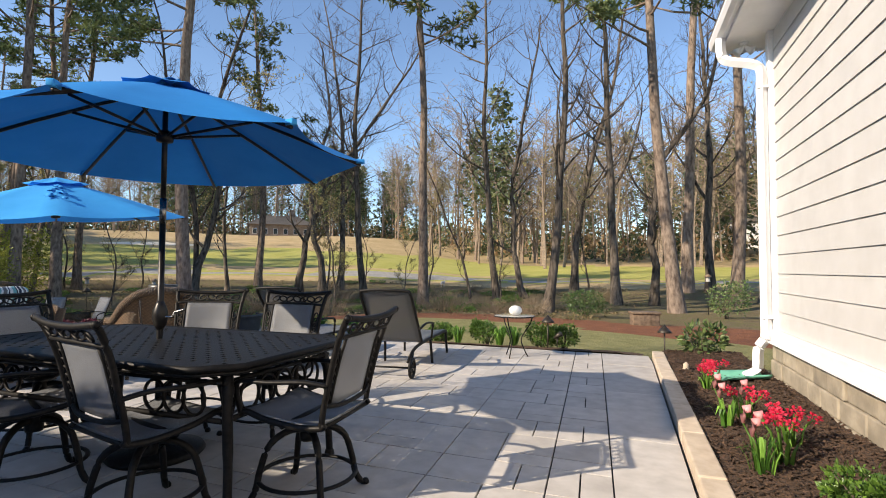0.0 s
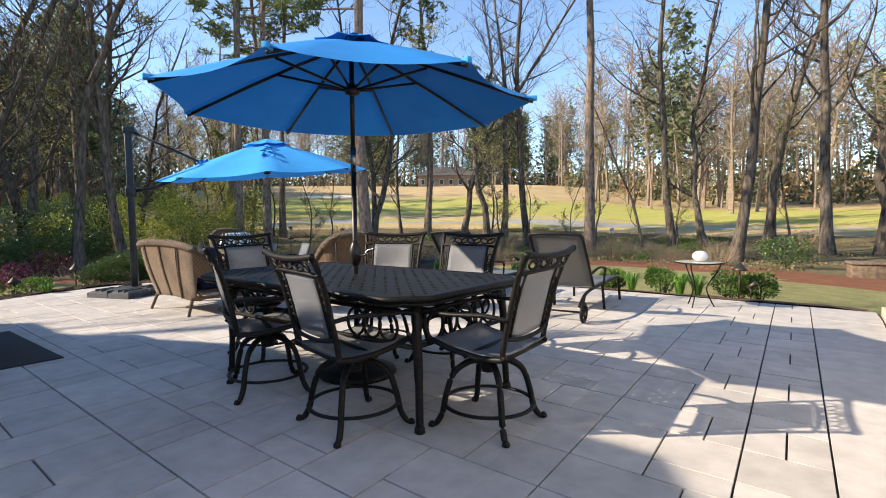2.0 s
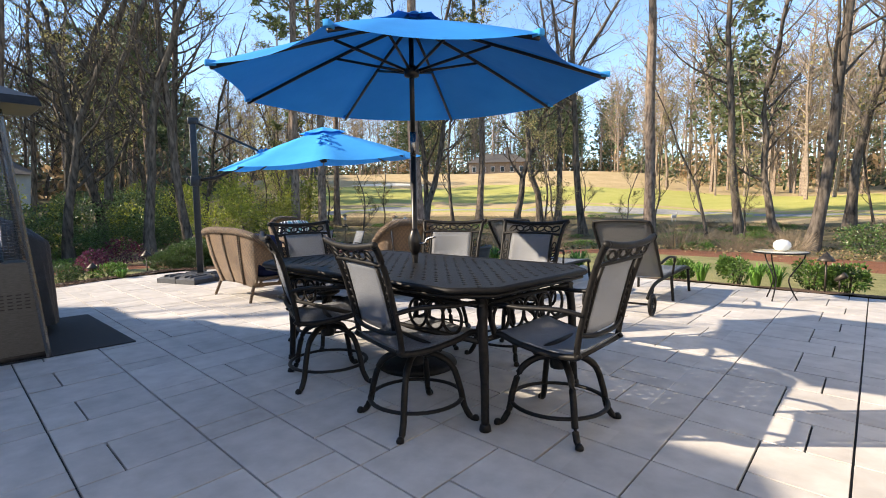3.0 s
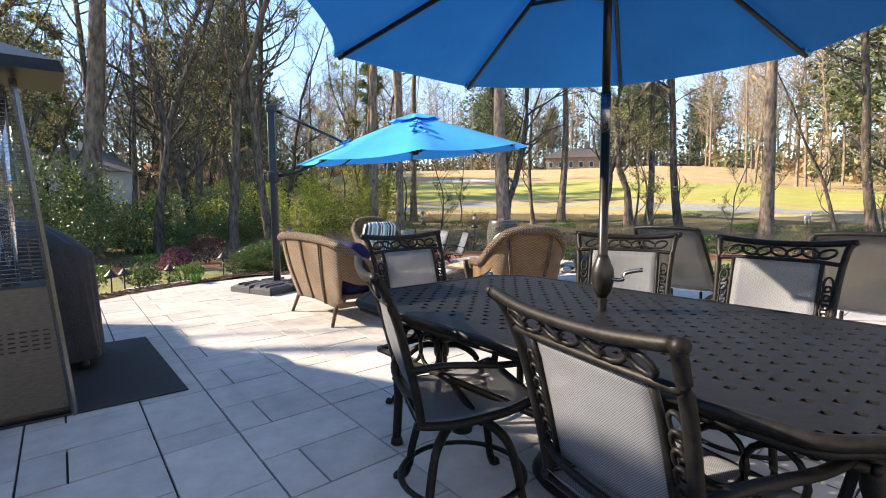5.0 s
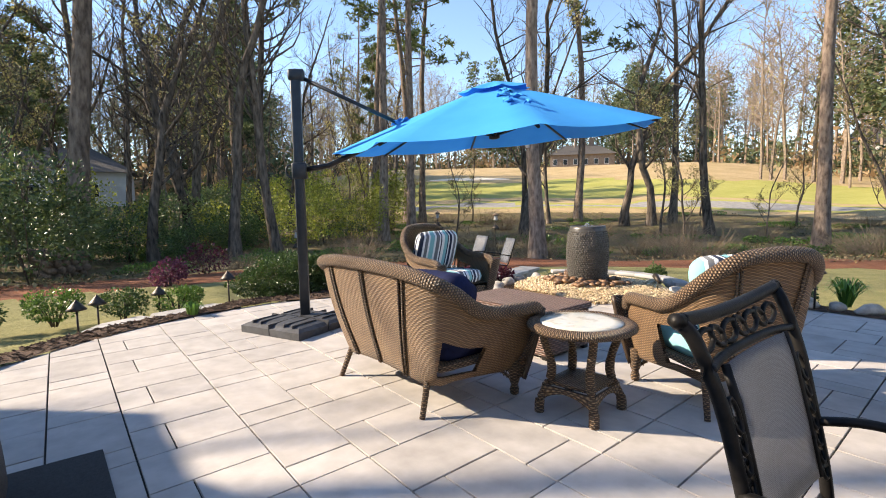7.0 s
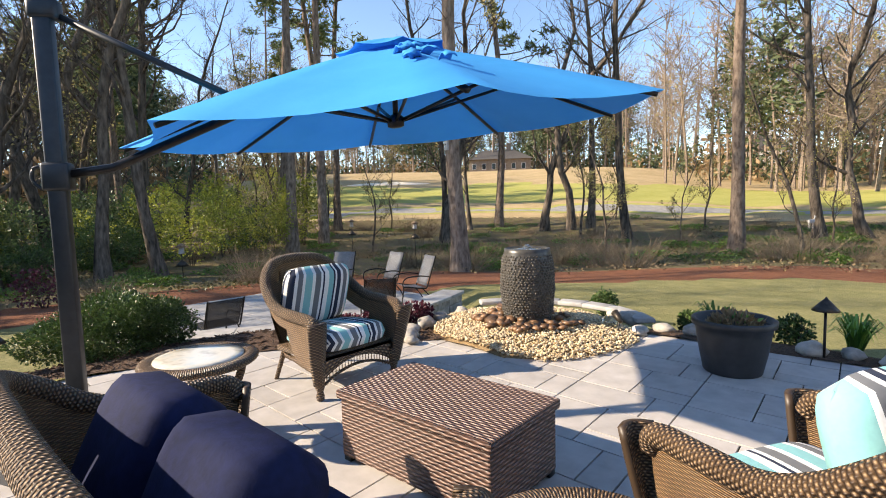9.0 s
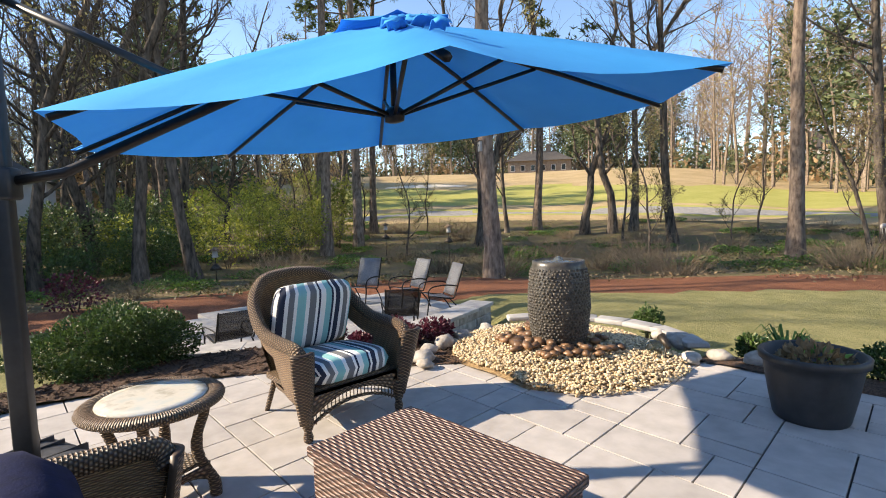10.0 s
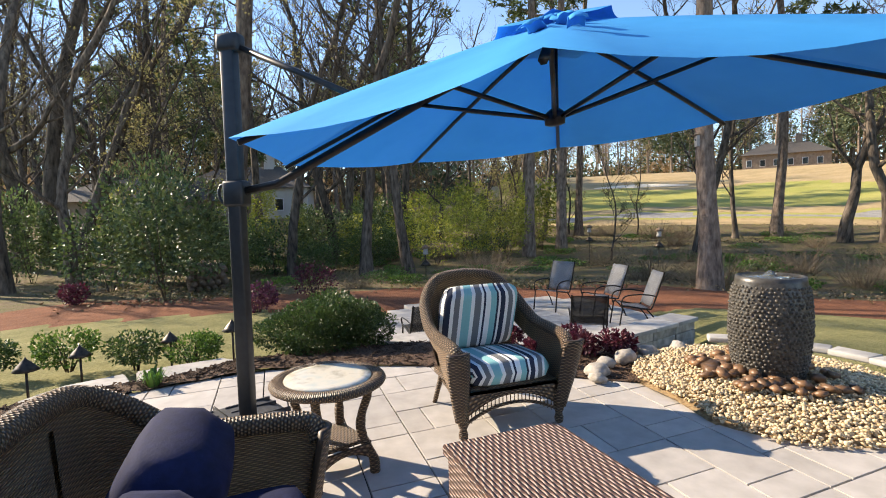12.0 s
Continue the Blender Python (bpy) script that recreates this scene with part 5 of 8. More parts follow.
def lounger(m, label):
    lo = thing("sun_lounger", m, label, "lounger", "sun loungers")
    hinge = Vector((0, 0.10, 0.36))
    top = Vector((0, -0.42, 1.03))
    for s in (-1, 1):
        x = s * 0.33
        bm = bmesh.new()
        tube(bm, bend([(x, -0.50, 0.20), (x, -0.30, 0.30), (x, 0.0, 0.34), (x, 0.7, 0.35), (x, 1.42, 0.34), (x, 1.50, 0.30)]), 0.020, 8)
        part("side_rail", bm, M_IRON, lo)
        bm = bmesh.new()
        tube(bm, [(x, hinge.y, hinge.z), (x, -0.18, 0.72), (x, -0.39, 0.98), (x * 0.95, -0.43, 1.03)], 0.018, 8)
        part("backrest_frame", bm, M_IRON, lo)
        for y in (0.55, 1.46):
            bm = bmesh.new()
            tube(bm, bend([(x, y - 0.02, 0.34), (x * 1.02, y, 0.2), (x * 1.05, y + 0.03, 0.0)]), 0.019, 8)
            part("leg", bm, M_IRON, lo)
        bm = bmesh.new()
        tube(bm, bend([(x * 1.1, -0.10, 0.55), (x * 1.18, 0.10, 0.60), (x * 1.2, 0.32, 0.585), (x * 1.16, 0.46, 0.55), (x * 1.05, 0.52, 0.35)]), 0.018, 8, flat=0.8)
        part("arm", bm, M_IRON, lo)
        bm = bmesh.new()
        tube(bm, [(x, -0.28, 0.31), (x * 1.05, -0.46, 0.12)], 0.016, 8)
        part("wheel_strut", bm, M_IRON, lo)
        w = bmesh.new()
        up = Vector((1, 0, 0))
        c = Vector((x * 1.12, -0.46, 0.125))
        tube(w, [c + Vector((0, 0.105 * math.cos(a), 0.105 * math.sin(a))) for a in (2 * math.pi * k / 24 for k in range(24))], 0.02, 8, closed=True, up=up)
        wheel = part("wheel", w, M_IRON, lo)
        for k in range(6):
            bm = bmesh.new()
            a = math.pi * k / 3
            tube(bm, [c, c + Vector((0, 0.10 * math.cos(a), 0.10 * math.sin(a)))], 0.008, 6)
            part("spoke", bm, M_IRON, wheel)
    bm = bmesh.new()
    tube(bm, [(-0.36, -0.46, 0.125), (0.36, -0.46, 0.125)], 0.012, 8)
    part("axle", bm, M_IRON, lo)
    bm = bmesh.new()
    tube(bm, bend([(-0.32, -0.43, 1.03), (-0.15, -0.445, 1.045), (0.15, -0.445, 1.045), (0.32, -0.43, 1.03)]), 0.018, 8)
    part("top_rail", bm, M_IRON, lo)
    bm = bmesh.new()
    sheet(bm, lambda u, v: ((u - 0.5) * 0.63, hinge.y + (top.y - hinge.y) * v, hinge.z + (top.z - hinge.z) * v - 0.03 * math.sin(math.pi * v) * (1 - (2 * u - 1) ** 2)), 8, 12, 0.004)
    part("backrest", bm, M_LOUNGE, lo, "dark woven sling back")
    bm = bmesh.new()
    sheet(bm, lambda u, v: ((u - 0.5) * 0.63, hinge.y + (1.49 - hinge.y) * v, 0.365 - 0.02 * (1 - (2 * u - 1) ** 2)), 8, 12, 0.004)
    part("seat", bm, M_SLING, lo, "grey woven sling seat")
    return lo


lo = lounger(pose(-2.78, 6.02, 0, 0, 0, 6), "dark metal lounger with a sling, back raised, on wheels")
tagged(copy_thing(lo, pose(-4.35, 6.05, 0, 0, 0, 4)), "dark metal lounger with a sling behind the dining table")

st = thing("side_table", pose(-1.53, 7.56, 0), "small round glass-topped table on three thin bowed legs", "side table")
bm = bmesh.new()
lathe(bm, [(0.285, 0.602), (0.295, 0.605), (0.295, 0.612), (0.285, 0.615)], 40)
part("glass_top", bm, M_TOP, st, "patterned glass disc")
bm = bmesh.new()
tube(bm, ring(0.30, 0.605, 40), 0.010, 8, closed=True)
part("rim", bm, M_IRON, st)
for k in range(3):
    bm = bmesh.new()
    r = Matrix.Rotation(math.radians(20 + 120 * k), 3, "Z")
    tube(bm, [r @ q for q in bend([(0.27, 0, 0.60), (0.24, 0, 0.50), (0.15, 0, 0.36), (0.10, 0, 0.25), (0.14, 0, 0.12), (0.20, 0, 0.0)])], 0.009, 8)
    part("leg", bm, M_IRON, st)
bm = bmesh.new()
lathe(bm, [(0.03, 0), (0.075, 0.02), (0.10, 0.06), (0.095, 0.10), (0.06, 0.135), (0.02, 0.145)], 20)
alone("table_lantern", bm, M_WHITE, "white round ceramic lantern standing on the side table", "lantern", m=pose(-1.52, 7.58, 0.615))

# ---- patio heater, grill and mat ----
bm = bmesh.new()
box(bm, -7.46, -5.6, -0.5, 1.46, 0.003, 0.012, 0.003)
alone("floor_mat", bm, M_MAT, "black rubber mat under the covered grill", "mat", smooth=False)

bm = bmesh.new()
GX0, GX1, GY0, GY1 = -7.40, -6.50, -0.42, 1.06


def cover_point(u, v):
    """A soft fitted cover: wraps round the grill, domed above the lid, folds running down."""
    a = 2 * math.pi * u
    ca, sa = math.cos(a), math.sin(a)
    k = 0.36
    x, y = math.copysign(abs(ca) ** k, ca), math.copysign(abs(sa) ** k, sa)
    if v < 0.72:
        t = v / 0.72
        r, z = 1.0 - 0.03 * t, 0.10 + t * (0.98 - 0.16 * abs(y) ** 3)
        r += 0.018 * math.sin(9 * a + 3 * t) * (1 - t) + 0.008 * math.sin(23 * a + 7 * t)
    else:
        t = (v - 0.72) / 0.28
        r = (1 - t) ** 0.55 * 0.97
        z = (1.08 - 0.16 * abs(y) ** 3 * (1 - t)) + 0.17 * math.sin(t * math.pi / 2) + 0.008 * math.sin(17 * a) * (1 - t)
    return (GX0 + GX1) / 2 + x * r * (GX1 - GX0) / 2, (GY0 + GY1) / 2 + y * r * (GY1 - GY0) / 2, z


sheet(bm, cover_point, 80, 40)
grill = thing("covered_grill", pose(0, 0, 0), "gas grill under a black fabric cover", "grill")
part("cover", bm, M_COVER, grill)
for x in (GX0 + 0.12, GX1 - 0.12):
    for y in (GY0 + 0.15, GY1 - 0.15):
        bm = bmesh.new()
        lathe(bm, [(0.03, 0.012), (0.04, 0.02), (0.04, 0.07), (0.02, 0.085), (0.02, 0.3)], 12)
        bmesh.ops.translate(bm, vec=(x, y, 0), verts=list(bm.verts))
        part("caster", bm, M_POLE, grill)

HX0, HY0 = -5.87, 0.54
heater = thing("patio_heater", pose(HX0, HY0, 0), "tall stainless steel pyramid patio heater with wire guards", "patio heater")


def half_at(z):
    return 0.26 - 0.17 * z / 2.05


bm = bmesh.new()
a, b = half_at(0.06), half_at(0.82)
lo_, hi_ = [bm.verts.new((sx * a, sy * a, 0.06)) for sx, sy in ((-1, -1), (1, -1), (1, 1), (-1, 1))], [bm.verts.new((sx * b, sy * b, 0.82)) for sx, sy in ((-1, -1), (1, -1), (1, 1), (-1, 1))]
for i in range(4):
    bm.faces.new((lo_[i], lo_[(i + 1) % 4], hi_[(i + 1) % 4], hi_[i]))
bm.faces.new(hi_)
bm.faces.new(lo_[::-1])
body = part("body", bm, M_STEEL_SHADED, heater, "brushed steel tank housing", smooth=False)
# Dark faces laid on the housing stand in for the shade inside slots.
for k in range(4):
    r = Matrix.Rotation(math.pi / 2 * k, 3, "Z")
    for row in range(5):
        for q in range(6):
            bm = bmesh.new()
            z = 0.44 + row * 0.028
            d = half_at(z) + 0.001
            x = -0.14 + q * 0.056
            vs = [bm.verts.new(r @ Vector(p)) for p in ((x, -d, z), (x + 0.034, -d, z), (x + 0.034, -d - 0.001, z + 0.009), (x, -d - 0.001, z + 0.009))]
            bm.faces.new(vs)
            part("vent_slot_shade", bm, M_POLE, body)
for sx, sy in ((-1, -1), (1, -1), (1, 1), (-1, 1)):
    bm = bmesh.new()
    d0, d1 = half_at(0) + 0.004, half_at(2.08) + 0.004
    tube(bm, [(sx * d0, sy * d0, 0.0), (sx * d1, sy * d1, 2.08)], 0.02, 4)
    part("corner_post", bm, M_STEEL, heater, smooth=False)
for k in range(4):
    bm = bmesh.new()
    r = Matrix.Rotation(math.pi / 2 * k, 3, "Z")
    for q in range(46):
        z = 0.86 + q * 0.026
        d = half_at(z) - 0.004
        tube(bm, [r @ Vector((-d, -d, z)), r @ Vector((d, -d, z))], 0.0022, 4)
    for q in (-0.6, -0.2, 0.2, 0.6):
        d0, d1 = half_at(0.86) - 0.006, half_at(2.03) - 0.006
        tube(bm, [r @ Vector((q * d0, -d0, 0.86)), r @ Vector((q * d1, -d1, 2.03))], 0.0025, 4)
    tagged(part("wire_guard", bm, M_STEEL, heater), kind="stuff")
bm = bmesh.new()
tube(bm, [(0, 0, 0.82), (0, 0, 2.05)], 0.05, 20)
part("glass_tube", bm, M_GLASS, heater)
bm = bmesh.new()
vs = [bm.verts.new(q) for q in ((-0.34, -0.34, 2.10), (0.34, -0.34, 2.10), (0.34, 0.34, 2.10), (-0.34, 0.34, 2.10))]
up_ = [bm.verts.new(q) for q in ((-0.32, -0.32, 2.17), (0.32, -0.32, 2.17), (0.32, 0.32, 2.17), (-0.32, 0.32, 2.17))]
tip = bm.verts.new((0, 0, 2.32))
bm.faces.new(vs[::-1])
for i in range(4):
    j = (i + 1) % 4
    bm.faces.new((vs[i], vs[j], up_[j], up_[i]))
    bm.faces.new((up_[i], up_[j], tip))
part("hood", bm, M_POLE, heater, "dark square hood", smooth=False)
bm = bmesh.new()
box(bm, -0.25, 0.25, -0.25, 0.25, 0.012, 0.06, 0.01)
part("plinth", bm, M_POLE, heater)

# ---- planter ----
pot = thing("planter", pose(-6.55, 7.60, 0) @ Matrix.Diagonal((0.86, 0.86, 1, 1)), "charcoal round planter pot with withered plants", "planter")
bm = bmesh.new()
lathe(bm, [(0.255, 0.0), (0.265, 0.015), (0.30, 0.16), (0.335, 0.34), (0.345, 0.40), (0.375, 0.41), (0.38, 0.455), (0.36, 0.465), (0.335, 0.455), (0.325, 0.38), (0.01, 0.37)], 40)
part("pot", bm, M_POT, pot)
ob = leaf_cloud("withered_plant", [(0, 0, 0.40, 0.29, 0.29, 0.07)], 420, 0.05, M_TAN_LEAF, 3, 1.4)
ob.parent = pot
ob = leaf_cloud("green_shoots", [(0.05, -0.05, 0.43, 0.2, 0.2, 0.05)], 24, 0.035, M_BLADE, 4, 2.0)
ob.parent = pot
tagged(ob, kind="stuff")

# ---- fountain and its stone bed ----
FX, FY = -8.72, 7.76
fountain = thing("urn_fountain", pose(FX, FY, 0.06), "tall barrel-shaped fountain faced with small dark pebbles", "fountain")
URN = [(0.235, 0.0), (0.25, 0.03), (0.285, 0.20), (0.308, 0.42), (0.305, 0.60), (0.285, 0.78), (0.265, 0.86), (0.262, 0.90), (0.24, 0.905), (0.235, 0.885), (0.01, 0.88)]
bm = bmesh.new()
lathe(bm, URN, 48)
part("urn", bm, M_URN_RIM, fountain)
rnd = random.Random(21)


def urn_r(z):
    for (r0, z0), (r1, z1) in zip(URN, URN[1:]):
        if z <= z1:
            return r0 + (r1 - r0) * (z - z0) / max(z1 - z0, 1e-6)
    return 0.26


ICO = bmesh.new()
bmesh.ops.create_icosphere(ICO, subdivisions=1, radius=1.0)
ICO_V, ICO_F = [v.co.copy() for v in ICO.verts], [tuple(v.index for v in f.verts) for f in ICO.faces]
ICO.free()


def scatter(name, spots, material, shape=(ICO_V, ICO_F), seed=1, smooth=True, flat=0.65):
    """Many stones joined: spots are (place, size)."""
    rnd = random.Random(seed)
    verts, faces = [], []
    for q, s in spots:
        t = Euler((rnd.uniform(-0.4, 0.4), rnd.uniform(-0.4, 0.4), rnd.uniform(0, 6.3))).to_matrix()
        d = Vector((s * rnd.uniform(0.8, 1.35), s * rnd.uniform(0.7, 1.1), s * flat * rnd.uniform(0.8, 1.2)))
        i = len(verts)
        for v in shape[0]:
            w = v * rnd.uniform(0.88, 1.1)
            verts.append(tuple(Vector(q) + t @ Vector((w.x * d.x, w.y * d.y, w.z * d.z))))
        faces += [tuple(i + k for k in f) for f in shape[1]]
    return raw(name, verts, faces, material, smooth)


spots = []
rows = 27
for j in range(rows):
    z = 0.02 + j * (0.83 / rows)
    r = urn_r(z)
    n_ = int(2 * math.pi * r / 0.039)
    for k in range(n_):
        a = 2 * math.pi * (k + (j % 2) * 0.5 + rnd.uniform(-0.2, 0.2)) / n_
        spots.append((((r - 0.006) * math.cos(a), (r - 0.006) * math.sin(a), z + rnd.uniform(-0.005, 0.005)), rnd.uniform(0.017, 0.021)))
ob = scatter("pebble_facing", spots, M_URN, (ICO_V, ICO_F), 2, True, 0.9)
ob.parent = fountain
tagged(ob, "small dark pebbles set in rows", kind="stuff")
bm = bmesh.new()
lathe(bm, [(0.232, 0.893), (0.12, 0.895), (0.05, 0.905), (0.035, 0.93), (0.01, 0.945)], 32)
part("water", bm, M_WATER, fountain)

bed = thing("pebble_bed", pose(0, 0, 0), "mound of cream and brown pebbles round the fountain", "pebble bed")


def mound(x, y):
    d = math.hypot(x - FX, (y - FY))
    return max(0.0, 0.12 * (1 - (d / 1.25) ** 2)) + 0.015


def bed_r(a):
    return 1.13 + 0.12 * math.sin(a * 2 + 2.2) + 0.05 * math.sin(5 * a)


bm = bmesh.new()
sheet(bm, lambda u, v: (FX + (bed_r(2 * math.pi * u) * v + 0.02) * math.cos(2 * math.pi * u), FY + (bed_r(2 * math.pi * u) * v + 0.02) * math.sin(2 * math.pi * u), mound(FX + bed_r(2 * math.pi * u) * v, FY) - 0.02 - 0.02 * v ** 4), 40, 8)
part("gravel_base", bm, M_DIRT, bed)
spots = []
while len(spots) < 9000:
    a, r = rnd.uniform(0, 2 * math.pi), math.sqrt(rnd.uniform(0.03, 1))
    R = bed_r(a) * r
    x, y = FX + R * math.cos(a), FY + R * math.sin(a)
    if R < 0.30:
        continue
    s = rnd.uniform(0.008, 0.020)
    spots.append(((x, y, mound(x, y) + rnd.uniform(-0.005, 0.02)), s))
ob = scatter("pebble_layer", spots, M_PEBBLE, seed=4)
ob.parent = bed
tagged(ob, "rounded cream-coloured pebbles", kind="stuff")
for k in range(70):
    a, R = rnd.uniform(0, 2 * math.pi), rnd.uniform(0.27, 0.62)
    if k < 46:
        a = rnd.uniform(-2.9, 0.2)
    x, y = FX + R * math.cos(a), FY + R * math.sin(a)
    ob = scatter("river_stone", [((0, 0, 0), rnd.uniform(0.045, 0.085))], M_RIVER, seed=100 + k, flat=0.5)
    ob.location = (x, y, mound(x, y) + 0.03 + rnd.uniform(0, 0.03))
    ob.parent = bed


def rock_mesh(seed, size):
    rnd = random.Random(seed)
    bm = bmesh.new()
    bmesh.ops.create_icosphere(bm, subdivisions=2, radius=1.0)
    d = Vector((rnd.uniform(0.8, 1.4), rnd.uniform(0.7, 1.1), rnd.uniform(0.5, 0.8))) * size
    for v in bm.verts:
        k = 1 + 0.35 * noise.noise(v.co * 1.3 + Vector((seed, 0, 0))) + 0.12 * noise.noise(v.co * 4 + Vector((0, seed, 0)))
        v.co = Vector((v.co.x * d.x, v.co.y * d.y, max(v.co.z * d.z, -0.4 * size))) * k
    return bm


rocks = [(-9.55, 6.62, 0.13), (-9.72, 6.85, 0.10), (-9.80, 7.15, 0.11), (-9.88, 7.5, 0.10), (-9.86, 7.9, 0.10), (-9.38, 6.50, 0.08), (-7.62, 8.30, 0.11), (-7.45, 8.55, 0.10),
         (-7.15, 8.62, 0.12), (-6.85, 8.52, 0.10), (-6.1, 8.52, 0.13), (-5.8, 8.55, 0.10), (-5.5, 8.58, 0.12), (-5.1, 8.60, 0.12), (-4.75, 8.56, 0.10), (-4.3, 8.6, 0.11), (-3.9, 8.58, 0.09), (-7.9, 8.75, 0.12), (-8.2, 8.92, 0.1)]
for k, (x, y, s) in enumerate(rocks):
    alone("edging_rock", rock_mesh(k + 3, s), M_ROCK, "rough grey and tan rock edging the garden bed", "rock", "edging rocks", m=pose(x, y, 0.045, 0, 0, k * 50))
# flat cap stones in an arc behind the fountain
for k in range(7):
    a = math.radians(48 + 16 * k)
    bm = bmesh.new()
    box(bm, -0.19, 0.19, -0.11, 0.11, 0.0, 0.06, 0.015)
    for v in bm.verts:
        v.co += Vector((noise.noise(v.co * 5 + Vector((k, 0, 0))), noise.noise(v.co * 5 + Vector((0, k, 0))), 0)) * 0.035
    alone("cap_stone", bm, M_FLAG, "flat grey flagstone behind the fountain", "stone", "cap stones", m=pose(FX + 1.36 * math.cos(a), FY + 1.36 * math.sin(a), 0.05, 0, 0, math.degrees(a) + 90))
# pump lid and a small spot light among the pebbles
bm = bmesh.new()
lathe(bm, [(0.07, 0.0), (0.085, 0.02), (0.085, 0.13), (0.05, 0.17), (0.02, 0.18)], 16)
alone("glass_jar", bm, M_GLASS, "small clear glass jar lying in the pebbles", "jar", m=pose(-7.95, 8.22, 0.10, 80, 0, 40))


def spot_light(m):
    s = thing("spot_light", m, "small bronze garden spot light on a stake", "lamp", "garden spot lights")
    bm = bmesh.new()
    tube(bm, [(0, 0, 0), (0, 0, 0.16)], 0.008, 8)
    part("stake", bm, M_LAMP, s)
    bm = bmesh.new()
    tube(bm, [(-0.05, 0, 0.15), (0.0, 0, 0.185), (0.07, 0, 0.235)], [0.022, 0.034, 0.042], 14)
    part("lamp_head", bm, M_LAMP, s)
    return s


spot_light(pose(-7.75, 8.05, 0.03, 0, 0, 150))
spot_light(pose(-1.02, 8.55, 0.02, 0, 0, -20))
spot_light(pose(-10.9, 6.0, 0.02, 0, 0, 100))


def path_light(m, label):
    s = thing("path_light", m, label, "lamp", "path lights")
    bm = bmesh.new()
    tube(bm, [(0, 0, -0.05), (0, 0, 0.42)], 0.012, 10)
    part("stem", bm, M_LAMP, s)
    bm = bmesh.new()
    lathe(bm, [(0.105, 0.42), (0.11, 0.425), (0.08, 0.46), (0.045, 0.50), (0.015, 0.53), (0.005, 0.55)], 20)
    part("hat", bm, M_LAMP, s, "conical bronze hat")
    return s


lamp = path_light(pose(-1.18, 8.62, 0), "bronze mushroom path light among the edging plants")
for x, y, z, text in ((0.62, 8.72, -0.1, "bronze path light at the end of the mulch bed"), (-6.0, 8.45, 0.02, "bronze path light among the rocks"), (-10.35, 5.95, 0.02, "bronze path light behind the wicker armchair"),
                      (-11.74, 3.36, -0.12, "bronze path light beside the round hedge"), (-11.45, 1.55, -0.26, "bronze path light beside the curved patio edge"), (-12.1, 1.8, -0.32, "bronze path light in the low planting"),
                      (-10.9, -0.3, -0.15, "bronze path light in the low planting"), (-12.6, 2.6, -0.36, "bronze path light on the lawn's edge")):
    tagged(copy_thing(lamp, pose(x, y, z)), text)

# ---- beds ----


def chips(name, spots, seed):
    rnd = random.Random(seed)
    verts, faces = [], []
    for x, y, z in spots:
        t = Euler((rnd.uniform(-0.5, 0.5), rnd.uniform(-0.5, 0.5), rnd.uniform(0, 6.3))).to_matrix()
        a, b, c = rnd.uniform(0.02, 0.055), rnd.uniform(0.005, 0.011), rnd.uniform(0.002, 0.005)
        i = len(verts)
        for sx, sy, sz in ((-1, -1, -1), (1, -1, -1), (1, 1, -1), (-1, 1, -1), (-1, -0.7, 1), (1, -0.7, 1), (0.9, 0.7, 1), (-0.9, 0.7, 1)):
            verts.append(tuple(Vector((x, y, z)) + t @ Vector((sx * a, sy * b, sz * c))))
        faces += [(i, i + 1, i + 5, i + 4), (i + 1, i + 2, i + 6, i + 5), (i + 2, i + 3, i + 7, i + 6), (i + 3, i, i + 4, i + 7), (i + 4, i + 5, i + 6, i + 7)]
    return raw(name, verts, faces, M_MULCH)


def lumpy(x, y):
    return 0.018 * noise.noise(Vector((x * 5, y * 5, 2))) + 0.03 * noise.noise(Vector((x * 1.3, y * 1.3, 5)))


bm = bmesh.new()
sheet(bm, lambda u, v: (0.575 + 1.07 * u, -3.0 + 11.65 * v, 0.055 + 0.03 * u + lumpy(0.575 + 1.07 * u, -3 + 11.65 * v)), 24, 180)
alone("flower_bed", bm, M_MULCH, "dark bark mulch bed between kerb and house", "garden bed", kind="structure")
rnd = random.Random(6)
spots = []
for _ in range(5200):
    u, y = rnd.random(), 2.2 + 6.4 * rnd.random() ** 1.25
    x = 0.59 + 1.04 * u
    spots.append((x, y, 0.062 + 0.03 * u + lumpy(x, y)))
tagged(chips("mulch_chips", spots, 2), "shredded brown bark mulch", "mulch", kind="stuff")

EDGE = bend([(-8.9, -0.7, 0), (-9.4, 0.3, 0), (-10.3, 1.4, 0), (-10.76, 2.25, 0), (-11.0, 3.15, 0), (-11.06, 3.7, 0), (-10.85, 4.5, 0), (-10.45, 5.38, 0), (-9.75, 6.25, 0), (-9.25, 6.85, 0)], 6)


def side_bed(u, v):
    i = min(int(u * (len(EDGE) - 1)), len(EDGE) - 2)
    f = u * (len(EDGE) - 1) - i
    q = EDGE[i].lerp(EDGE[i + 1], f)
    d = (EDGE[i + 1] - EDGE[i]).normalized()
    o = Vector((-d.y, d.x, 0))
    if o.x > 0 and o.y < 0:
        o = -o
    w = 1.0 + 0.9 * min(max((u - 0.45) / 0.3, 0), 1)
    q = q + o * (v * w - 0.05)
    return q.x, q.y, 0.02 - 0.26 * v ** 2.5 + lumpy(q.x, q.y)


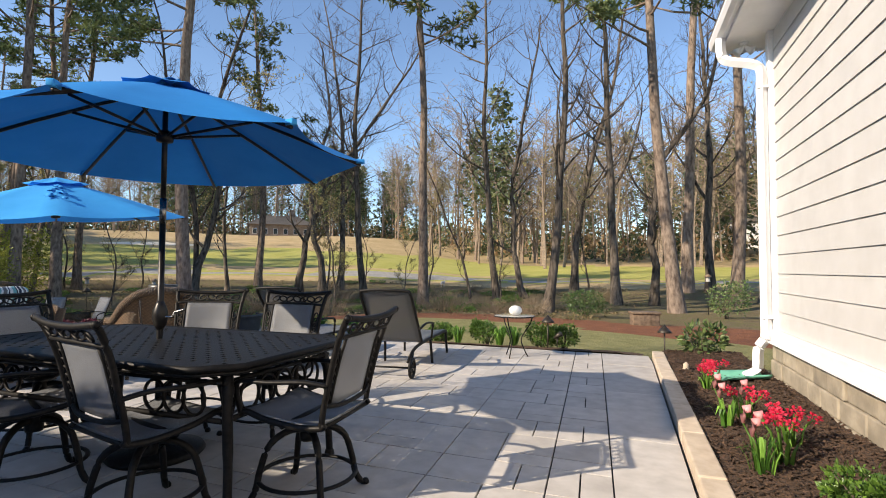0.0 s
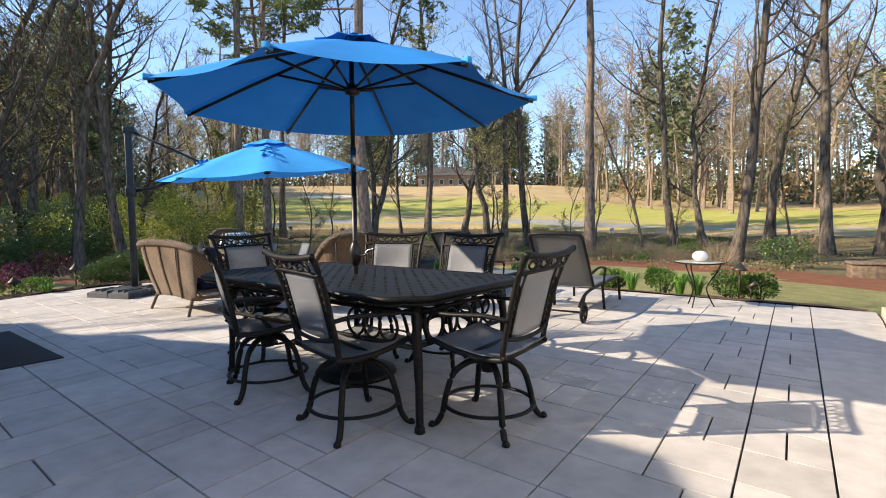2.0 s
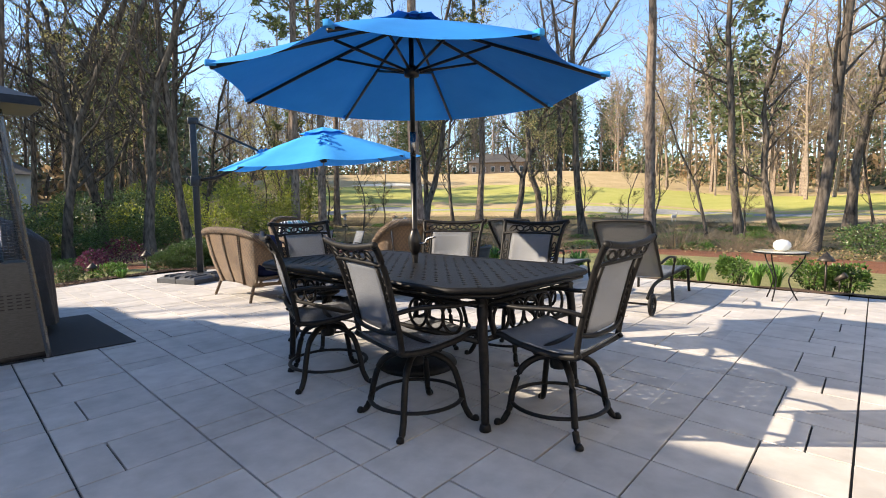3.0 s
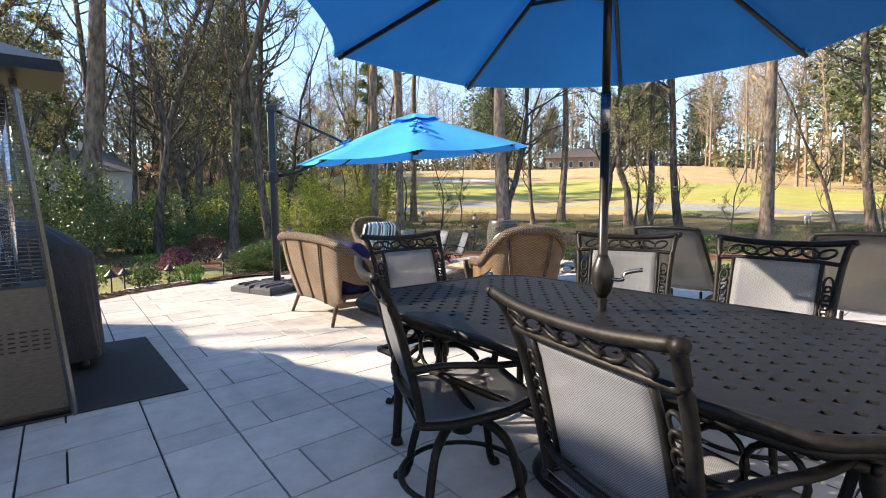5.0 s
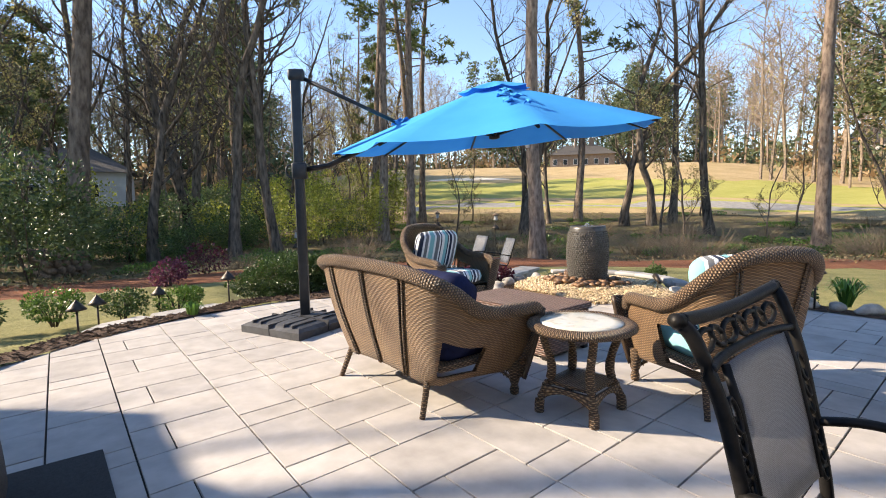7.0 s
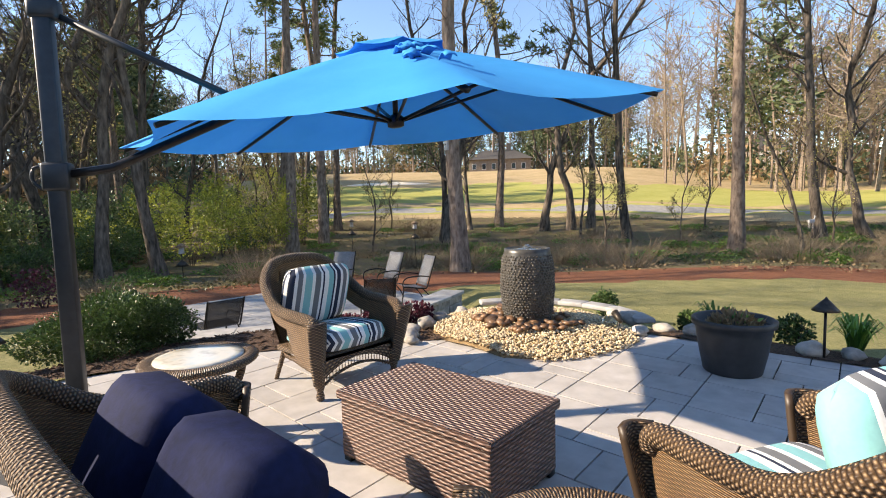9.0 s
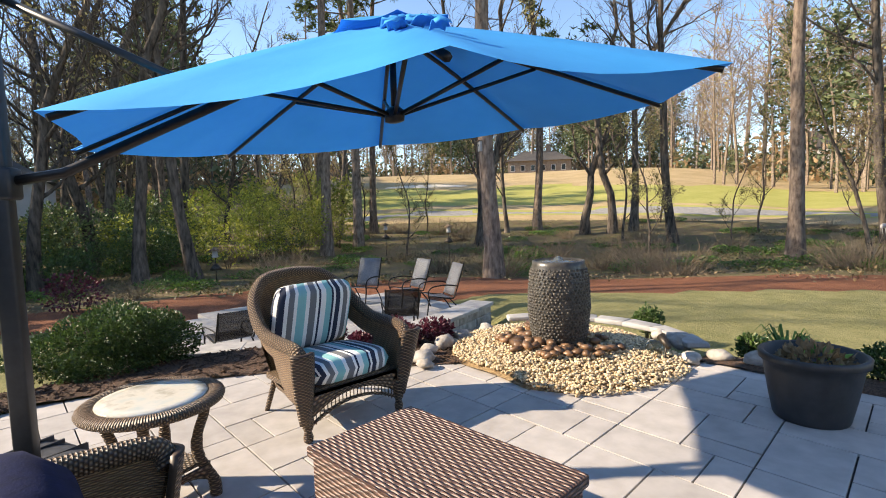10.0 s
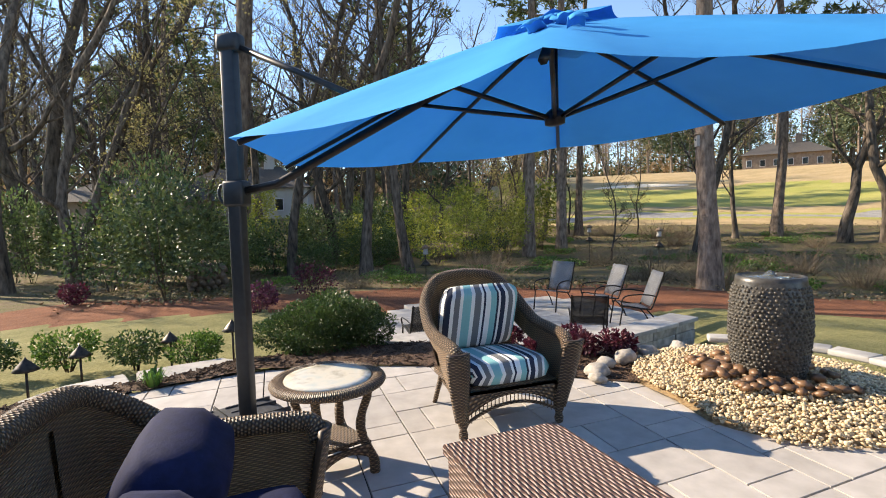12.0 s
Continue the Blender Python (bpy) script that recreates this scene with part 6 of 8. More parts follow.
bm = bmesh.new()
sheet(bm, side_bed, 60, 10)
alone("garden_bed", bm, M_MULCH, "dark mulch bed along the curved patio edge", "garden bed", kind="structure")
spots = []
for _ in range(3000):
    x, y, z = side_bed(rnd.random(), rnd.random())
    spots.append((x, y, z + 0.006))
tagged(chips("mulch_chips", spots, 5), "shredded brown bark mulch", "mulch", kind="stuff")
bm = bmesh.new()
sheet(bm, lambda u, v: (-7.6 + 7.9 * u, 8.36 + 1.0 * v, 0.015 - 0.2 * v ** 2 + lumpy(-7.6 + 7.9 * u, 8.36 + v)), 60, 8)
alone("garden_bed", bm, M_MULCH, "dark mulch bed along the far patio edge", "garden bed", kind="structure")
# pale flat stones beside the curved edge
for k, ring_ in enumerate((((-10.98, 2.62), (-11.36, 3.42), (-11.75, 3.5), (-12.12, 3.22), (-12.0, 2.7), (-11.9, 2.36)), ((-10.58, 1.86), (-10.93, 2.52), (-11.4, 2.42), (-11.86, 2.26), (-11.62, 1.78), (-11.2, 1.55)))):
    bm = bmesh.new()
    f = bm.faces.new([bm.verts.new((x, y, -0.03 - 0.04 * (abs(x) - 10.6))) for x, y in ring_][::-1])
    r = bmesh.ops.extrude_face_region(bm, geom=[f])
    bmesh.ops.translate(bm, vec=(0, 0, -0.13), verts=[v for v in r["geom"] if isinstance(v, bmesh.types.BMVert)])
    bmesh.ops.recalc_face_normals(bm, faces=list(bm.faces))
    bmesh.ops.bevel(bm, geom=list(bm.edges), offset=0.014, segments=2, affect="EDGES")
    alone("stepping_stone", bm, M_FLAG, "pale flat stepping stone below the patio edge", "stone", "stepping stones", smooth=False)

# ---- plants near the patio ----


def bush(name, x, y, z, w, d, h, count, leaf, material, seed, label, category="shrub", group="", long=1.6):
    b = thing(name, pose(x, y, z), label, category, group)
    rnd = random.Random(seed)
    blobs = [(0, 0, h * 0.5, w * 0.42, d * 0.42, h * 0.46)]
    for _ in range(7):
        a = rnd.uniform(0, 6.3)
        blobs.append((math.cos(a) * w * 0.28, math.sin(a) * d * 0.28, h * rnd.uniform(0.35, 0.68), w * rnd.uniform(0.16, 0.24), d * rnd.uniform(0.16, 0.24), h * rnd.uniform(0.22, 0.34)))
    ob = leaf_cloud("foliage", blobs, count, leaf, material, seed, long)
    ob.parent = b
    bm = bmesh.new()
    for k in range(7):
        a = rnd.uniform(0, 6.3)
        r = rnd.uniform(0.15, 0.36)
        tube(bm, [(0.03 * math.cos(a), 0.03 * math.sin(a), -0.05), (r * 0.5 * w * math.cos(a), r * 0.5 * d * math.sin(a), h * 0.4), (r * w * math.cos(a), r * d * math.sin(a), h * 0.75)], [0.012, 0.008, 0.003], 5)
    part("stem_tangle", bm, M_TWIG, b)
    return b


bush("hedge_shrub", -12.1, 4.42, -0.24, 1.6, 2.05, 0.86, 30000, 0.021, M_HEDGE, 40, "dense dark green clipped boxwood mound", "hedge")
for k, (x, y, s) in enumerate(((-3.15, 8.75, 0.52), (-2.30, 8.80, 0.60), (-1.35, 8.85, 0.62), (-0.95, 8.95, 0.55))):
    bush("boxwood", x, y, -0.06, 0.8 * s + 0.15, 0.7 * s + 0.1, s * 0.82, 2200, 0.024, M_BOX, 50 + k, "fresh green boxwood shrub at the patio's far edge", "shrub", "edging shrubs")
for k, (x, y, s) in enumerate(((-6.3, 9.05, 0.5), (-5.2, 9.0, 0.45), (-7.35, 9.15, 0.4), (-8.6, 9.55, 0.5), (-9.6, 9.3, 0.45))):
    bush("boxwood", x, y, -0.16, 0.75 * s + 0.1, 0.7 * s, s * 0.85, 1500, 0.024, M_HEDGE, 60 + k, "small green shrub behind the rock edging", "shrub", "edging shrubs")
for k, (x, y, s) in enumerate(((-13.2, 1.35, 0.62), (-12.85, 2.15, 0.6), (-12.55, 2.85, 0.55), (-13.2, 0.5, 0.55), (-12.6, -0.5, 0.42), (-13.6, -0.8, 0.5), (-11.3, 0.6, 0.32))):
    bush("ground_shrub", x, y, -0.28, s * 1.35 + 0.1, s * 1.35, s * 0.85, 1900, 0.026, M_HEDGE if k % 2 else M_BOX, 70 + k, "low green shrub beside the curved patio edge", "shrub", "low shrubs")
for k, (x, y, s) in enumerate(((-10.2, 6.9, 0.36), (-10.35, 6.45, 0.3), (-10.05, 7.25, 0.38), (-10.5, 7.0, 0.36), (-10.8, 5.9, 0.3), (-10.9, 6.4, 0.32))):
    bush("purple_shrub", x, y, -0.02, s + 0.12, s, s * 0.8, 700, 0.03, M_PURPLE, 80 + k, "low shrub with dark purple-red leaves", "shrub", "purple shrubs", 1.8)
bush("camellia", 1.12, 8.55, -0.12, 0.75, 0.6, 0.72, 420, 0.055, M_GLOSS, 90, "young glossy-leaved camellia in the mulch bed", "shrub", long=1.9)
bush("ground_shrub", 1.2, 3.25, 0.03, 0.5, 0.55, 0.27, 1500, 0.022, M_BOX, 91, "low yellow-green shrub in the mulch bed", "shrub")


def strap_plant(name, x, y, z, r, h, count, seed, label, group="strap-leaved plants", material=None):
    b = thing(name, pose(x, y, z), label, "plant", group)
    rnd = random.Random(seed)
    verts, faces = [], []
    for _ in range(count):
        a = rnd.uniform(0, 6.3)
        reach, top = r * rnd.uniform(0.4, 1.0), h * rnd.uniform(0.6, 1.0)
        w = rnd.uniform(0.010, 0.018)
        side = Vector((-math.sin(a), math.cos(a), 0)) * w
        out = Vector((math.cos(a), math.sin(a), 0))
        o = out * rnd.uniform(0, 0.06)
        line = [o, o + out * reach * 0.25 + UP * top * 0.62, o + out * reach * 0.6 + UP * top, o + out * reach + UP * top * rnd.uniform(0.55, 0.95)]
        i = len(verts)
        for k, q in enumerate(line[:-1]):
            verts += [tuple(q - side * (1 - 0.2 * k)), tuple(q + side * (1 - 0.2 * k))]
        verts.append(tuple(line[-1]))
        faces += [(i, i + 1, i + 3, i + 2), (i + 2, i + 3, i + 5, i + 4), (i + 4, i + 5, i + 6)]
    ob = raw("leaves", verts, faces, material or M_BLADE)
    ob.parent = b
    return b


for k, (x, y, r, h) in enumerate(((-6.95, 8.75, 0.34, 0.36), (-2.0, 8.62, 0.24, 0.34), (-2.75, 8.62, 0.22, 0.3), (-1.75, 8.6, 0.22, 0.34), (-5.0, 8.85, 0.35, 0.36), (-4.5, 8.9, 0.3, 0.32), (-10.95, 2.7, 0.14, 0.18), (-5.8, 8.9, 0.3, 0.35))):
    strap_plant("strap_plant", x, y, 0.0, r, h, 70, 20 + k, "clump of bright green strap leaves at the bed's edge")


def flower(name, x, y, h, seed, calla, label):
    """A potted-looking clump: fleshy stems, broad leaves, heads of ruffled petals."""
    b = strap_plant(name, x, y, 0.05, 0.12, h * 0.66, 18 if calla else 9, seed, label, "red flowers in the bed")
    rnd = random.Random(seed + 100)
    for k in range(3 if calla else 6):
        a = rnd.uniform(0, 6.3)
        r = rnd.uniform(0.03, 0.16)
        z = h * rnd.uniform(0.68, 0.92)
        q = Vector((r * math.cos(a), r * math.sin(a), z))
        bm = bmesh.new()
        tube(bm, [(q.x * 0.3, q.y * 0.3, 0), q * 0.6 + UP * 0.1 * h, q], [0.008, 0.007, 0.005], 6)
        stem = part("stem", bm, M_BLADE, b)
        if calla:
            bm = bmesh.new()
            tube(bm, [q, q + UP * 0.05, q + UP * 0.09 + Vector((0.02, 0, 0)), q + UP * 0.12 + Vector((0.045, 0, 0))], [0.008, 0.02, 0.032, 0.004], 10)
            part("bloom", bm, M_PETAL_PINK, stem)
        else:
            ob = leaf_cloud("bloom", [(q.x, q.y, q.z, 0.042, 0.042, 0.03)], 36, 0.022, M_PETAL, seed + k, 1.1)
            ob.parent = stem
    return b


for k, (x, y, h, calla, text) in enumerate(((0.80, 3.62, 0.36, 1, "pink calla lilies with light green stems"), (0.98, 3.85, 0.34, 0, "clump of bright red flowers in the mulch"), (0.78, 4.62, 0.34, 1, "pink calla lilies with light green stems"),
                                           (0.95, 4.9, 0.30, 0, "clump of bright red flowers in the mulch"), (0.83, 5.95, 0.28, 0, "clump of bright red flowers in the mulch"), (0.92, 6.25, 0.27, 0, "clump of bright red flowers in the mulch"),
                                           (1.12, 4.25, 0.30, 0, "clump of bright red flowers in the mulch"))):
    flower("flower_clump", x, y, h, 200 + k, calla, text)
bm = bmesh.new()
lathe(bm, [(0.03, 0), (0.04, 0.02), (0.03, 0.05), (0.035, 0.075), (0.01, 0.10)], 12)
alone("clay_bird", bm, M_KERB, "small terracotta garden ornament on the mulch", "ornament", m=pose(0.74, 7.0, 0.06))

# ---- lower terrace with its low wall and four sling chairs ----
LZ = -0.55
terrace = thing("lower_terrace", pose(0, 0, 0), "round grey flagstone terrace below the patio", "terrace")
tagged(terrace, kind="structure")
for k in range(132):
    i, j = k % 11, k // 11
    bm = bmesh.new()
    x, y = -17.0 + i * 0.52, 4.7 + j * 0.52
    if x + 0.5 > -11.4 - 0.35 * abs(y - 7.6) or math.hypot(x + 14.2, y - 7.9) > 3.1:
        bm.free()
        continue
    box(bm, x + 0.006, x + 0.514, y + 0.006, y + 0.514, LZ - 0.16, LZ + rnd.uniform(-0.003, 0.003), 0.008)
    part("flagstone", bm, M_FLAG, terrace, smooth=False)
low_wall = thing("low_wall", pose(0, 0, 0), "low stone seat wall with a flagstone cap", "wall")
tagged(low_wall, kind="structure")
run_ = [Vector((-13.0, 4.75, 0)), Vector((-12.55, 5.25, 0)), Vector((-12.15, 5.85, 0)), Vector((-11.75, 6.5, 0)), Vector((-11.45, 7.1, 0)), Vector((-11.28, 7.72, 0)), Vector((-11.36, 8.3, 0)), Vector((-11.52, 8.88, 0)),
        Vector((-11.68, 9.45, 0)), Vector((-11.85, 10.0, 0))]
for p0, p1 in zip(run_, run_[1:]):
    d = (p1 - p0)
    mid_ = (p0 + p1) / 2
    m_ = pose(mid_.x, mid_.y, 0, 0, 0, math.degrees(math.atan2(d.y, d.x)))
    bm = bmesh.new()
    box(bm, -d.length / 2 + 0.003, d.length / 2 - 0.003, -0.23, 0.23, -0.21, -0.15 + rnd.uniform(-0.004, 0.004), 0.01, m=m_)
    part("cap_stone", bm, M_FLAG, low_wall, smooth=False)
    for row in range(3):
        bm = bmesh.new()
        box(bm, -d.length / 2 + 0.004, d.length / 2 - 0.004, -0.17 - rnd.uniform(0, 0.015), 0.17 + rnd.uniform(0, 0.015), -0.61 + row * 0.134, -0.481 + row * 0.134, 0.012, m=m_)
        part("wall_stone", bm, M_ROCK, low_wall, smooth=False)


def sling_chair(m, label, cloth):
    c = thing("sling_chair", m, label, "chair", "sling chairs on the lower terrace")
    for s in (-1, 1):
        x = s * 0.27
        bm = bmesh.new()
        tube(bm, bend([(x, 0.30, 0.0), (x, 0.24, 0.36), (x, 0.20, 0.42), (x, -0.18, 0.36), (x, -0.28, 0.42), (x, -0.46, 0.95), (x, -0.48, 1.0)]), 0.014, 6)
        part("side_frame", bm, M_IRON, c)
        bm = bmesh.new()
        tube(bm, bend([(x, -0.34, 0.58), (x * 1.08, -0.10, 0.62), (x * 1.1, 0.18, 0.60), (x * 1.05, 0.26, 0.50), (x, 0.24, 0.38)]), 0.013, 6)
        part("arm", bm, M_IRON, c)
        bm = bmesh.new()
        tube(bm, bend([(x, -0.16, 0.37), (x, -0.34, 0.16), (x, -0.42, 0.0)]), 0.013, 6)
        part("back_leg", bm, M_IRON, c)
    bm = bmesh.new()
    sheet(bm, lambda u, v: ((u - 0.5) * 0.52, 0.20 - 0.42 * v, 0.425 - 0.06 * v - 0.02 * math.sin(math.pi * v)), 4, 6, 0.004)
    part("seat", bm, cloth, c)
    bm = bmesh.new()
    sheet(bm, lambda u, v: ((u - 0.5) * 0.52, -0.25 - 0.22 * v, 0.40 + 0.59 * v), 4, 6, 0.004)
    part("backrest", bm, cloth, c)
    return c


sc = sling_chair(pose(-15.0, 9.55, LZ, 0, 0, 205), "grey sling chair with a thin dark frame on the terrace", M_SLING)
for x, y, rz in ((-14.05, 10.05, 172), (-12.95, 9.9, 158)):
    copy_thing(sc, pose(x, y, LZ, 0, 0, rz))
sc = sling_chair(pose(-12.5, 8.65, LZ, 0, 0, 58) @ Matrix.Diagonal((1, 1, 0.8, 1)), "black sling chair behind the low terrace wall", M_SLING_BLACK)
copy_thing(sc, pose(-13.35, 6.1, LZ, 0, 0, 88) @ Matrix.Diagonal((1, 1, 0.9, 1)))

# ---- woods ----


def limb(start, way, length, r0, rnd, wander, steps, rise=0.0):
    """A wandering line of points and radii."""
    pts, radii, q, d = [start.copy()], [r0], start.copy(), way.normalized()
    for k in range(steps):
        d = (d + Vector((rnd.gauss(0, wander), rnd.gauss(0, wander), rnd.gauss(0, wander * 0.6) + rise))).normalized()
        q = q + d * (length / steps)
        pts.append(q.copy())
        radii.append(max(r0 * (1 - 0.82 * (k + 1) / steps), 0.004))
    return pts, radii


class Wood:
    """Collects tubes as plain lists, which stays quick for many twigs."""

    def __init__(self):
        self.verts, self.faces = [], []

    def add(self, pts, radii, seg):
        base = len(self.verts)
        for i, q in enumerate(pts):
            d = (pts[min(i + 1, len(pts) - 1)] - pts[max(i - 1, 0)]).normalized()
            ref = UP if abs(d.z) < 0.9 else Vector((1, 0, 0))
            s = d.cross(ref).normalized()
            t = s.cross(d)
            for k in range(seg):
                a = 2 * math.pi * k / seg
                self.verts.append(tuple(q + (s * math.cos(a) + t * math.sin(a)) * radii[i]))
        for i in range(len(pts) - 1):
            for k in range(seg):
                j = (k + 1) % seg
                self.faces.append((base + i * seg + k, base + i * seg + j, base + (i + 1) * seg + j, base + (i + 1) * seg + k))


def grow_bare(seed, height, r0, first, curve=0.05, forks=14, buds=0):
    """A leafless tree: trunk and limbs, fine twigs, and a few swelling buds."""
    rnd = random.Random(seed)
    trunk, twigs = Wood(), Wood()
    tp, tr = limb(Vector((0, 0, -0.4)), Vector((rnd.gauss(0, 0.03), rnd.gauss(0, 0.03), 1)), height, r0, rnd, curve, 16, 0.02)
    tr = [r * (1.0 + (0.7 if i == 0 else 0.15 if i == 1 else 0)) for i, r in enumerate(tr)]
    trunk.add(tp, tr, 9)
    tips = []
    for k in range(forks):
        f = first + (0.98 - first) * (k + rnd.random() * 0.7) / forks
        i = min(int(f * 16), 15)
        p0 = tp[i].lerp(tp[i + 1], f * 16 - i)
        a = rnd.uniform(0, 6.3)
        way = Vector((math.cos(a), math.sin(a), rnd.uniform(0.35, 1.1)))
        ln = height * rnd.uniform(0.10, 0.30) * (1.15 - 0.6 * f)
        bp, br = limb(p0, way, ln, max(tr[i] * rnd.uniform(0.30, 0.52), 0.02), rnd, 0.17, 7, 0.10)
        trunk.add(bp, br, 6)
        for _ in range(5):
            j = rnd.randint(2, 6)
            a2 = Vector((rnd.gauss(0, 1), rnd.gauss(0, 1), rnd.uniform(-0.1, 1.1)))
            sp, sr = limb(bp[j], (bp[j] - bp[j - 1]).normalized() * 0.8 + a2 * 0.6, ln * rnd.uniform(0.28, 0.6), max(br[j] * 0.6, 0.014), rnd, 0.22, 5, 0.06)
            twigs.add(sp, sr, 4)
            for _ in range(5):
                j2 = rnd.randint(1, 5)
                a3 = Vector((rnd.gauss(0, 1), rnd.gauss(0, 1), rnd.uniform(-0.2, 1.0)))
                wp, wr = limb(sp[j2], (sp[j2] - sp[j2 - 1]).normalized() * 0.6 + a3 * 0.6, ln * rnd.uniform(0.12, 0.30), 0.011, rnd, 0.25, 3, 0.05)
                twigs.add(wp, [max(r, 0.005) for r in wr], 3)
                tips.append(wp[-1])
                tips.append(wp[-2])
    return trunk, twigs, tips


def bud_mesh(name, tips, size, material, seed, each=2):
    rnd = random.Random(seed)
    verts, faces = [], []
    for q in tips:
        for _ in range(each):
            c = q + Vector((rnd.gauss(0, size * 1.6), rnd.gauss(0, size * 1.6), rnd.gauss(0, size * 1.6)))
            a = Vector((rnd.gauss(0, 1), rnd.gauss(0, 1), rnd.gauss(0, 1))).normalized() * size
            b = a.cross(Vector((rnd.gauss(0, 1), rnd.gauss(0, 1), 1))).normalized() * size * 0.6
            i = len(verts)
            verts += [tuple(c - a), tuple(c + b), tuple(c + a), tuple(c - b)]
            faces.append((i, i + 1, i + 2, i + 3))
    return raw(name, verts, faces, material)


def bare_tree(seed, height, r0, first, label, curve=0.05, forks=14, buds=None, group="bare trees"):
    t = thing("bare_tree", pose(0, 0, -300), label, "tree", group)
    trunk, twigs, tips = grow_bare(seed, height, r0, first, curve, forks)
    ob = raw("trunk", trunk.verts, trunk.faces, M_BARK, True)
    ob.parent = t
    ob = raw("crown", twigs.verts, twigs.faces, M_TWIG)
    ob.parent = t
    if buds:
        ob = bud_mesh("bud_haze", tips, 0.07, buds, seed)
        ob.parent = t
    return t


def needle_clumps(name, blobs, count, size, material, seed):
    """Tufts of needles: small fans of narrow blades."""
    rnd = random.Random(seed)
    verts, faces = [], []
    for _ in range(count):
        x, y, z, r, h = rnd.choice(blobs)
        d = Vector((rnd.gauss(0, 1), rnd.gauss(0, 1), rnd.gauss(0, 1))).normalized() * rnd.uniform(0.35, 1.0)
        c = Vector((x + d.x * r, y + d.y * r, z + d.z * h))
        for _ in range(5):
            a = Vector((rnd.gauss(0, 1), rnd.gauss(0, 1), rnd.gauss(0.3, 0.8))).normalized() * size * rnd.uniform(0.7, 1.2)
            b = a.cross(Vector((rnd.gauss(0, 1), rnd.gauss(0, 1), rnd.gauss(0, 1)))).normalized() * size * 0.16
            i = len(verts)
            verts += [tuple(c - b), tuple(c + b), tuple(c + a)]
            faces.append((i, i + 1, i + 2))
    return raw(name, verts, faces, material)


def pine_tree(seed, height, r0, first, label, tufts=900, size=0.42, group="pines", curve=0.02, leaf=None):
    rnd = random.Random(seed)
    t = thing("pine_tree", pose(0, 0, -300), label, "tree", group)
    w = Wood()
    tp, tr = limb(Vector((0, 0, -0.4)), UP, height, r0, rnd, curve, 16, 0.03)
    tr = [max(r0 * (1 - 0.7 * i / 16), 0.03) * (1.5 if i == 0 else 1.12 if i == 1 else 1) for i in range(17)]
    w.add(tp, tr, 10)
    blobs = []
    for k in range(17):
        f = first + (1.0 - first) * k / 16
        i = min(int(f * 16), 15)
        p0 = tp[i].lerp(tp[i + 1], f * 16 - i)
        a = rnd.uniform(0, 6.3)
        ln = height * rnd.uniform(0.09, 0.18) * (1.25 - 0.75 * (f - first) / (1 - first))
        bp, br = limb(p0, Vector((math.cos(a), math.sin(a), rnd.uniform(0.0, 0.5))), ln, 0.07, rnd, 0.12, 5, 0.05)
        w.add(bp, br, 5)
        for q in (bp[3], bp[5]):
            blobs.append((q.x, q.y, q.z + 0.2, height * 0.035 * rnd.uniform(0.7, 1.4), height * 0.02 * rnd.uniform(0.7, 1.3)))
    for k in range(5):  # dead stubs lower down
        f = first * rnd.uniform(0.45, 0.98)
        i = int(f * 16)
        a = rnd.uniform(0, 6.3)
        bp, br = limb(tp[i], Vector((math.cos(a), math.sin(a), rnd.uniform(-0.1, 0.4))), rnd.uniform(0.5, 2.2), 0.03, rnd, 0.2, 4, 0.0)
        w.add(bp, br, 4)
    ob = raw("trunk", w.verts, w.faces, M_PINEBARK, True)
    ob.parent = t
    ob = needle_clumps("crown", blobs, tufts, size, leaf or M_NEEDLE, seed)
    ob.parent = t
    return t


BARE = [bare_tree(300, 26, 0.25, 0.22, "tall leafless tree with grey bark and a high twiggy crown", 0.075, 24),
        bare_tree(301, 24, 0.26, 0.16, "tall leafless tree with a forked, twisting trunk", 0.14, 22),
        bare_tree(302, 22, 0.22, 0.15, "slender leafless tree with a leaning trunk", 0.12, 22, M_BUDS),
        bare_tree(303, 25, 0.25, 0.26, "tall straight leafless tree with pale grey bark", 0.035, 22),
        bare_tree(304, 15, 0.13, 0.16, "thin leafless young tree", 0.07, 14, M_BUDS),
        bare_tree(305, 11, 0.09, 0.14, "thin leafless sapling with swelling buds", 0.09, 12, M_BUDS)]
PINES = [pine_tree(320, 29, 0.30, 0.55, "tall straight pine with reddish plated bark", 900),
         pine_tree(321, 27, 0.33, 0.50, "tall pine with a bare reddish trunk and high crown", 800),
         pine_tree(322, 21, 0.26, 0.30, "dark green pine with a dense crown", 1500, 0.5)]


def plant(kind, x, y, scale=1.0, turn=None, lean=0.0, towards=0.0, sink=0.05):
    t = copy_thing(kind, pose(x, y, ground_z(x, y) - sink, 0, 0, 0) @ Matrix.Rotation(radians(lean), 4, Vector((math.cos(radians(towards)), math.sin(radians(towards)), 0))) @
                   Matrix.Rotation(turn if turn is not None else (x * 7.3 + y * 3.1) % 6.28, 4, "Z") @ Matrix.Diagonal((scale, scale, scale, 1)))
    return t


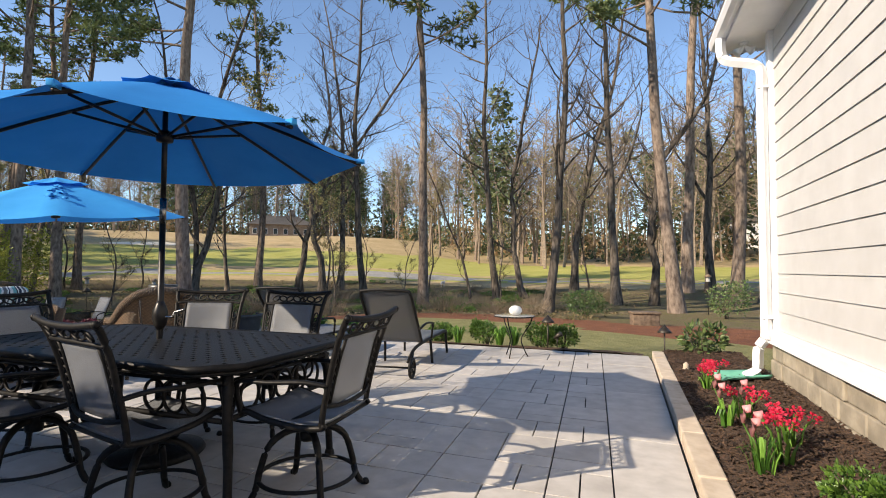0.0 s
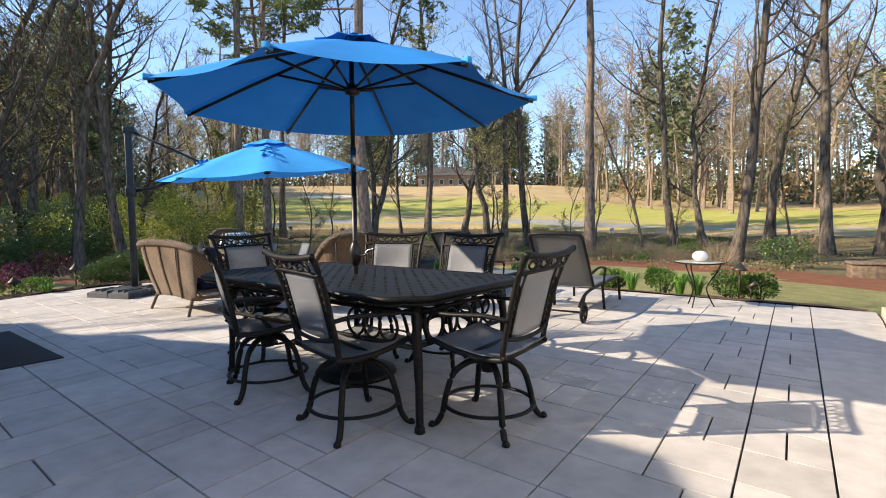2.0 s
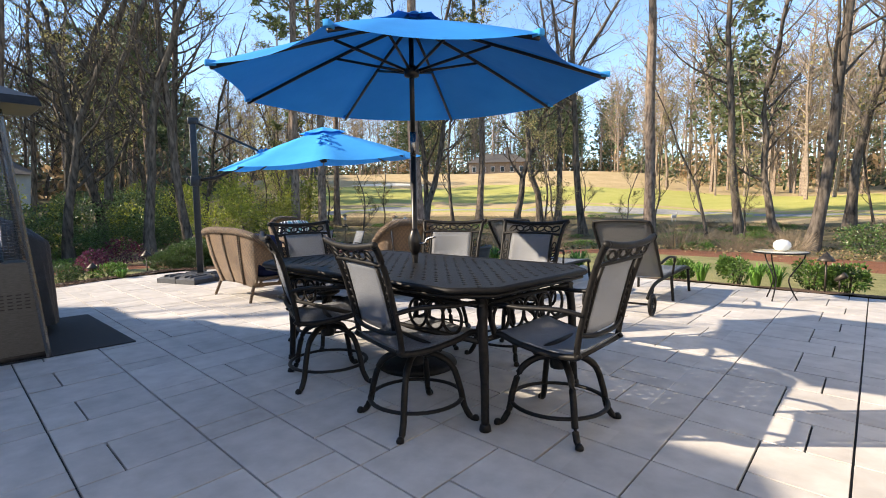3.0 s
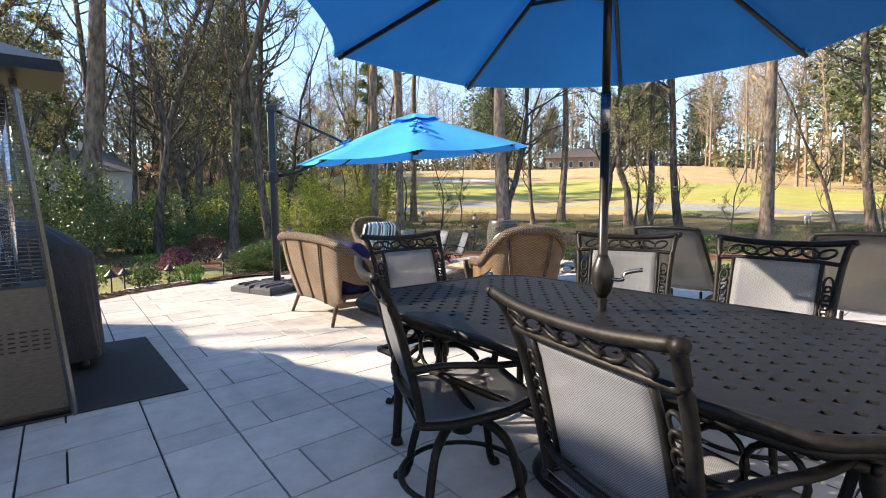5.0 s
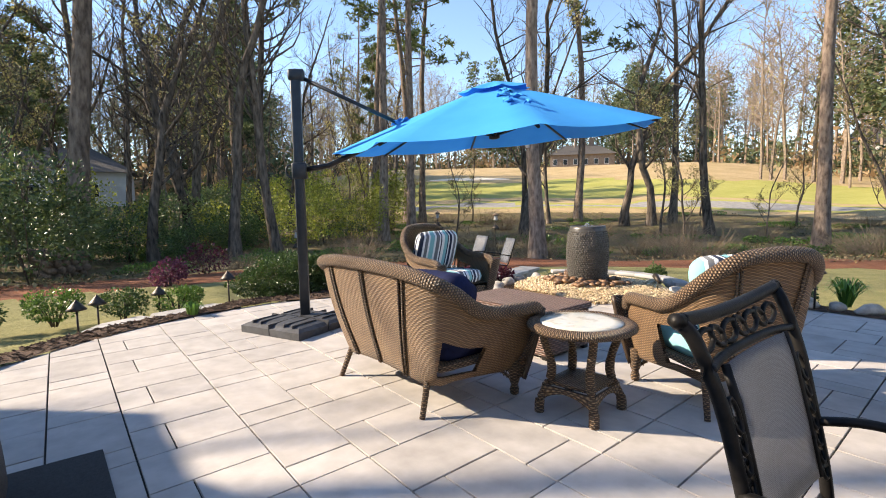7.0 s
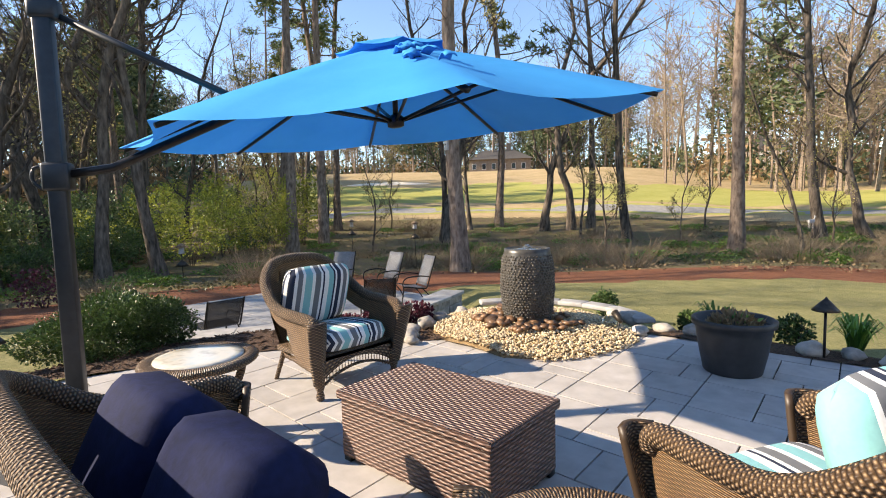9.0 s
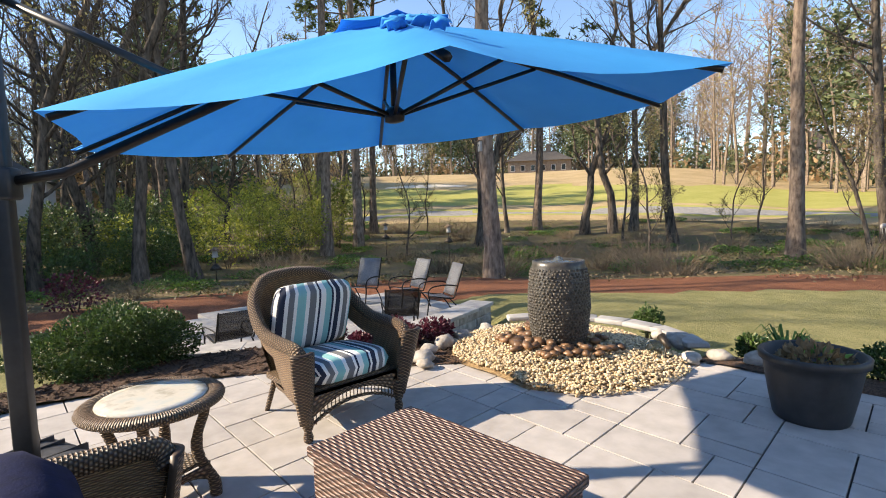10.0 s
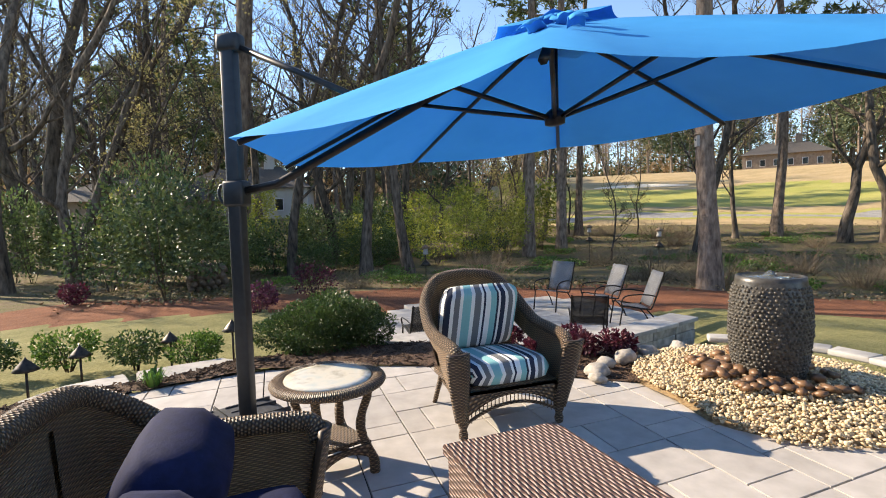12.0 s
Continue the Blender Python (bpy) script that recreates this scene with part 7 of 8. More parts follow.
# the single trunks that stand out along the creek: kind, x, y, scale, lean
RIGHT = ((6, -10.8, 27.1, 0.95, 0), (3, -9.0, 38.3, 1.1, 0), (1, -7.0, 38.9, 0.95, -9), (3, -3.8, 27.0, 1.0, 0), (0, -3.9, 45.0, 1.25, 4), (3, -0.3, 35.6, 1.2, 2),
         (1, 2.0, 36.3, 1.05, 5), (7, 2.7, 29.1, 1.1, -6), (6, 5.0, 45.9, 1.5, 0), (0, 6.8, 46.3, 1.3, 0), (7, 6.8, 36.1, 1.15, 0), (3, 8.6, 38.0, 1.0, 0))
# Some trunks are made pines, so that their unseen crowns shade the fairway.
CENTRE = ((7, -16.8, 16.0, 0.86, 0), (1, -26.6, 26.2, 0.95, 6), (0, -27.6, 26.9, 0.85, 3), (4, -31.0, 33.9, 1.3, 3), (7, -30.2, 36.6, 1.0, 1), (1, -25.5, 36.1, 1.1, 12),
          (1, -24.0, 37.1, 1.1, -3), (3, -23.1, 38.5, 1.1, 0), (3, -18.8, 35.2, 1.1, 0), (6, -38.8, 22.0, 1.05, 2), (7, -40.4, 26.4, 1.0, 0), (6, -39.6, 27.4, 0.95, 0), (2, -39.8, 24.2, 1.0, 5))
LEFT = ((3, -26.8, 9.8, 0.9, -2), (6, -31.4, 2.5, 1.5, 3), (2, -28.4, 5.0, 0.95, -4), (0, -26.9, 7.9, 0.9, 2), (4, -42.5, 10.9, 1.5, 0), (1, -32.6, 7.2, 0.95, -5), (3, -37.2, 12.4, 1.1, 0),
        (2, -36.2, -5.0, 1.35, 9), (0, -39.2, -7.1, 1.6, 4), (1, -37.3, -8.0, 1.5, 0), (3, -42.6, -1.5, 1.15, 0), (0, -42.2, 7.7, 1.15, 0), (0, -39.5, 9.4, 1.2, 0), (6, -43.4, 13.1, 0.9, 0),
        (3, -39.1, 3.7, 1.05, 0), (6, -31.1, 18.1, 1.0, 0), (7, -31.8, 20.7, 0.95, 2))
KINDS = BARE + PINES
for row in RIGHT + CENTRE + LEFT:
    k, x, y, s, lean = row
    plant(KINDS[k], x, y, s, None, lean, bearing(x, y) + 90)

# the woods behind, thinning towards the golf course
rnd = random.Random(77)
near = [(r[1], r[2]) for r in RIGHT + CENTRE + LEFT]
count = 0
while count < 52:
    a = rnd.uniform(58, 112)
    d = rnd.uniform(28, 92)
    if a < 66 and d < 40:
        continue
    x, y = MID.x - d * math.sin(radians(a)), MID.y + d * math.cos(radians(a))
    if min(math.hypot(x - p, y - q) for p, q in near) < 2.4:
        continue
    near.append((x, y))
    plant(KINDS[rnd.choice((0, 1, 2, 3, 4, 4, 2, 5, 5, 6, 2) if d > 48 else (1, 2, 4, 5, 1))], x, y, rnd.uniform(0.7, 1.05), rnd.uniform(0, 6.3), rnd.uniform(-4, 4), rnd.uniform(0, 360))
    count += 1
for _ in range(11):  # evergreens behind the left woods
    a, d = rnd.uniform(61, 108), rnd.uniform(46, 84)
    x, y = MID.x - d * math.sin(radians(a)), MID.y + d * math.cos(radians(a))
    plant(KINDS[rnd.choice((6, 7, 6, 8))], x, y, rnd.uniform(0.75, 1.05), rnd.uniform(0, 6.3))
for _ in range(12):  # saplings along the creek
    a, d = rnd.uniform(-6, 66), rnd.uniform(26, 46)
    x, y = MID.x - d * math.sin(radians(a)), MID.y + d * math.cos(radians(a))
    plant(KINDS[rnd.choice((4, 5, 5))], x, y, rnd.uniform(0.6, 1.0), rnd.uniform(0, 6.3), rnd.uniform(-6, 6), rnd.uniform(0, 360))
for _ in range(5):  # trees beyond the left edge of the view, added for shade on the lawn
    a, d = rnd.uniform(104, 114), rnd.uniform(36, 62)
    x, y = MID.x - d * math.sin(radians(a)), MID.y + d * math.cos(radians(a))
    plant(KINDS[rnd.choice((0, 1, 2, 3))], x, y, rnd.uniform(0.7, 0.95), rnd.uniform(0, 6.3))
# Two more trees, added for their shade streaks across the lawn.
for k, x, y, s in ((1, -25.5, -2.0, 0.75), (0, -28, -5, 0.9)):
    plant(KINDS[k], x, y, s)
for k, x, y, s in ((1, -20, -13, 0.75), (0, -33, -11, 0.9)):  # unseen trees beyond the house's corner, added to dapple patio and lawn with shade
    plant(KINDS[k], x, y, s)
for k in KINDS:  # the patterns themselves stand deep in the woods
    x, y = -95 - 6 * KINDS.index(k), 30 - 9 * KINDS.index(k)
    k.matrix_world = pose(x, y, ground_z(x, y))


def far_woods():
    """The line of trees round the golf course: pines and bare crowns, too far to tell apart."""
    rnd = random.Random(5)
    wood, tips = Wood(), []
    pine_v, pine_f = [], []
    for n_ in range(640):
        a = rnd.uniform(-34, 118)
        d = rnd.uniform(112, 205) if a < 72 else rnd.uniform(80, 170)
        if 24 < a < 56 and d < 128:
            d += 25
        if a < 20:
            d = rnd.uniform(68, 170)
        x, y = MID.x - d * math.sin(radians(a)), MID.y + d * math.cos(radians(a))
        z0 = ground_z(x, y)
        clump = noise.noise(Vector((a * 0.09, d * 0.012, 1.7)))
        pine = clump + rnd.uniform(-0.35, 0.35) > (0.25 if a < 22 else -0.25 if a < 34 else 0.05 if a < 72 else 0.16)
        h = rnd.uniform(18, 29) * (1.0 if pine else 0.92)
        base = Vector((x, y, z0 - 0.5))
        tp, tr = limb(base, UP, h, rnd.uniform(0.14, 0.3), rnd, 0.035, 7, 0.04)
        wood.add(tp, [max(r, 0.06) for r in tr], 5)
        if pine:
            first = rnd.uniform(0.14, 0.45)
            for _ in range(rnd.randint(190, 330)):
                f = first + (1.02 - first) * rnd.random()
                w = (1.05 - 0.8 * ((f - first) / (1 - first)) ** 1.4) * h * 0.16
                b, r = rnd.uniform(0, 6.3), math.sqrt(rnd.random())
                c = Vector((x + math.cos(b) * w * r, y + math.sin(b) * w * r, z0 + h * f))
                for _ in range(4):
                    s = rnd.uniform(0.22, 0.6)
                    u = Vector((rnd.gauss(0, 1), rnd.gauss(0, 1), rnd.gauss(0, 0.6))).normalized() * s
                    c = c + Vector((rnd.gauss(0, 0.35), rnd.gauss(0, 0.35), rnd.gauss(0, 0.25)))
                    v = u.cross(Vector((rnd.gauss(0, 1), rnd.gauss(0, 1), rnd.gauss(0, 1)))).normalized() * s * 0.4
                    i = len(pine_v)
                    pine_v += [tuple(c - u), tuple(c + v), tuple(c + u), tuple(c - v)]
                    pine_f.append((i, i + 1, i + 2, i + 3))
        else:
            for _ in range(26):
                f = rnd.uniform(0.3, 0.98)
                i = min(int(f * 7), 6)
                b = rnd.uniform(0, 6.3)
                bp, br = limb(tp[i].lerp(tp[i + 1], f * 7 - i), Vector((math.cos(b), math.sin(b), rnd.uniform(0.4, 1.2))), h * rnd.uniform(0.12, 0.28), 0.07, rnd, 0.2, 3, 0.08)
                wood.add(bp, [max(r, 0.03) for r in br], 3)
                for _ in range(5):
                    q = bp[rnd.randint(1, 3)]
                    wp, wr = limb(q, Vector((rnd.gauss(0, 1), rnd.gauss(0, 1), rnd.uniform(0, 1.2))), h * rnd.uniform(0.05, 0.13), 0.03, rnd, 0.2, 2, 0.05)
                    wood.add(wp, [0.032, 0.026, 0.02], 3)
                    if rnd.random() < 0.5:
                        tips.append(wp[-1])
    tagged(raw("far_woods", wood.verts, wood.faces, M_TWIG_FAR_PALED), "far line of bare tree trunks and branches", "woods", kind="stuff")
    tagged(raw("far_pines", pine_v, pine_f, M_NEEDLE_FAR), "far dark green pine crowns behind the golf course", "woods", kind="stuff")
    tagged(bud_mesh("far_buds", tips, 0.2, M_BUDS, 8, 1), "pale budding crowns among the far trees", "woods", kind="stuff")


def far_brush():
    """Undergrowth along the foot of the far trees."""
    rnd = random.Random(15)
    verts, faces = [], []
    for n_ in range(2600):
        a = rnd.uniform(-36, 120)
        d = rnd.uniform(74, 150) if a > 68 else rnd.uniform(118, 200) if a > 18 else rnd.uniform(92, 190)
        if 24 < a < 56:
            d = rnd.uniform(140, 205)
        x, y = MID.x - d * math.sin(radians(a)), MID.y + d * math.cos(radians(a))
        z0 = ground_z(x, y)
        w, h = rnd.uniform(1.5, 3.6), rnd.uniform(2.0, 8.0)
        for _ in range(26):
            c = Vector((x + rnd.gauss(0, w * 0.5), y + rnd.gauss(0, w * 0.5), z0 + h * rnd.random() ** 1.3))
            s = rnd.uniform(0.35, 0.8)
            u = Vector((rnd.gauss(0, 1), rnd.gauss(0, 1), rnd.gauss(0, 1))).normalized() * s
            v = u.cross(Vector((rnd.gauss(0, 1), rnd.gauss(0, 1), rnd.gauss(0, 1)))).normalized() * s * 0.4
            i = len(verts)
            verts += [tuple(c - u), tuple(c + v), tuple(c + u), tuple(c - v)]
            faces.append((i, i + 1, i + 2, i + 3))
    half = len(faces) // 2
    tagged(raw("far_brush", verts[:half * 4], faces[:half], M_TAN_LEAF), "tan undergrowth below the far trees", "woods", kind="stuff")
    tagged(raw("far_brush", verts[half * 4:], [tuple(k - half * 4 for k in f) for f in faces[half:]], M_NEEDLE_FAR), "green undergrowth below the far trees", "woods", kind="stuff")


far_woods()
far_brush()

# ---- shrubs and brush of the woods ----
big = [bush("evergreen_shrub", -22.5, 1.0, ground_z(-22.5, 1.0) - 0.1, 4.2, 3.8, 4.2, 3600, 0.085, M_GLOSS, 400, "large glossy-leaved evergreen shrub at the wood's edge", "shrub", "evergreen shrubs"),
       bush("evergreen_shrub", -25.8, -1.2, ground_z(-25.8, -1.2) - 0.1, 4.6, 4.0, 3.4, 3400, 0.09, M_GLOSS, 401, "large glossy-leaved evergreen shrub at the wood's edge", "shrub", "evergreen shrubs")]
leafy_bush = [bush("spring_shrub", -29.5, 12.0, ground_z(-29.5, 12) - 0.1, 3.6, 3.2, 3.4, 1500, 0.085, M_SPRING, 402, "yellow-green shrub in fresh spring leaf", "shrub", "spring shrubs"),
              bush("spring_shrub", -33.0, 15.0, ground_z(-33, 15) - 0.1, 3.0, 3.2, 4.4, 1300, 0.09, M_SPRING, 403, "tall yellow-green shrub in fresh spring leaf", "shrub", "spring shrubs")]
dark_bush = bush("evergreen_shrub", -30.5, 9.0, ground_z(-30.5, 9) - 0.1, 3.6, 3.2, 2.6, 2200, 0.075, M_HEDGE, 404, "dark evergreen shrub under the trees", "shrub", "evergreen shrubs")
for k in range(20):
    a, d = rnd.uniform(76, 116), rnd.uniform(22, 40)
    x, y = MID.x - d * math.sin(radians(a)), MID.y + d * math.cos(radians(a))
    copy_thing(rnd.choice((big[0], big[1], dark_bush, dark_bush)), pose(x, y, ground_z(x, y) - 0.1, 0, 0, rnd.uniform(0, 360)) @ Matrix.Diagonal((*[rnd.uniform(0.6, 1.15)] * 3, 1)))
for x, y, s, tall in ((-28.6, -0.6, 0.8, 1.35), (-31.5, -6.0, 0.9, 1.3)):  # hollies as tall as small trees
    copy_thing(big[int(x) % 2], pose(x, y, ground_z(x, y) - 0.1, 0, 0, x * 40) @ Matrix.Diagonal((s, s, tall, 1)))
for k in range(56):
    a, d = rnd.uniform(60, 104), rnd.uniform(27, 62)
    x, y = MID.x - d * math.sin(radians(a)), MID.y + d * math.cos(radians(a))
    copy_thing(rnd.choice((leafy_bush[0], leafy_bush[1], leafy_bush[1], dark_bush)), pose(x, y, ground_z(x, y) - 0.1, 0, 0, rnd.uniform(0, 360)) @ Matrix.Diagonal((*[rnd.uniform(0.6, 1.2)] * 3, 1)))


def brush(seed, label):
    """A leafless tangle of fine tan stems."""
    t = thing("dry_brush", pose(0, 0, -300), label, "shrub", "dry brush")
    rnd = random.Random(seed)
    w = Wood()
    for _ in range(150):
        a = rnd.uniform(0, 6.3)
        r = rnd.uniform(0, 0.5)
        p, q = limb(Vector((r * math.cos(a), r * math.sin(a), -0.05)), Vector((math.cos(a) * rnd.uniform(0.1, 1.1), math.sin(a) * rnd.uniform(0.1, 1.1), 1)), rnd.uniform(0.6, 1.5), 0.007, rnd, 0.14, 4)
        w.add(p, [max(v, 0.003) for v in q], 3)
    ob = raw("stem_tangle", w.verts, w.faces, M_BRUSH)
    ob.parent = t
    return t


stick = [brush(500, "leafless tangle of fine tan stems"), brush(501, "low tangle of dry tan stems")]
for k in range(60):
    a, d = rnd.uniform(-8, 84), rnd.uniform(16.5, 42)
    x, y = MID.x - d * math.sin(radians(a)), MID.y + d * math.cos(radians(a))
    s = rnd.uniform(0.45, 1.0)
    copy_thing(stick[k % 2], pose(x, y, ground_z(x, y), 0, 0, rnd.uniform(0, 360)) @ Matrix.Diagonal((s * rnd.uniform(1, 1.6), s * rnd.uniform(1, 1.6), s, 1)))
for b, (x, y) in zip(stick, ((-16.1, 21.6), (-14.5, 22.5))):
    b.matrix_world = pose(x, y, ground_z(x, y))
ivy = bush("ivy_clump", -24.0, 24.0, ground_z(-24, 24) - 0.1, 2.6, 2.2, 0.5, 900, 0.06, M_BOX, 510, "low green ivy and weeds along the creek", "ground cover", "ivy clumps")
for k in range(84):
    a, d = rnd.uniform(2, 90), rnd.uniform(18, 46)
    x, y = MID.x - d * math.sin(radians(a)), MID.y + d * math.cos(radians(a))
    copy_thing(ivy, pose(x, y, ground_z(x, y) - 0.1, 0, 0, rnd.uniform(0, 360)) @ Matrix.Diagonal((rnd.uniform(0.6, 1.4), rnd.uniform(0.6, 1.4), rnd.uniform(0.5, 1.1), 1)))
bush("garden_shrub", -1.5, 23.0, ground_z(-1.5, 23.0) - 0.05, 2.3, 1.9, 1.35, 1900, 0.05, M_HEDGE, 520, "rounded green shrub on the pine straw", "shrub")
bush("garden_shrub", 4.2, 24.5, ground_z(4.2, 24.5) - 0.05, 2.2, 1.8, 1.9, 1500, 0.06, M_GLOSS, 521, "green shrub under the pines", "shrub")
for k, (x, y, s) in enumerate(((-20.2, 5.1, 1.5), (-22.6, -1.3, 1.0), (-17.5, 3.6, 1.0))):
    bush("loropetalum", x, y, ground_z(x, y) - 0.05, s, s * 0.9, s * 0.75, 800, 0.05, M_PINK if k == 2 else M_PURPLE, 530 + k, "shrub with dusky pink-purple spring leaves", "shrub", "purple shrubs")



def ground_cover(name, count, size, material, label, seed, patch, low):
    """Small leaves strewn over the wood's floor in patches."""
    rnd = random.Random(seed)
    verts, faces = [], []
    while len(faces) < count:
        a, d = rnd.uniform(-12, 108), rnd.uniform(15.2, 46)
        x, y = MID.x - d * math.sin(radians(a)), MID.y + d * math.cos(radians(a))
        if noise.noise(Vector((x * patch, y * patch, seed))) < low:
            continue
        z = ground_z(x, y)
        for _ in range(6):
            c = Vector((x + rnd.gauss(0, 0.25), y + rnd.gauss(0, 0.25), z + rnd.uniform(0.0, 0.16)))
            s = size * rnd.uniform(0.6, 1.5)
            u = Vector((rnd.gauss(0, 1), rnd.gauss(0, 1), rnd.gauss(0, 0.6))).normalized() * s
            v = u.cross(Vector((rnd.gauss(0, 0.5), rnd.gauss(0, 0.5), 1))).normalized() * s * 0.6
            i = len(verts)
            verts += [tuple(c - u), tuple(c + v), tuple(c + u), tuple(c - v)]
            faces.append((i, i + 1, i + 2, i + 3))
    tagged(raw(name, verts, faces, material), label, "ground cover", kind="stuff")


ground_cover("ground_ivy", 14000, 0.06, M_IVY, "low olive ivy over the wood's floor", 71, 0.22, 0.12)
ground_cover("fallen_leaves", 14000, 0.045, M_DIRT, "dry brown leaves strewn over the wood's floor", 72, 0.35, -0.1)

# ---- far houses ----


def far_house(name, x, y, rz, w, d, h, wall_m, label, chimney=True):
    hs = thing(name, pose(x, y, ground_z(x, y) - 0.5, 0, 0, rz), label, "house", "houses round the golf course")
    bm = bmesh.new()
    box(bm, -w / 2, w / 2, -d / 2, d / 2, 0, h, 0.02)
    part("wall", bm, wall_m, hs, smooth=False)
    bm = bmesh.new()
    o, r = 0.6, h * 0.75
    lo2 = [bm.verts.new(q) for q in ((-w / 2 - o, -d / 2 - o, h - 0.1), (w / 2 + o, -d / 2 - o, h - 0.1), (w / 2 + o, d / 2 + o, h - 0.1), (-w / 2 - o, d / 2 + o, h - 0.1))]
    t0, t1 = bm.verts.new((-w / 4, 0, h + r)), bm.verts.new((w / 4, 0, h + r))
    for q in ((lo2[0], lo2[1], t1, t0), (lo2[1], lo2[2], t1), (lo2[2], lo2[3], t0, t1), (lo2[3], lo2[0], t0), lo2[::-1]):
        bm.faces.new(q)
    roof = part("roof", bm, M_ROOF, hs, smooth=False)
    if chimney:
        bm = bmesh.new()
        box(bm, w * 0.12, w * 0.12 + 1.1, -0.6, 0.6, h, h + r + 1.6, 0.05)
        part("chimney", bm, wall_m, roof, smooth=False)
    for row in range(max(1, int(h // 2.9))):
        for k in range(int(w // 2.4)):
            xx = -w / 2 + 1.2 + k * 2.4
            for side in (-1, 1):
                bm = bmesh.new()
                box(bm, xx - 0.5, xx + 0.5, side * d / 2 - 0.04, side * d / 2 + 0.04, 0.9 + row * 2.8, 2.3 + row * 2.8, 0.01)
                win = part("window", bm, M_TRIM, hs, smooth=False)
                bm = bmesh.new()
                box(bm, xx - 0.42, xx + 0.42, side * (d / 2 + 0.05) - 0.01, side * (d / 2 + 0.05) + 0.01, 0.98 + row * 2.8, 2.22 + row * 2.8)
                part("pane", bm, M_PLUSH, win, smooth=False)
    return hs


far_house("house", -82, 108, 38, 15, 9, 3.4, M_BRICKHOUSE, "brown house with a hipped roof beyond the golf green")
far_house("house", 26, 132, -12, 22, 9, 6.2, M_SIDING, "white two-storey house beyond the fairway")
far_house("house", -36, 165, 10, 14, 9, 6.0, M_SIDING, "white two-storey house among the far trees")
far_house("house", -72, 3, 80, 14, 9, 3.6, M_SIDING, "white-columned house behind the woods")
far_house("house", -58, -6, 70, 11, 8, 3.0, M_BRICKHOUSE, "low brown house behind the woods", False)

# ---- garden things on the lawn and in the woods ----
gx, gy = 0.7, 18.5
bm = bmesh.new()
box(bm, -0.42, 0.42, -0.3, 0.3, 0, 0.42, 0.02)
box(bm, -0.46, 0.46, -0.34, 0.34, 0.40, 0.47, 0.015)
alone("planter_box", bm, M_WOOD, "dark red-brown wooden planter box on the pine straw", "planter", m=pose(gx, gy, ground_z(gx, gy), 0, 0, 12))
nest = thing("birdhouse", pose(-16.8, 16.0, ground_z(-16.8, 16.0) + 4.3, 0, 0, 150), "small weathered birdhouse nailed to a pine trunk", "birdhouse")
bm = bmesh.new()
box(bm, -0.11, 0.11, 0.24, 0.44, -0.16, 0.16, 0.01)
part("box", bm, M_FLAG, nest, smooth=False)
bm = bmesh.new()
box(bm, -0.14, 0.14, 0.22, 0.50, 0.16, 0.19, 0.005)
part("roof", bm, M_WOOD, nest, smooth=False)
# Dark disc on the closed front stands in for the shaded hole.
bm = bmesh.new()
tube(bm, [(0, 0.42, 0.03), (0, 0.448, 0.03)], 0.03, 12)
part("entrance_plug", bm, M_PLUSH, nest)


def feeder(x, y, h, label):
    f = thing("bird_feeder", pose(x, y, ground_z(x, y)), label, "bird feeder", "bird feeders")
    bm = bmesh.new()
    tube(bm, [(0, 0, -0.1), (0, 0, h)], 0.018, 8)
    part("pole", bm, M_LAMP, f)
    bm = bmesh.new()
    lathe(bm, [(0.05, h), (0.12, h + 0.02), (0.10, h + 0.05), (0.085, h + 0.25), (0.02, h + 0.27)], 14)
    part("tank", bm, M_FLAG, f)
    bm = bmesh.new()
    lathe(bm, [(0.19, h + 0.25), (0.12, h + 0.33), (0.02, h + 0.40)], 14)
    part("roof", bm, M_WOOD, f)
    bm = bmesh.new()
    lathe(bm, [(0.24, h - 0.45), (0.12, h - 0.30), (0.03, h - 0.22)], 14)
    part("baffle", bm, M_LAMP, f)


feeder(-27.8, 19.8, 1.5, "pale bird feeder on a pole near the creek")
feeder(-22.9, 19.8, 1.3, "dark bird feeder on a pole near the creek")
feeder(4.0, 28.0, 1.6, "wooden bird feeder on a pole under the pines")
feeder(-25.2, 10.0, 0.9, "small bird feeder on a short pole")

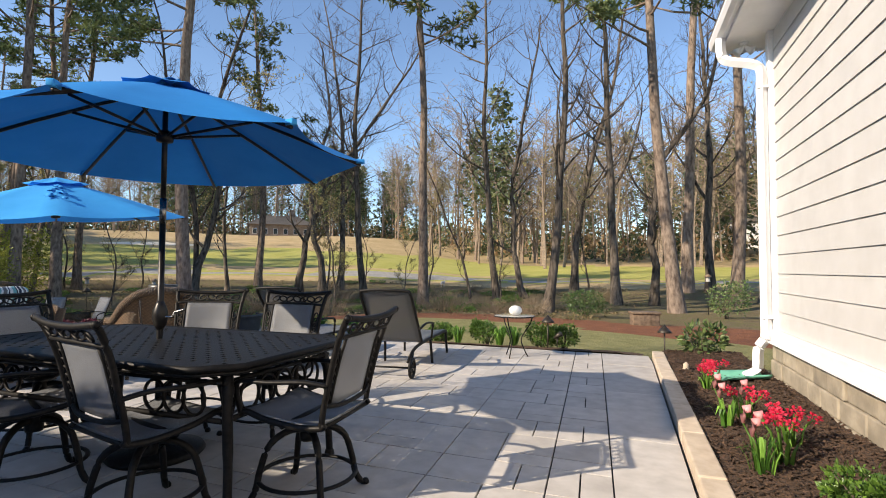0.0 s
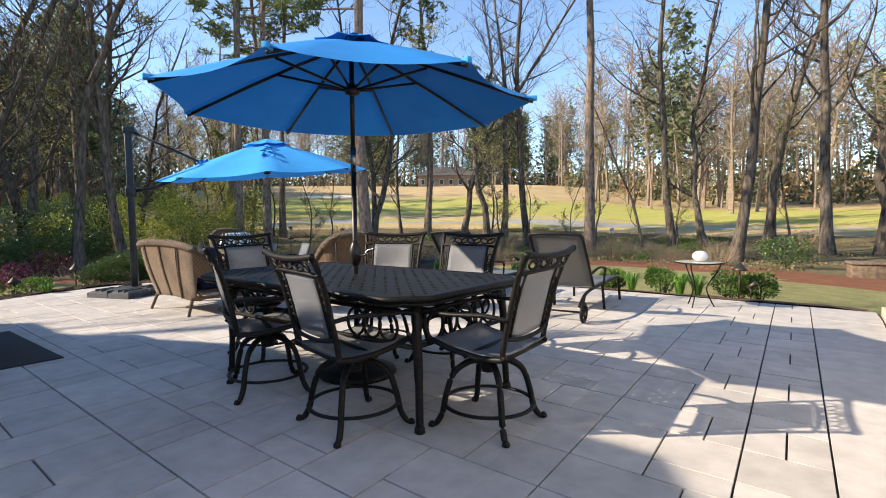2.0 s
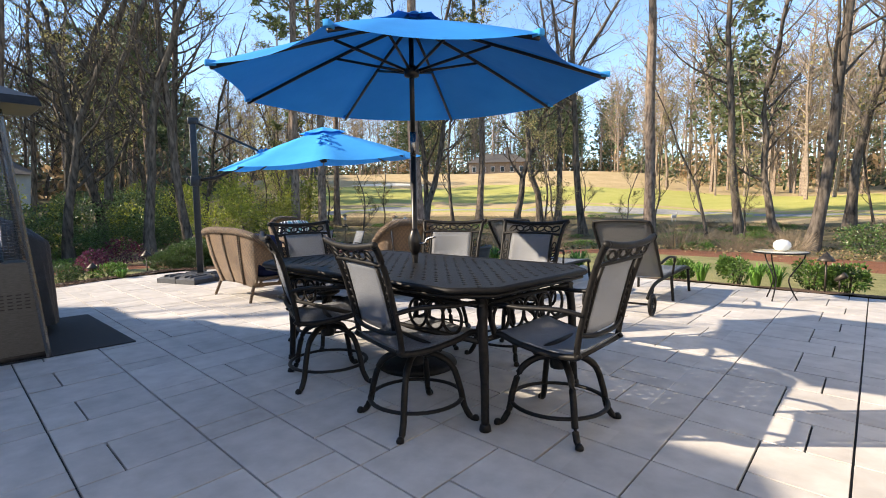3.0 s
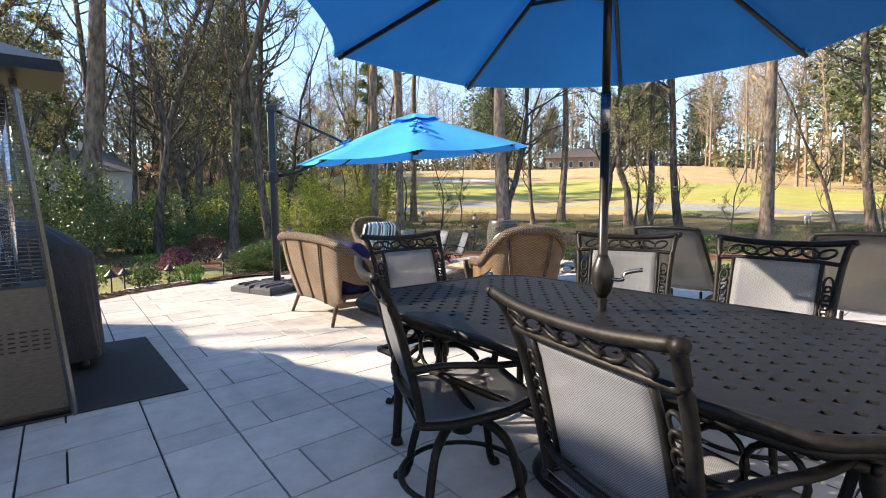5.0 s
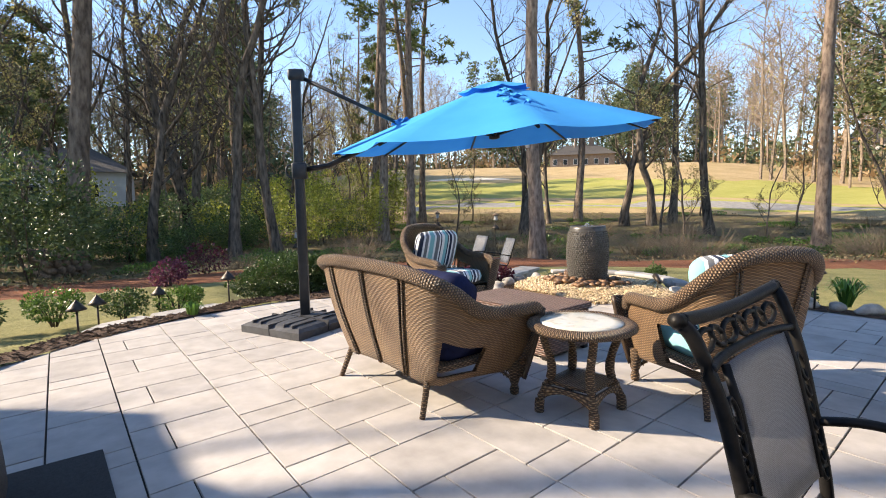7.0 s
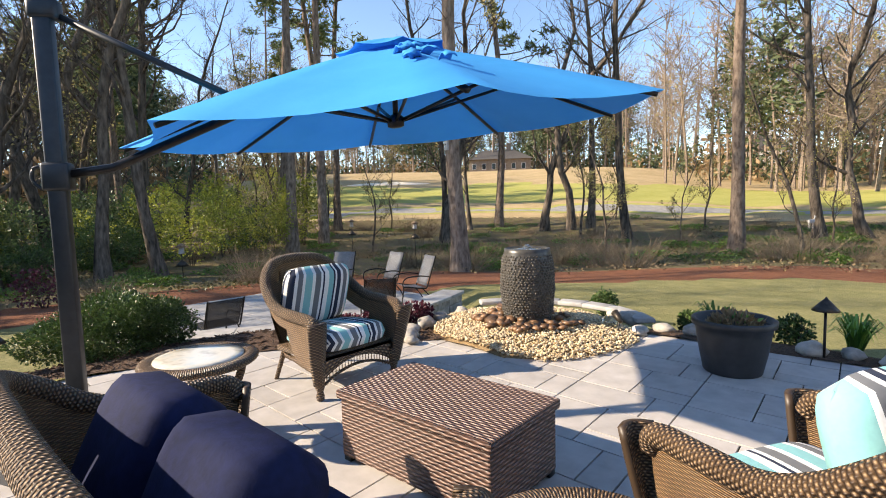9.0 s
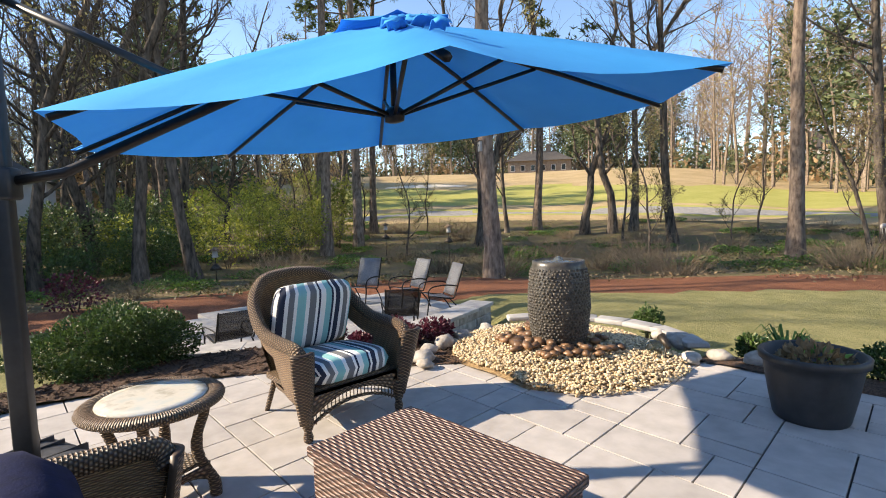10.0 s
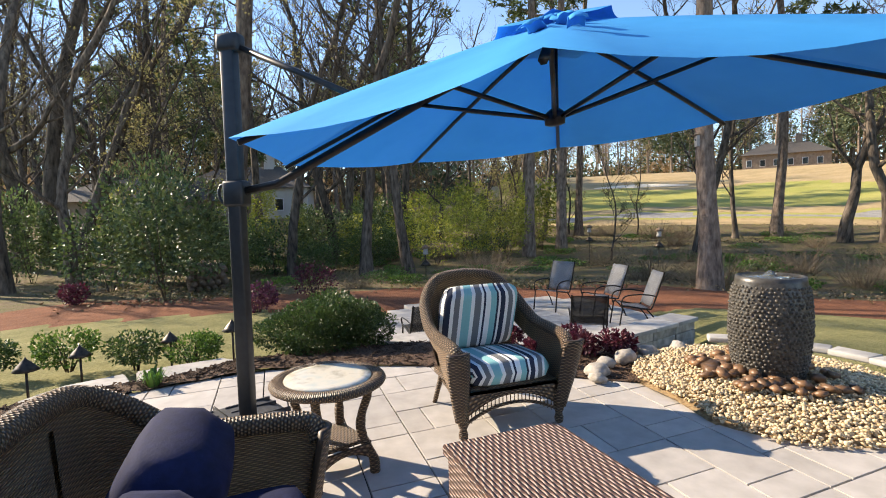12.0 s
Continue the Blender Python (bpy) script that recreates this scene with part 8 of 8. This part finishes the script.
deer = thing("deer_statue", pose(-7.6, 21.5, ground_z(-7.6, 21.5), 0, 0, 60) @ Matrix.Diagonal((0.42, 0.42, 0.75, 1)), "pale deer-shaped garden ornament on a stake", "ornament")
bm = bmesh.new()
tube(bm, bend([(-0.30, 0, 1.78), (-0.1, 0, 1.80), (0.15, 0, 1.80), (0.25, 0, 1.88), (0.31, 0, 2.0)]), [0.05] + [0.085] * 12 + [0.06, 0.05, 0.045, 0.04, 0.035, 0.03, 0.03, 0.03][:8], 10)
tube(bm, [(0.28, 0, 1.99), (0.42, 0, 1.97)], [0.045, 0.02], 8)
for x, y in ((-0.24, 0.04), (-0.22, -0.04), (0.14, 0.04), (0.16, -0.04)):
    tube(bm, [(x, y, 1.78), (x + 0.01, y, 1.52)], [0.022, 0.012], 6)
part("figure", bm, M_FLAG, deer)
bm = bmesh.new()
tube(bm, [(0, 0, -0.1), (0, 0, 1.75)], 0.015, 6)
part("stake", bm, M_LAMP, deer)

stack = thing("wood_stack", pose(-27.0, 1.6, ground_z(-27, 1.6), 0, 0, 8), "long stack of weathered logs at the wood's edge", "wood pile")
for j in range(4):
    for k in range(5):
        bm = bmesh.new()
        tube(bm, [(-2.4 + 0.1 * j, 0, 0), (0.1 * k, 0, 0.02), (2.4 - 0.1 * k, 0, 0)], 0.11 + 0.02 * ((j * k) % 3), 8)
        bmesh.ops.translate(bm, vec=(0, -0.5 + k * 0.25 + 0.1 * (j % 2), 0.12 + j * 0.21), verts=list(bm.verts))
        part("log", bm, M_WOOD, stack)

# ---- pavers, one by one; those at the patio's outer strips stay joined ----
rnd = random.Random(31)
rest_v, rest_f = [], []
for piece in slab_pieces():
    poly = clip(piece, FENCE)
    area = abs(sum(a[0] * b[1] - b[0] * a[1] for a, b in zip(poly, poly[1:] + poly[:1]))) / 2 if poly else 0
    if area < 0.004:
        continue
    verts, faces = slab_mesh(poly, rnd.uniform(-0.0015, 0.0015))
    if piece[0][1] < 0.7 or piece[0][0] < -9.2 or (piece[0][1] > 6.4 and piece[0][0] > -6):
        k = len(rest_v)
        rest_v += verts
        rest_f += [tuple(i + k for i in f) for f in faces]
        continue
    ob = raw("paver", verts, faces, M_SLAB)
    ob.parent = patio
ob = raw("paver_field", rest_v, rest_f, M_SLAB)
ob.parent = patio
tagged(ob, "joined grey stone pavers of the outer strips", kind="stuff")
